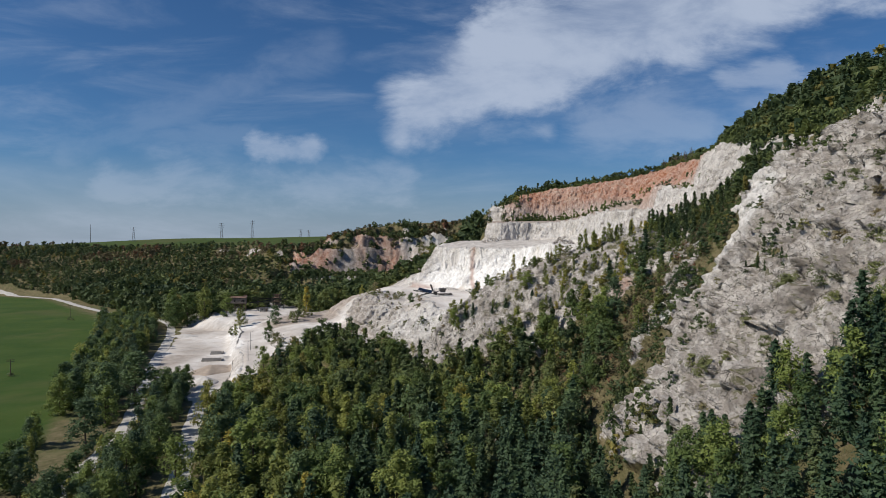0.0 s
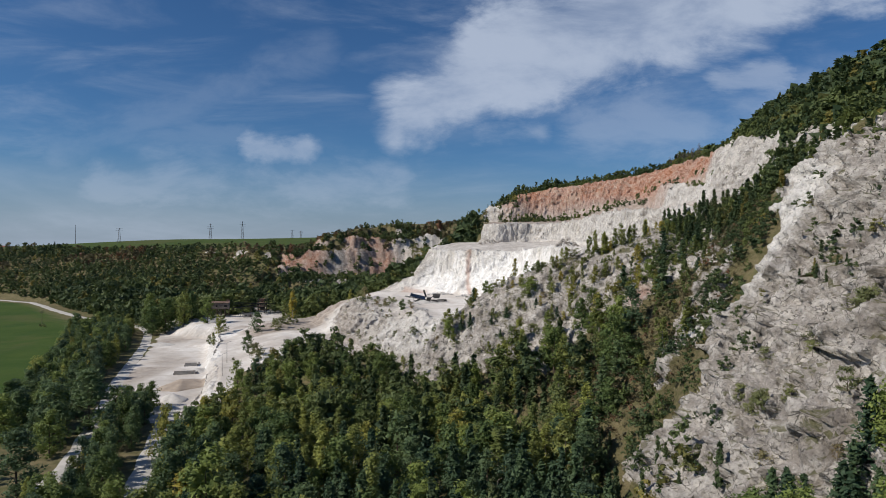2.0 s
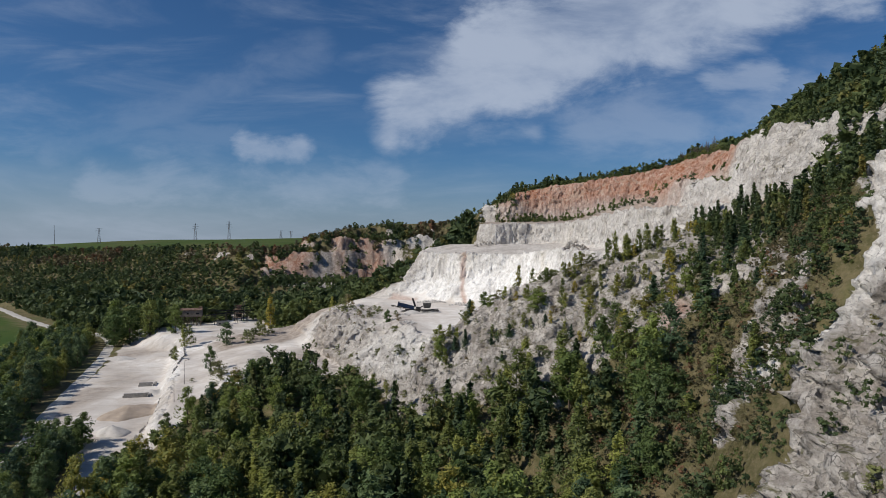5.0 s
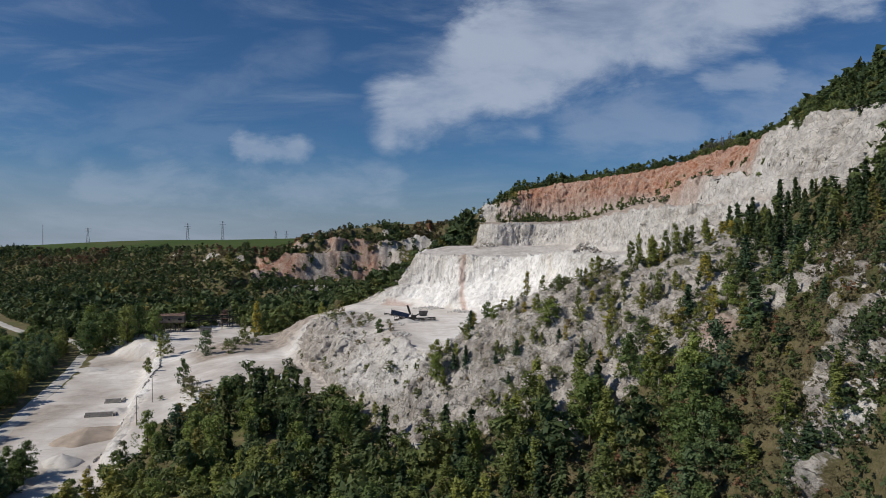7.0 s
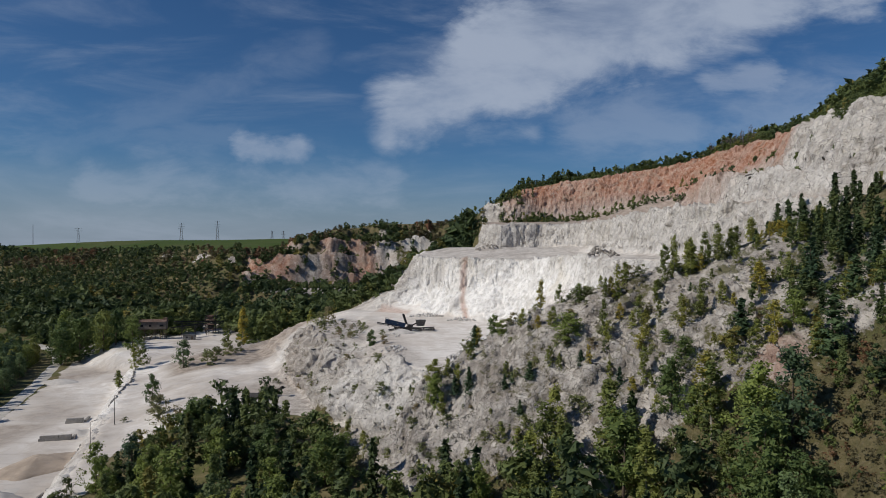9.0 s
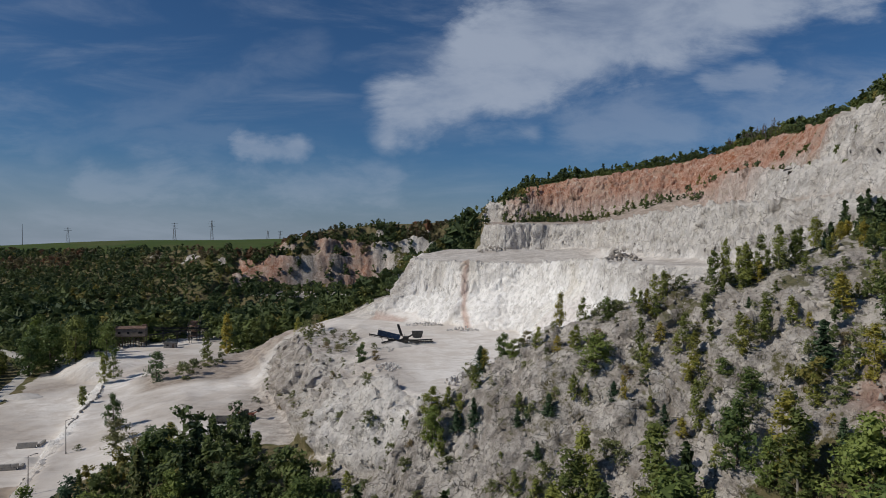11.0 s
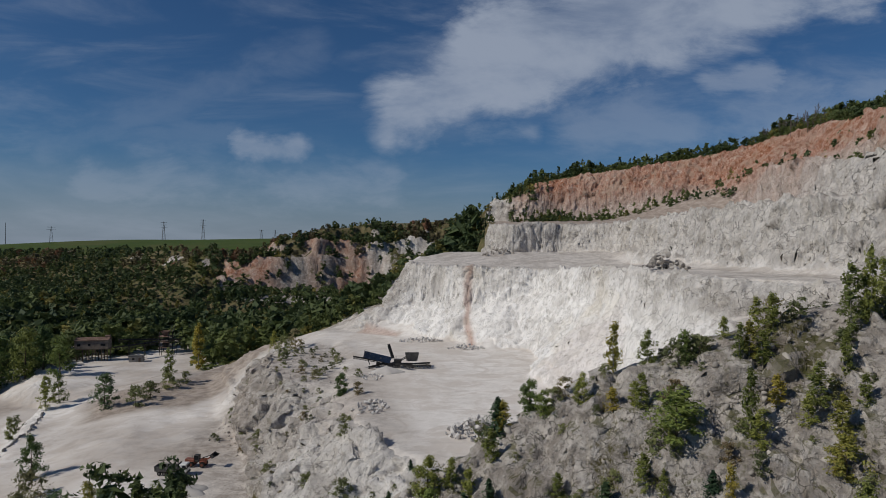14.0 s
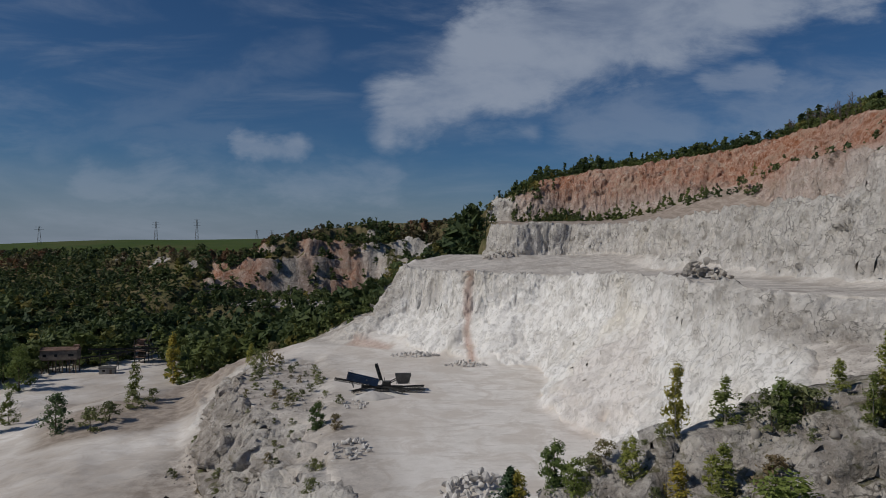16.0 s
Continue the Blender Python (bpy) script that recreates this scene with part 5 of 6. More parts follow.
def joined_wood(name, spots, label, count, size, leaf):
    """Many trees in one mesh: each a low crown of sprays with a tone of its own."""
    r = np.random.default_rng(len(spots))
    bases = {"pine": [conifer_crown(1, 0.46, 0.06, 9 if count < 200 else 16, 6 if count < 200 else 10, 2 if count < 200 else 5, size * 1.05, r) for _ in range(4)],
             "birch": [broad_crown(1, 0.40, 0.08, int(count * 0.7), size * 0.7, 14, r) for _ in range(4)],
             "wood": [broad_crown(1, 0.98, 0.03, count, size * 1.1, 14, r) for _ in range(6)]}
    bases["oak"] = bases["alder"] = bases["wood"]
    bases["shrub"] = [broad_crown(1, 1.1, 0.02, max(60, count // 4), size * 2.0, 11, r, 0.6, 1.4) for _ in range(5)]
    points, tints = [], []
    for kind, x, y, z, h in spots:
        p = bases[kind][int(r.integers(0, len(bases[kind])))]
        a = r.uniform(0, 6.283)
        c, s = math.cos(a), math.sin(a)
        q = np.stack([p[:, 0] * c - p[:, 1] * s, p[:, 0] * s + p[:, 1] * c, p[:, 2]], 1) * h * np.array([r.uniform(0.9, 1.15), r.uniform(0.9, 1.15), 1])
        points.append(q + np.array([x, y, z - 0.2]))
        patch = float(np.clip(0.5 + 1.1 * fbm(np.array([x]), np.array([y]), 38, 211, 3)[0], 0, 1))
        tone = 0.35 * r.uniform() if kind == "pine" else r.uniform(0.5, 1.0) if kind == "birch" else (0.55 * patch + 0.45 * r.uniform()) * (0.62 if name.startswith("distant") else 1.0)
        tints.append(np.full(len(p), tone, np.float32))
    points = np.concatenate(points)
    ob = link_mesh(name, points, np.arange(len(points)).reshape(-1, 3), leaf, uniform=3)
    attr = ob.data.attributes.new("tint", "FLOAT", "POINT")
    attr.data.foreach_set("value", np.concatenate(tints))
    return tagged(ob, label, "trees", kind="stuff")


joined_wood("woodland", [t for t in stored if t[2] < 305 and t[1] < 104], "mixed green wood of pines and birches on the quarry hill", 700, 0.040, WOOD_LEAF)
joined_wood("hillside_thicket", undergrowth, "low brown and olive undergrowth on the hillside", 320, 0.052, RUST_LEAF)
joined_wood("hilltop_woodland", [t for t in stored if not (t[2] < 305 and t[1] < 104)], "dark pines and bushes along the crest of the quarry hill", 110, 0.085, WOOD_LEAF)
far_trees = far_spots()
turning = [t for t in far_trees if t[0] == "wood" and float(fbm(np.array([t[1]]), np.array([t[2]]), 45, 219, 3)[0]) + 0.8 * float(smooth(np.array([t[2] + 0.3 * t[1]]), 600, 720)[0]) > 0.86]
joined_wood("distant_woodland", [t for t in far_trees if t not in turning], "dark mixed autumn woodland covering the far valley side", 100, 0.100, WOOD_LEAF)
joined_wood("distant_thicket", turning, "brown and russet autumn thicket among the far woods", 80, 0.105, RUST_LEAF)


# ---------------------------------------------------------------- roads
TRACK = plain_material("pale_gravel", (0.56, 0.53, 0.49), 0.95, 0.0, 0.6, 0.22, 0.3, (0.38, 0.36, 0.33))


def ribbon(name, line, width, lift, label, material):
    """A road that follows the ground along a line, a little above it."""
    pts, total = [], 0.0
    for (ax, ay), (bx, by) in zip(line[:-1], line[1:]):
        long = math.hypot(bx - ax, by - ay)
        steps = max(1, int(long / 2.0))
        pts += [(ax + (bx - ax) * k / steps, ay + (by - ay) * k / steps) for k in range(steps)]
    pts.append(line[-1])
    p = np.array(pts)
    for _ in range(6):
        p[1:-1] = (p[:-2] + 2 * p[1:-1] + p[2:]) / 4
    way = np.gradient(p, axis=0)
    way /= np.linalg.norm(way, axis=1, keepdims=True)
    side = np.stack([way[:, 1], -way[:, 0]], 1)
    verts, faces, across = [], [], 5
    for k in range(len(p)):
        for j in range(across):
            off = (j / (across - 1) - 0.5) * (width + 0.6 * math.sin(k * 0.7 + j))
            x, y = p[k] + side[k] * off
            verts.append((x, y, height_at(x, y) + (lift if 0 < j < across - 1 else -0.05)))
    for k in range(len(p) - 1):
        for j in range(across - 1):
            a = k * across + j
            faces.append((a, a + 1, a + across + 1, a + across))
    ob = link_mesh(name, verts, faces, material, shade=True)
    return tagged(ob, label, "road", kind="structure")


ribbon("road", ROAD_NEAR, 6.0, 0.16, "pale dusty quarry road between trees", TRACK)
ribbon("road", LANE, 6.0, 0.16, "white gravel lane along the trees beside the field", TRACK)
ribbon("road", [(-216, 487), (-250, 520), (-275, 530), (-330, 585), (-420, 684), (-560, 770), (-760, 850)], 7.0, 0.25, "pale lane along the far edge of the green field", TRACK)


# ---------------------------------------------------------------- materials of built things
BLUE = plain_material("blue_painted_steel", (0.022, 0.050, 0.115), 0.5, 0.25, 1.2, 0.45, 0.15, (0.20, 0.19, 0.18))
DARK_STEEL = plain_material("dusty_dark_steel", (0.060, 0.058, 0.056), 0.65, 0.4, 1.5, 0.4, 0.2, (0.24, 0.23, 0.215))
GREY_STEEL = plain_material("grey_steel", (0.16, 0.155, 0.15), 0.6, 0.35, 1.5, 0.4, 0.2, (0.30, 0.29, 0.27))
BELT = plain_material("rubber_belt", (0.030, 0.030, 0.030), 0.8, 0.0, 2.0, 0.3, 0.2, (0.26, 0.25, 0.235))
TYRE = plain_material("tyre_rubber", (0.028, 0.027, 0.026), 0.85, 0.0, 4.0, 0.3, 0.3, (0.16, 0.15, 0.14))
ORANGE = plain_material("faded_orange_paint", (0.27, 0.095, 0.060), 0.55, 0.1, 2.0, 0.4, 0.15, (0.36, 0.30, 0.25))
WHITE_PAINT = plain_material("white_cab_paint", (0.72, 0.72, 0.70), 0.45, 0.0, 2.0, 0.2, 0.1, (0.45, 0.42, 0.38))
DARK_GLASS = plain_material("dark_glass", (0.015, 0.018, 0.022), 0.12, 0.0, 2.0, 0.2, 0.02)
CONCRETE = plain_material("weathered_concrete", (0.36, 0.345, 0.32), 0.9, 0.0, 1.2, 0.35, 0.3, (0.20, 0.19, 0.175))
BOARDS = plain_material("grey_boards", (0.26, 0.225, 0.195), 0.9, 0.0, 1.5, 0.45, 0.3, (0.12, 0.10, 0.085))
ROOFING = plain_material("rusty_roof_sheet", (0.27, 0.175, 0.135), 0.85, 0.1, 1.5, 0.45, 0.3, (0.36, 0.32, 0.28))
BRICKS = plain_material("red_roof_tiles", (0.30, 0.12, 0.09), 0.85, 0.0, 1.5, 0.4, 0.3)
PLASTER = plain_material("pale_plaster", (0.62, 0.59, 0.54), 0.9, 0.0, 1.0, 0.2, 0.2)
TIMBER = plain_material("old_timber", (0.17, 0.13, 0.10), 0.9, 0.0, 2.0, 0.4, 0.3)
ROCK_WHITE = plain_material("broken_white_stone", (0.66, 0.635, 0.61), 0.95, 0.0, 0.8, 0.35, 0.5, (0.36, 0.34, 0.32))
ROCK_GREY = plain_material("broken_grey_stone", (0.47, 0.435, 0.395), 0.95, 0.0, 0.8, 0.4, 0.5, (0.24, 0.215, 0.19))
SAND = plain_material("brown_gravel", (0.47, 0.385, 0.31), 0.95, 0.0, 0.5, 0.3, 0.4, (0.36, 0.31, 0.27))
PALE_GRIT = plain_material("pale_grit", (0.60, 0.57, 0.54), 0.95, 0.0, 0.5, 0.25, 0.4, (0.44, 0.41, 0.38))


def beam(bm, a, b, wide, deep):
    """A squared beam from a to b."""
    a, b = Vector(a), Vector(b)
    made = bmesh.ops.create_cube(bm, size=1.0)
    turn = (b - a).to_track_quat("Y", "Z").to_matrix().to_4x4()
    bmesh.ops.transform(bm, matrix=Matrix.Translation((a + b) / 2) @ turn @ Matrix.Diagonal((wide, (b - a).length, deep, 1)), verts=made["verts"])
    return bm


def trough(bm, a, b, wide, deep, lip=0.25):
    """A conveyor's belt with raised sides."""
    beam(bm, a, b, wide, deep)
    a, b = Vector(a), Vector(b)
    side = (b - a).cross(Vector((0, 0, 1))).normalized() * (wide / 2 - 0.04)
    up = Vector((0, 0, lip / 2))
    beam(bm, a + side + up, b + side + up, 0.08, lip)
    beam(bm, a - side + up, b - side + up, 0.08, lip)
    return bm


def lattice_arm(bm, a, b, wide, deep, bays):
    """Two long rails each side, with uprights and diagonals."""
    a, b = Vector(a), Vector(b)
    side = (b - a).cross(Vector((0, 0, 1))).normalized() * wide / 2
    down = Vector((0, 0, -deep))
    for s in (side, -side):
        beam(bm, a + s, b + s, 0.10, 0.10)
        beam(bm, a + s + down, b + s + down, 0.10, 0.10)
        for k in range(bays):
            p, q = a.lerp(b, k / bays) + s, a.lerp(b, (k + 1) / bays) + s
            beam(bm, p, p + down, 0.07, 0.07)
            beam(bm, p + down, q, 0.06, 0.06)
    return bm


def hopper(bm, low, high, z0, z1, wall=0.12):
    """A box that widens upwards, open above, with wall thickness."""
    def ring(w, d, z):
        return [bm.verts.new((sx * w / 2, sy * d / 2, z)) for sx, sy in ((-1, -1), (1, -1), (1, 1), (-1, 1))]
    o0, o1 = ring(*low, z0), ring(*high, z1)
    i0, i1 = ring(low[0] - 2 * wall, low[1] - 2 * wall, z0 + wall), ring(high[0] - 2 * wall, high[1] - 2 * wall, z1)
    for k in range(4):
        m = (k + 1) % 4
        bm.faces.new((o0[k], o0[m], o1[m], o1[k]))
        bm.faces.new((i0[m], i0[k], i1[k], i1[m]))
        bm.faces.new((o1[k], o1[m], i1[m], i1[k]))
    bm.faces.new(o0[::-1])
    bm.faces.new(i0)
    return bm


def moved(bm, m):
    bmesh.ops.transform(bm, matrix=m, verts=bm.verts)
    return bm


# ---------------------------------------------------------------- the mobile screening plant on the bench
def make_screener():
    x, y = -5.5, 353.0
    top = thing("mobile_screener", pose(x, y, 22.1, 0, 0, 4) @ Matrix.Diagonal((0.8, 0.8, 0.8, 1)), "dark blue mobile screening plant with folding belts on the quarry bench", "mining machine")
    for side in (-1.35, 1.35):
        bm = bmesh.new()
        box(bm, (4.6, 0.55, 0.75), (0.2, side, 0.42), bevel=0.2)
        track = part("track", bm, DARK_STEEL, top)
        for k in range(5):
            part("road_wheel", rod(bmesh.new(), (-1.6 + k * 0.9, side - 0.31, 0.4), (-1.6 + k * 0.9, side + 0.31, 0.4), 0.28, None, 12), GREY_STEEL, track)
    bm = bmesh.new()
    for side in (-0.9, 0.9):
        beam(bm, (-6.0, side, 1.4), (6.5, side, 1.1), 0.22, 0.45)
    for k in range(7):
        beam(bm, (-5 + k * 1.7, -0.9, 1.3), (-5 + k * 1.7, 0.9, 1.3), 0.15, 0.2)
    part("chassis", bm, DARK_STEEL, top)
    # long blue screen box, raised at its outer end
    tilt = pose(-5.6, 0, 3.6, 0, 14, 0)
    bm = bmesh.new()
    box(bm, (9.6, 0.14, 1.9), (0, -1.25, 0))
    box(bm, (9.6, 0.14, 1.9), (0, 1.25, 0))
    box(bm, (9.6, 2.4, 0.14), (0, 0, -0.80))
    box(bm, (0.14, 2.4, 1.9), (4.75, 0, 0))
    box(bm, (9.5, 2.4, 0.06), (0, 0, 0.15))
    body = part("screen_box", moved(bm, tilt), BLUE, top, "dark blue steel screen box")
    for k in range(8):
        for side in (-1.36, 1.36):
            bm = box(bmesh.new(), (0.12, 0.10, 1.95), (-4.5 + k * 1.28, side, 0))
            part("stiffener", moved(bm, tilt), BLUE, body)
    for side in (-1.25, 1.25):
        bm = beam(beam(bmesh.new(), (-4.9, side, 1.5), (-3.2, side, 1.5), 0.06, 0.06), (-4.9, side, 0.9), (-4.9, side, 1.5), 0.06, 0.06)
        part("guard_rail", moved(bm, tilt), GREY_STEEL, body)
    bm = bmesh.new()
    for px, pz in ((-9.0, 3.6), (-6.0, 2.9), (-3.0, 2.2)):
        for side in (-1.0, 1.0):
            beam(bm, (px, side, pz), (px + 0.7, side, 1.2), 0.16, 0.16)
    part("support_leg", bm, DARK_STEEL, top)
    belts = [((-14.0, 0.2, 3.9), (-2.0, 0.2, 1.7), "main_belt"), ((-8.5, -4.2, 0.9), (-2.0, -0.6, 1.6), "side_belt"), ((1.0, -1.0, 1.5), (6.8, -5.6, 0.9), "front_belt"),
             ((4.0, 0.6, 0.9), (13.0, -1.2, 1.6), "feed_belt"), ((5.2, -1.5, 0.8), (13.2, -3.4, 0.9), "fines_belt"), ((0.0, 1.0, 3.0), (-1.6, 3.4, 7.6), "upright_belt")]
    for a, b, name in belts:
        belt = part(name, trough(bmesh.new(), a, b, 0.95, 0.14), BELT, top, "black conveyor belt")
        part("belt_frame", lattice_arm(bmesh.new(), Vector(a) + Vector((0, 0, -0.1)), Vector(b) + Vector((0, 0, -0.1)), 0.9, 0.45, 6), DARK_STEEL, belt)
    # feed hopper
    feed = part("feed_hopper", moved(hopper(bmesh.new(), (3.2, 2.2), (4.9, 3.2), 0, 2.7), pose(6.6, 0.3, 2.2)), GREY_STEEL, top, "grey steel feed hopper")
    for k in range(6):
        part("hopper_rib", box(bmesh.new(), (0.14, 0.14, 2.4), (4.6 + k * 0.8, -1.25, 3.5), (10, 0, 0)), GREY_STEEL, feed)
    for k in range(9):
        part("grid_bar", beam(bmesh.new(), (4.4 + k * 0.55, -1.2, 4.95), (4.4 + k * 0.55, 1.8, 5.05), 0.08, 0.12), DARK_STEEL, feed)
    part("power_pack", box(bmesh.new(), (2.6, 2.0, 1.3), (1.6, 0.2, 2.2), (0, 0, 0), 0.08), DARK_STEEL, top)
    part("exhaust", rod(bmesh.new(), (1.0, 0.6, 2.8), (1.0, 0.6, 3.9), 0.09), GREY_STEEL, top)
    bm = bmesh.new()
    for a, b in (((0, -1.2, 1.2), (4.8, -1.2, 3.6)), ((0, 1.2, 1.2), (4.8, 1.2, 3.6)), ((-2, -1.3, 1.3), (3, -1.3, 3.0))):
        beam(bm, a, b, 0.18, 0.28)
    part("lift_arm", bm, DARK_STEEL, top)


# ---------------------------------------------------------------- vehicles on the yard
def wheel_part(name, at, radius, width, parent):
    x, y, z = at
    bm = bmesh.new()
    rod(bm, (x, y - width / 2, z), (x, y + width / 2, z), radius, None, 20)
    bmesh.ops.bevel(bm, geom=[e for e in bm.edges if abs(e.verts[0].co.y - e.verts[1].co.y) < 1e-5], offset=radius * 0.14, segments=2, affect="EDGES")
    tyre = part(name, bm, TYRE, parent)
    part("rim", rod(bmesh.new(), (x, y - width / 2 - 0.03, z), (x, y + width / 2 + 0.03, z), radius * 0.5, None, 14), ORANGE if "loader" in parent.name else GREY_STEEL, tyre)


def make_loader():
    x, y = -50.6, 327.0
    top = thing("wheel_loader", pose(x, y, height_at(x, y) + 0.05, 0, 0, -6) @ Matrix.Diagonal((0.8, 0.8, 0.8, 1)), "faded orange wheel loader with a raised bucket on white ground", "wheel loader")
    for px in (-1.7, 1.7):
        for side in (-1.1, 1.1):
            wheel_part("tyre", (px, side, 0.82), 0.82, 0.65, top)
    bm = bmesh.new()
    box(bm, (3.0, 1.7, 1.15), (-2.3, 0, 1.75), (0, 3, 0), 0.14)
    box(bm, (2.9, 1.2, 0.5), (-1.9, 0, 1.05), (0, 0, 0), 0.06)
    hood = part("rear_hood", bm, ORANGE, top)
    for k in range(5):
        part("grille_slat", box(bmesh.new(), (0.05, 1.2, 0.08), (-3.84, 0, 1.4 + k * 0.16)), DARK_STEEL, hood)
    part("front_frame", box(box(bmesh.new(), (2.0, 1.1, 0.9), (1.5, 0, 1.15), (0, 0, 0), 0.1), (0.9, 0.9, 1.4), (1.1, 0, 1.7), (0, -8, 0), 0.08), ORANGE, top)
    for px in (-1.7, 1.7):
        for side in (-1.1, 1.1):
            part("mudguard", box(bmesh.new(), (1.7, 0.7, 0.10), (px, side, 1.80), (0, 0, 0), 0.03), ORANGE, top)
    bm = bmesh.new()
    box(bm, (1.5, 1.5, 0.18), (-0.3, 0, 3.38), (0, 0, 0), 0.06)
    box(bm, (1.4, 1.4, 0.7), (-0.3, 0, 1.75), (0, 0, 0), 0.05)
    for px in (-0.95, 0.35):
        for side in (-0.66, 0.66):
            box(bm, (0.10, 0.10, 1.4), (px, side, 2.7))
    cab = part("cab", bm, DARK_STEEL, top, "dark driver's cab with large windows")
    part("window", box(bmesh.new(), (1.22, 1.24, 1.16), (-0.3, 0, 2.68)), DARK_GLASS, cab)
    for side in (-0.5, 0.5):
        part("lift_arm", beam(beam(bmesh.new(), (0.8, side, 2.1), (2.9, side, 2.2), 0.2, 0.38), (2.8, side, 2.2), (4.3, side, 3.2), 0.2, 0.34), ORANGE, top)
    part("tilt_link", beam(bmesh.new(), (1.3, 0, 2.5), (4.1, 0, 3.6), 0.2, 0.22), DARK_STEEL, top)
    bm = bmesh.new()
    prof = [(0, 0.75), (-0.55, 0.35), (-0.6, -0.25), (-0.2, -0.6), (0.95, -0.45)]
    rows = []
    for side in (-1.4, 1.4):
        rows.append([bm.verts.new((px, side, pz)) for px, pz in prof])
    for k in range(4):
        bm.faces.new((rows[0][k], rows[0][k + 1], rows[1][k + 1], rows[1][k]))
    bm.faces.new(rows[0])
    bm.faces.new(rows[1][::-1])
    bmesh.ops.solidify(bm, geom=list(bm.faces), thickness=0.06)
    bucket = part("bucket", moved(bm, pose(4.9, 0, 3.5, 0, -25, 0)), GREY_STEEL, top, "worn grey steel bucket")
    for k in range(7):
        part("tooth", moved(box(bmesh.new(), (0.3, 0.14, 0.08), (1.05, -1.25 + k * 0.417, -0.45)), pose(4.9, 0, 3.5, 0, -25, 0)), DARK_STEEL, bucket)
    part("exhaust", rod(bmesh.new(), (-1.9, 0.4, 2.3), (-1.9, 0.4, 3.2), 0.07), DARK_STEEL, top)


def make_truck():
    x, y = -54.5, 321.5
    top = thing("tipper_truck", pose(x, y, height_at(x, y) + 0.05, 0, 0, -2) @ Matrix.Diagonal((0.9, 0.9, 0.9, 1)), "tipper truck with a white cab and grey load bed", "truck")
    for px in (-3.0, -1.7, 2.9):
        for side in (-1.0, 1.0):
            wheel_part("tyre", (px, side, 0.52), 0.52, 0.4, top)
    bm = bmesh.new()
    for side in (-0.42, 0.42):
        box(bm, (7.6, 0.14, 0.3), (-0.3, side, 0.85))
    part("chassis", bm, DARK_STEEL, top)
    bm = box(bmesh.new(), (1.9, 2.4, 2.1), (3.1, 0, 1.95), (0, 0, 0), 0.16)
    cab = part("cab", bm, WHITE_PAINT, top, "white painted cab")
    part("windscreen", box(bmesh.new(), (0.06, 2.0, 0.85), (4.05, 0, 2.35), (0, -4, 0)), DARK_GLASS, cab)
    for side in (-1.205, 1.205):
        part("side_window", box(bmesh.new(), (0.95, 0.05, 0.75), (3.35, side, 2.35)), DARK_GLASS, cab)
        part("mirror", box(bmesh.new(), (0.10, 0.22, 0.5), (3.95, side * 1.12, 2.35), (0, 0, 0), 0.03), DARK_STEEL, cab)
    part("bumper", box(bmesh.new(), (0.3, 2.4, 0.45), (4.05, 0, 0.75), (0, 0, 0), 0.05), GREY_STEEL, cab)
    part("fuel_tank", rod(bmesh.new(), (0.6, -1.0, 0.8), (1.7, -1.0, 0.8), 0.32, None, 14), GREY_STEEL, top)
    bed = part("load_bed", moved(hopper(bmesh.new(), (5.9, 2.3), (6.0, 2.5), 1.1, 2.4, 0.08), pose(-1.2, 0, 0)), GREY_STEEL, top, "grey steel load bed")
    for k in range(8):
        for side in (-1.26, 1.26):
            part("bed_rib", box(bmesh.new(), (0.10, 0.10, 1.2), (-3.9 + k * 0.78, side, 1.75)), GREY_STEEL, bed)
    part("headboard", box(bmesh.new(), (0.10, 2.4, 0.8), (1.85, 0, 2.7), (0, 0, 0), 0.02), DARK_STEEL, bed)


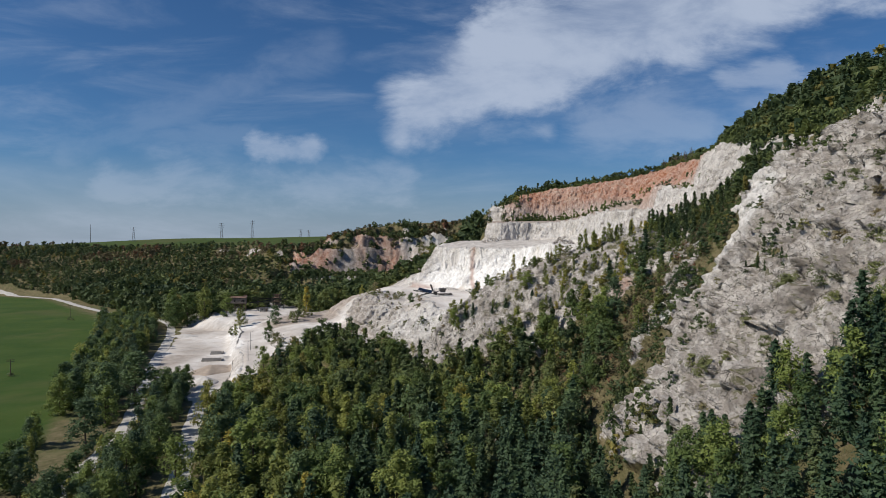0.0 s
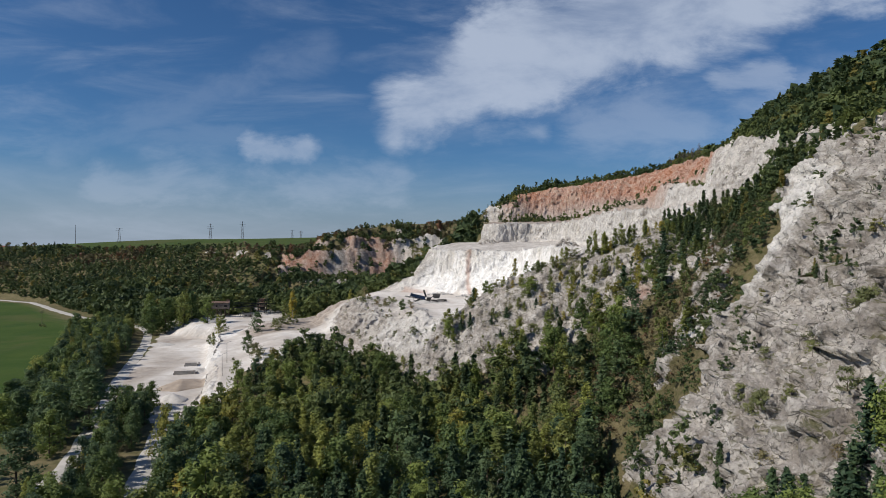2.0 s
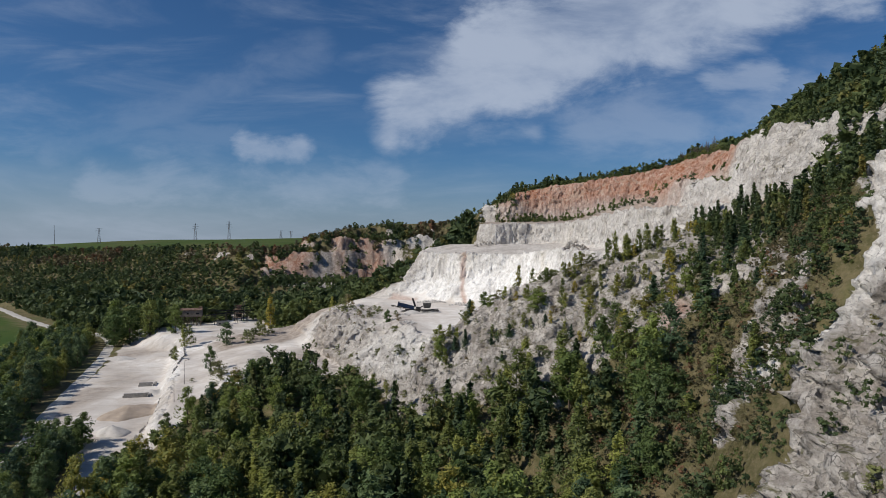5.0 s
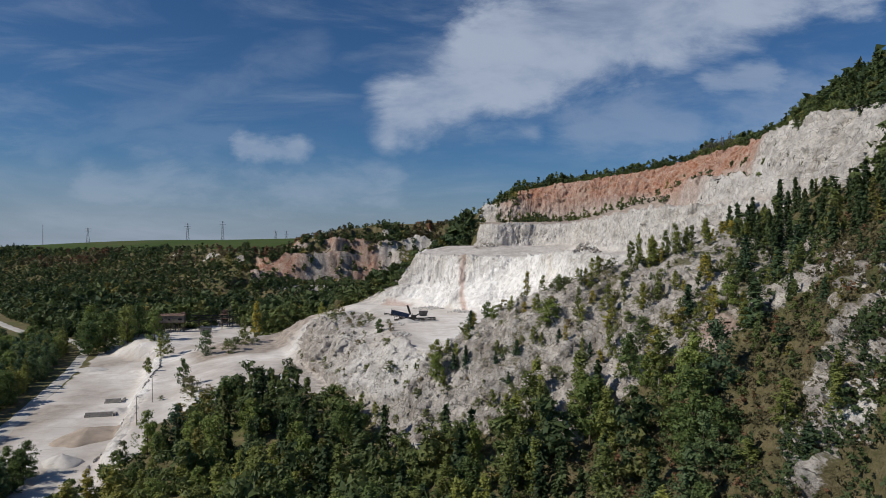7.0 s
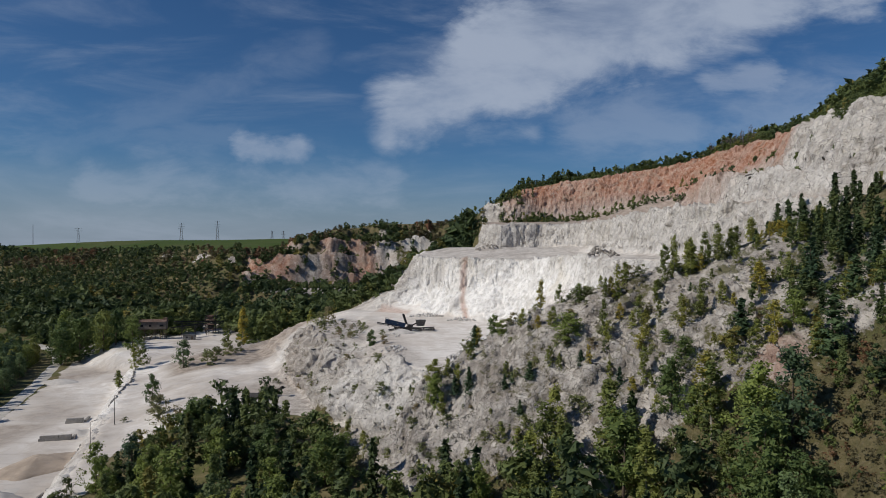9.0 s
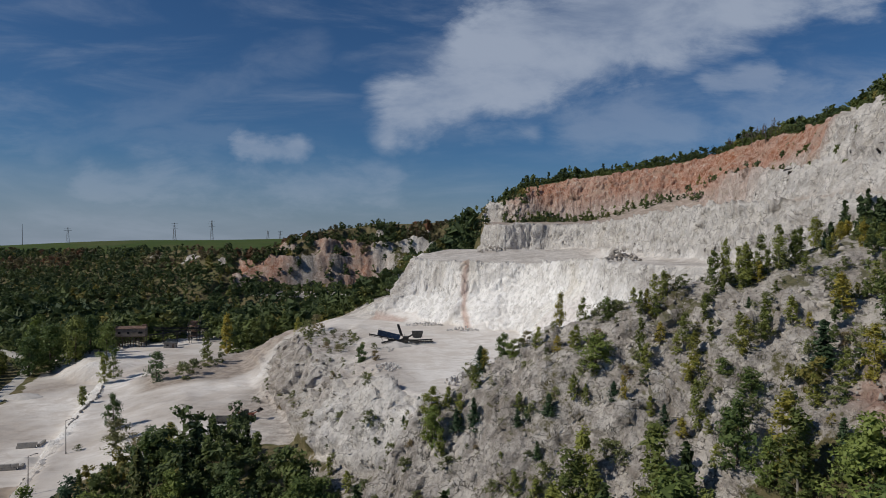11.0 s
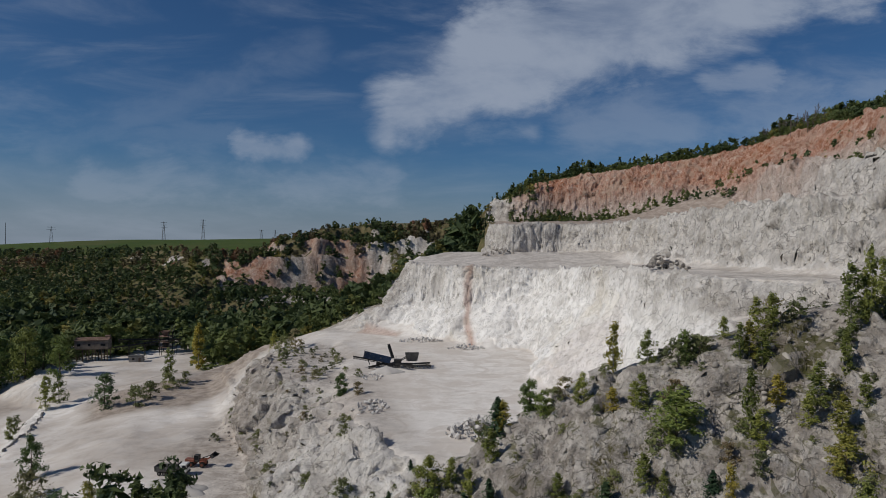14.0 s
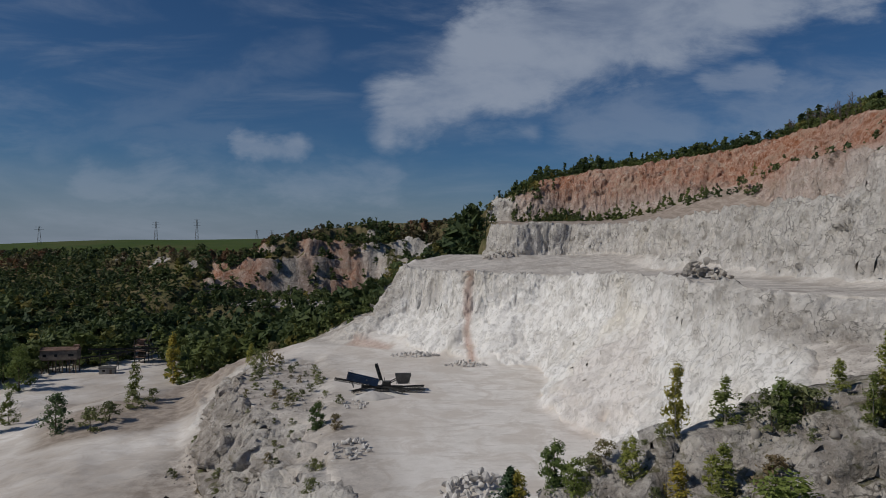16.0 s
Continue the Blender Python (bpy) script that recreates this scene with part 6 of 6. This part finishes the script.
# ---------------------------------------------------------------- the old crushing works behind the yard
def make_works():
    x, y = -160.0, 488.0
    ground = -1.0
    shed = thing("conveyor_house", pose(x, y, ground, 0, 0, 10), "weathered grey board shed on stilts with a rusty roof", "shed")
    bm = bmesh.new()
    for a, b in (((-7.5, -2.6), (7.5, -2.6)), ((-7.5, 2.6), (7.5, 2.6)), ((-7.5, -2.6), (-7.5, 2.6)), ((7.5, -2.6), (7.5, 2.6))):
        mid = ((a[0] + b[0]) / 2, (a[1] + b[1]) / 2, 8.6)
        box(bm, (abs(a[0] - b[0]) or 0.16, abs(a[1] - b[1]) or 0.16, 4.2), mid)
    wall = part("wall", bm, BOARDS, shed)
    for k in range(50):
        part("board", box(bmesh.new(), (0.26, 0.05, 4.1), (-7.35 + k * 0.3, -2.71, 8.6)), BOARDS, wall)
    for px, w in ((5.2, 2.2), (-5.6, 1.4), (-1.0, 1.2)):
        part("window", box(bmesh.new(), (w, 0.06, 1.1), (px, -2.78, 8.4)), DARK_GLASS, wall)
    part("floor", box(bmesh.new(), (15.4, 5.6, 0.3), (0, 0, 6.35)), TIMBER, shed)
    for side in (-1, 1):
        roof = part("roof_slope", box(bmesh.new(), (16.0, 3.4, 0.14), (0, side * 1.55, 11.25), (-side * 20, 0, 0)), ROOFING, shed)
        for k in range(20):
            part("roof_seam", box(bmesh.new(), (0.08, 3.4, 0.10), (-7.8 + k * 0.82, side * 1.58, 11.36), (-side * 20, 0, 0)), ROOFING, roof)
    part("vent_hood", box(bmesh.new(), (2.2, 2.0, 1.5), (6.6, 0.4, 11.9), (0, 0, 0), 0.05), ROOFING, shed)
    for px in (-6.8, -4.0, -1.2, 1.6, 4.4, 7.0):
        for py in (-2.3, 2.3):
            part("stilt", box(bmesh.new(), (0.35, 0.35, 7.2), (px, py, 2.7)), TIMBER, shed)
    for px in (-6.8, -1.2, 4.4):
        part("brace", beam(bmesh.new(), (px, -2.4, 0.4), (px + 2.8, -2.4, 6.0), 0.16, 0.2), TIMBER, shed)

    long = thing("belt_conveyor", pose(-150, 489, -1), "long dark belt conveyor on steel trestles", "conveyor", "conveyors of the crushing works")
    runs = [((2, 0, 10.5), (24, 22, 7.5)), ((0, -2, 6.8), (17, 8, 8.3))]
    for a, b in runs:
        belt = part("belt", trough(bmesh.new(), a, b, 1.3, 0.2, 0.4), BELT, long)
        part("belt_truss", lattice_arm(bmesh.new(), Vector(a) - Vector((0, 0, 0.15)), Vector(b) - Vector((0, 0, 0.15)), 1.3, 1.1, 14), DARK_STEEL, belt)
    for f in (0.15, 0.4, 0.65, 0.9):
        px, py, pz = 2 + 22 * f, 22 * f, 10.5 - 3 * f
        bm = bmesh.new()
        for side in (-1, 1):
            beam(bm, (px - side * 0.9, py + side * 0.9, 0), (px - side * 0.4, py + side * 0.4, pz - 1.2), 0.2, 0.2)
        beam(bm, (px - 0.8, py + 0.8, 2), (px + 0.6, py - 0.6, pz * 0.55), 0.12, 0.12)
        part("trestle", bm, DARK_STEEL, long)

    tower = thing("crusher_tower", pose(-135, 513, height_at(-135, 513)), "rusty dark steel crusher tower with platforms and hopper", "crusher tower")
    bm = bmesh.new()
    for px in (-2.4, 2.4):
        for py in (-2.4, 2.4):
            box(bm, (0.35, 0.35, 11.0), (px, py, 5.5))
    part("frame", bm, DARK_STEEL, tower)
    for z in (2.6, 5.6, 8.4):
        deck = part("platform", box(bmesh.new(), (6.0, 6.0, 0.2), (0, 0, z)), ROOFING, tower)
        bm = bmesh.new()
        for a, b in (((-3, -3), (3, -3)), ((3, -3), (3, 3)), ((-3, 3), (3, 3)), ((-3, -3), (-3, 3))):
            beam(bm, (*a, z + 1.1), (*b, z + 1.1), 0.06, 0.06)
            beam(bm, (*a, z + 0.1), (*a, z + 1.1), 0.06, 0.06)
        part("railing", bm, GREY_STEEL, deck)
    bm = bmesh.new()
    for z in (0.2, 3.0, 6.0):
        for py in (-2.4, 2.4):
            beam(bm, (-2.4, py, z), (2.4, py, z + 2.4), 0.14, 0.14)
    part("brace", bm, DARK_STEEL, tower)
    part("hopper", moved(hopper(bmesh.new(), (1.6, 1.6), (4.0, 4.0), 0, 2.6), pose(0, 0, 8.6)), ROOFING, tower)
    part("crusher_body", box(bmesh.new(), (3.0, 2.6, 2.2), (0, 0, 3.9), (0, 0, 0), 0.15), DARK_STEEL, tower)
    for k in (-0.7, 0.7):
        part("stack", rod(bmesh.new(), (2.2 + k, 1.5, 10.2), (3.6 + k, 1.5, 14.2), 0.22), GREY_STEEL, tower)

    hut = thing("hut", pose(-138, 486, height_at(-138, 486), 0, 0, 15), "small grey concrete hut with a flat roof", "hut")
    part("wall", box(bmesh.new(), (6.4, 4.0, 2.7), (0, 0, 1.3)), CONCRETE, hut)
    part("roof", box(bmesh.new(), (7.0, 4.6, 0.25), (0, 0, 2.78), (0, 3, 0)), GREY_STEEL, hut)
    part("door", box(bmesh.new(), (0.95, 0.06, 2.0), (1.6, -2.03, 1.05)), TIMBER, hut)
    part("window", box(bmesh.new(), (1.1, 0.06, 0.8), (-1.2, -2.03, 1.6)), DARK_GLASS, hut)

    barn = thing("storage_shed", pose(-214, 532, height_at(-214, 532), 0, 0, 20), "low reddish-brown storage shed beside trees", "shed")
    part("wall", box(bmesh.new(), (16, 7, 3.2), (0, 0, 1.5)), BOARDS, barn)
    for side in (-1, 1):
        part("roof_slope", box(bmesh.new(), (17, 4.4, 0.15), (0, side * 1.95, 3.9), (-side * 22, 0, 0)), BRICKS, barn)
    for px in (-5, 0, 5):
        part("door", box(bmesh.new(), (3.0, 0.08, 2.6), (px, -3.54, 1.3)), TIMBER, barn)


def make_poles():
    """Lamp posts beside the yard's upper track."""
    for x, y, lean in ((-95.0, 311.0, 1.0), (-87.6, 283.0, -1.5)):
        post = thing("lamp_post", pose(x, y, height_at(x, y) - 0.1, lean, 0, 25), "slim grey lamp post with one arm beside the track", "lamp post", "posts along the yard track")
        part("post", rod(bmesh.new(), (0, 0, 0), (0, 0, 9.2), 0.12, 0.07), GREY_STEEL, post)
        part("arm", rod(bmesh.new(), (0, 0, 9.1), (1.3, 0, 9.5), 0.06), GREY_STEEL, post)
        part("lamp_head", box(bmesh.new(), (0.7, 0.26, 0.14), (1.6, 0, 9.52), (0, 0, 0), 0.04), GREY_STEEL, post)
        part("base", box(bmesh.new(), (0.4, 0.4, 0.5), (0, 0, 0.2), (0, 0, 0), 0.04), CONCRETE, post)


def make_field_poles():
    """Power poles on the green field, each in a tuft of bushes."""
    for x, y, high in ((-193, 281, 7.5), (-290, 490, 12.0)):
        pole = thing("power_pole", pose(x, y, height_at(x, y) - 0.1, 0, 0, 20), "dark power pole with crossarms on the green field", "power pole", "poles on the field")
        part("post", rod(bmesh.new(), (0, 0, 0), (0, 0, high), 0.22, 0.14), TIMBER, pole)
        for k in range(2):
            arm = part("cross_arm", beam(bmesh.new(), (-1.5, 0, high * (0.96 - 0.1 * k)), (1.5, 0, high * (0.96 - 0.1 * k)), 0.16, 0.18), TIMBER, pole)
            for px in (-1.35, -0.6, 0.6, 1.35):
                part("insulator", rod(bmesh.new(), (px, 0, high * (0.96 - 0.1 * k) + 0.08), (px, 0, high * (0.96 - 0.1 * k) + 0.4), 0.09, 0.05, 6), DARK_GLASS, arm)


def make_bunkers():
    for x, y, turn, n in ((-115.5, 316, 12, 5), (-120.5, 336, 12, 3)):
        wall = thing("block_wall", pose(x, y, height_at(x, y) - 0.1, 0, 0, turn), "low storage wall of stacked grey concrete blocks", "block wall", "block walls of the gravel bays")
        for k in range(n):
            for row in range(2):
                part("block", box(bmesh.new(), (1.78, 0.8, 0.9), (k * 1.82 - n * 0.9 + 0.4 * row, 0, 0.45 + row * 0.92), (0, 0, 0.8 * ((k * 7 + row) % 3 - 1)), 0.04), CONCRETE, wall)
        for k in range(3):
            part("block", box(bmesh.new(), (0.8, 1.78, 0.9), (n * 0.9 - 0.3, 1.2 + k * 1.82, 0.45), (0, 0, 0), 0.04), CONCRETE, wall)
    kerb = thing("track_kerb", pose(0, 0, 0), "broken row of concrete kerb blocks and rubble beside the track", "kerb")
    line = [(-90, 262), (-93.5, 284), (-100.5, 306), (-104.5, 321), (-111.5, 346), (-118, 374), (-126, 394)]
    r = np.random.default_rng(8)
    for (ax, ay), (bx, by) in zip(line[:-1], line[1:]):
        long = math.hypot(bx - ax, by - ay)
        for k in range(int(long / 1.5)):
            if r.uniform() < 0.25:
                continue
            s = k * 1.5 / long
            px, py = ax + (bx - ax) * s - 1.5 + r.uniform(-0.3, 0.3), ay + (by - ay) * s
            bm = box(bmesh.new(), (0.5, 1.35, r.uniform(0.5, 1.0)), (px, py, height_at(px, py) + 0.2), (r.uniform(-6, 6), r.uniform(-6, 6), 18 + r.uniform(-12, 12)), 0.06)
            part("kerb_block", bm, CONCRETE, kerb)


def heap(name, x, y, wide, deep, high, material, label, seed):
    """A tipped heap: a cone with slumped flanks and a broken top."""
    count, rings = 40, 12
    verts, faces = [], []
    for j in range(rings + 1):
        f = j / rings
        for k in range(count):
            a = 6.28318 * k / count
            wob = 1 + 0.16 * math.sin(2 * a + seed) + 0.08 * math.sin(5 * a + 2 * seed)
            px, py = math.cos(a) * wide / 2 * f * wob, math.sin(a) * deep / 2 * f * wob
            n = float(fbm(np.array([x + px]), np.array([y + py]), 3.0, 300 + seed, 3)[0])
            z = high * (1 - f) ** 0.85 * (1 + 0.22 * n) if f < 1 else -0.3
            verts.append((x + px, y + py, height_at(x + px, y + py) + z))
    for j in range(rings):
        for k in range(count):
            a, b = j * count + k, j * count + (k + 1) % count
            faces.append((a, a + count, b + count, b))
    ob = link_mesh(name, verts, faces, material, shade=True)
    return tagged(ob, label, "heap", "heaps on the quarry yard")


def stone_meshes(material, seeds):
    out = []
    for s in seeds:
        r = np.random.default_rng(s)
        bm = bmesh.new()
        flat = r.uniform(0.55, 1.0, 3)
        for _ in range(13):
            v = Vector(r.normal(size=3).tolist()).normalized() * float(r.uniform(0.42, 0.6))
            bm.verts.new((v.x * flat[0], v.y * flat[1], v.z * flat[2]))
        hull = bmesh.ops.convex_hull(bm, input=list(bm.verts))
        spare = [g for g in hull["geom_interior"] if isinstance(g, bmesh.types.BMVert)]
        if spare:
            bmesh.ops.delete(bm, geom=spare, context="VERTS")
        me = bpy.data.meshes.new("boulder")
        bm.to_mesh(me)
        bm.free()
        me.materials.append(material)
        out.append(me)
    return out


STONES = stone_meshes(ROCK_WHITE, range(50, 58))
GREY_STONES = stone_meshes(ROCK_GREY, range(60, 68))


def rubble(x, y, wide, deep, high, count, big, label, meshes, seed):
    """A pile of broken boulders, each a stone of its own."""
    r = np.random.default_rng(seed)
    pile = thing("rubble_pile", pose(x, y, height_at(x, y)), label, "rubble pile", "piles of blasted stone")
    for k in range(count):
        a, f = r.uniform(0, 6.283), math.sqrt(r.uniform())
        px, py = math.cos(a) * wide / 2 * f, math.sin(a) * deep / 2 * f
        size = big * r.uniform(0.45, 1.15)
        ob = new("boulder", meshes[int(r.integers(0, len(meshes)))])
        ob.parent = pile
        z = height_at(x + px, y + py) - height_at(x, y) + high * (1 - f) * r.uniform(0.5, 1.0) + size * 0.15
        ob.matrix_basis = pose(px, py, z, *r.uniform(0, 360, 3)) @ Matrix.Diagonal((size, size, size, 1))


def loose_stones():
    """Scattered stones on the slopes and at the foot of the faces, in one mesh."""
    r = np.random.default_rng(21)
    shapes = [(np.array([v.co for v in me.vertices]), np.array([list(p.vertices) for p in me.polygons])) for me in GREY_STONES]
    areas = [(SCREE, 1.15, 0.2, 1.5), (LIP_SHRUBS, 1.5, 0.25, 1.3), (BUTTRESS, 3.2, 0.3, 1.0)]
    verts, faces, at = [], [], 0
    for ring, gap, lo, hi in areas:
        for x, y in scatter(ring, gap, r):
            base, tris = shapes[int(r.integers(0, len(shapes)))]
            size = lo + (hi - lo) * r.uniform() ** 4
            m = np.array(Euler(r.uniform(0, 6.28, 3).tolist()).to_matrix())
            verts.append(base @ m.T * size * r.uniform(0.7, 1.3, 3) + np.array([x, y, height_at(x, y) + 0.05 * size]))
            faces.append(tris + at)
            at += len(base)
    ob = link_mesh("loose_stones", np.concatenate(verts), np.concatenate(faces), ROCK_GREY, uniform=3)
    tagged(ob, "loose grey limestone blocks strewn over the rocky slopes", "stones", kind="stuff")


def make_pylons():
    """Lattice pylons on the fields along the skyline."""
    for x, y, high, arms in ((-418, 1190, 30, 3), (-384, 1270, 36, 3), (-530, 1080, 26, 2), (-300, 1330, 18, 1), (-345, 1620, 26, 3)):
        z = height_at(x, y)
        top = thing("pylon", pose(x, y, z - 0.5, 0, 0, 30), "grey lattice power pylon on a green field", "pylon", "pylons of the power line")
        bm = bmesh.new()
        for sx in (-1, 1):
            for sy in (-1, 1):
                beam(bm, (sx * 2.6, sy * 2.6, 0), (sx * 0.35, sy * 0.35, high), 0.24, 0.24)
        for k in range(7):
            f, g = k / 7, (k + 1) / 7
            a, b = 2.6 - 2.25 * f, 2.6 - 2.25 * g
            for sy in (-1, 1):
                beam(bm, (-a, sy * a, high * f), (b, sy * b, high * g), 0.11, 0.11)
                beam(bm, (a, sy * a, high * f), (-b, sy * b, high * g), 0.11, 0.11)
        part("lattice", bm, GREY_STEEL, top)
        for k in range(arms):
            h = high * (0.95 - 0.13 * k)
            part("cross_arm", beam(bmesh.new(), (-5.5 + 0.8 * (k == 0), 0, h), (5.5 - 0.8 * (k == 0), 0, h), 0.25, 0.3), GREY_STEEL, top)
    x, y = -660, 1180
    mast = thing("mast", pose(x, y, height_at(x, y)), "tall thin mast on the far hill", "mast")
    part("tube", rod(bmesh.new(), (0, 0, 0), (0, 0, 34), 0.5, 0.3), GREY_STEEL, mast)


def make_village():
    r = np.random.default_rng(31)
    for k in range(26):
        x, y = r.uniform(-1500, -980), r.uniform(1500, 1900)
        w, d, h = r.uniform(9, 15), r.uniform(8, 11), r.uniform(4, 7)
        house = thing("house", pose(x, y, height_at(x, y) - 0.3, 0, 0, r.uniform(0, 90)), "small far house with pale walls and a tiled roof", "house", "houses of the distant village")
        part("wall", box(bmesh.new(), (w, d, h), (0, 0, h / 2)), PLASTER, house)
        for side in (-1, 1):
            part("roof", box(bmesh.new(), (w + 0.8, d * 0.62, 0.3), (0, side * d * 0.26, h + d * 0.16), (-side * 35, 0, 0)), BRICKS, house)


make_screener()
make_loader()
make_truck()
make_works()
make_poles()
make_field_poles()
make_bunkers()
heap("mound", -107, 292, 16, 26, 2.6, SAND, "long brown gravel heap in the storage bay", 1)
heap("mound", -113, 322, 10, 8, 2.0, PALE_GRIT, "grey chippings heaped behind a block wall", 2)
heap("mound", -101, 267, 12, 10, 2.8, PALE_GRIT, "pale grey grit heap on the yard", 3)
heap("mound", -165, 402, 20, 10, 1.6, PALE_GRIT, "low pale heap on the white yard", 4)
heap("mound", -53, 311, 24, 8, 3.0, PALE_GRIT, "long pale spoil heap in front of the truck", 5)
heap("mound", -232, 598, 22, 16, 7.0, PALE_GRIT, "white stone heap among the trees", 6)
heap("mound", -7, 346, 9, 6, 1.8, PALE_GRIT, "white stone heap under the screening plant", 7)
rubble(13.5, 290, 12, 9, 3.2, 95, 1.7, "pile of pale boulders at the edge of the bench", STONES, 1)
rubble(2, 402, 16, 5, 1.8, 60, 1.4, "row of pale boulders along the foot of the face", STONES, 2)
rubble(17, 386, 13, 5, 1.8, 50, 1.3, "pale blasted stone at the foot of the white face", STONES, 3)
rubble(63, 330, 12, 9, 4.5, 60, 2.0, "dark grey boulders heaped on the middle bench", GREY_STONES, 4)
rubble(34, 446, 14, 8, 4.0, 45, 1.8, "grey rubble below the upper face", GREY_STONES, 5)
rubble(-8, 308, 8, 12, 1.2, 40, 1.3, "pale boulders along the bench lip", STONES, 6)
rubble(-10, 340, 5, 10, 0.8, 26, 0.9, "pale stones beside the screening plant", STONES, 7)
loose_stones()
make_pylons()
make_village()
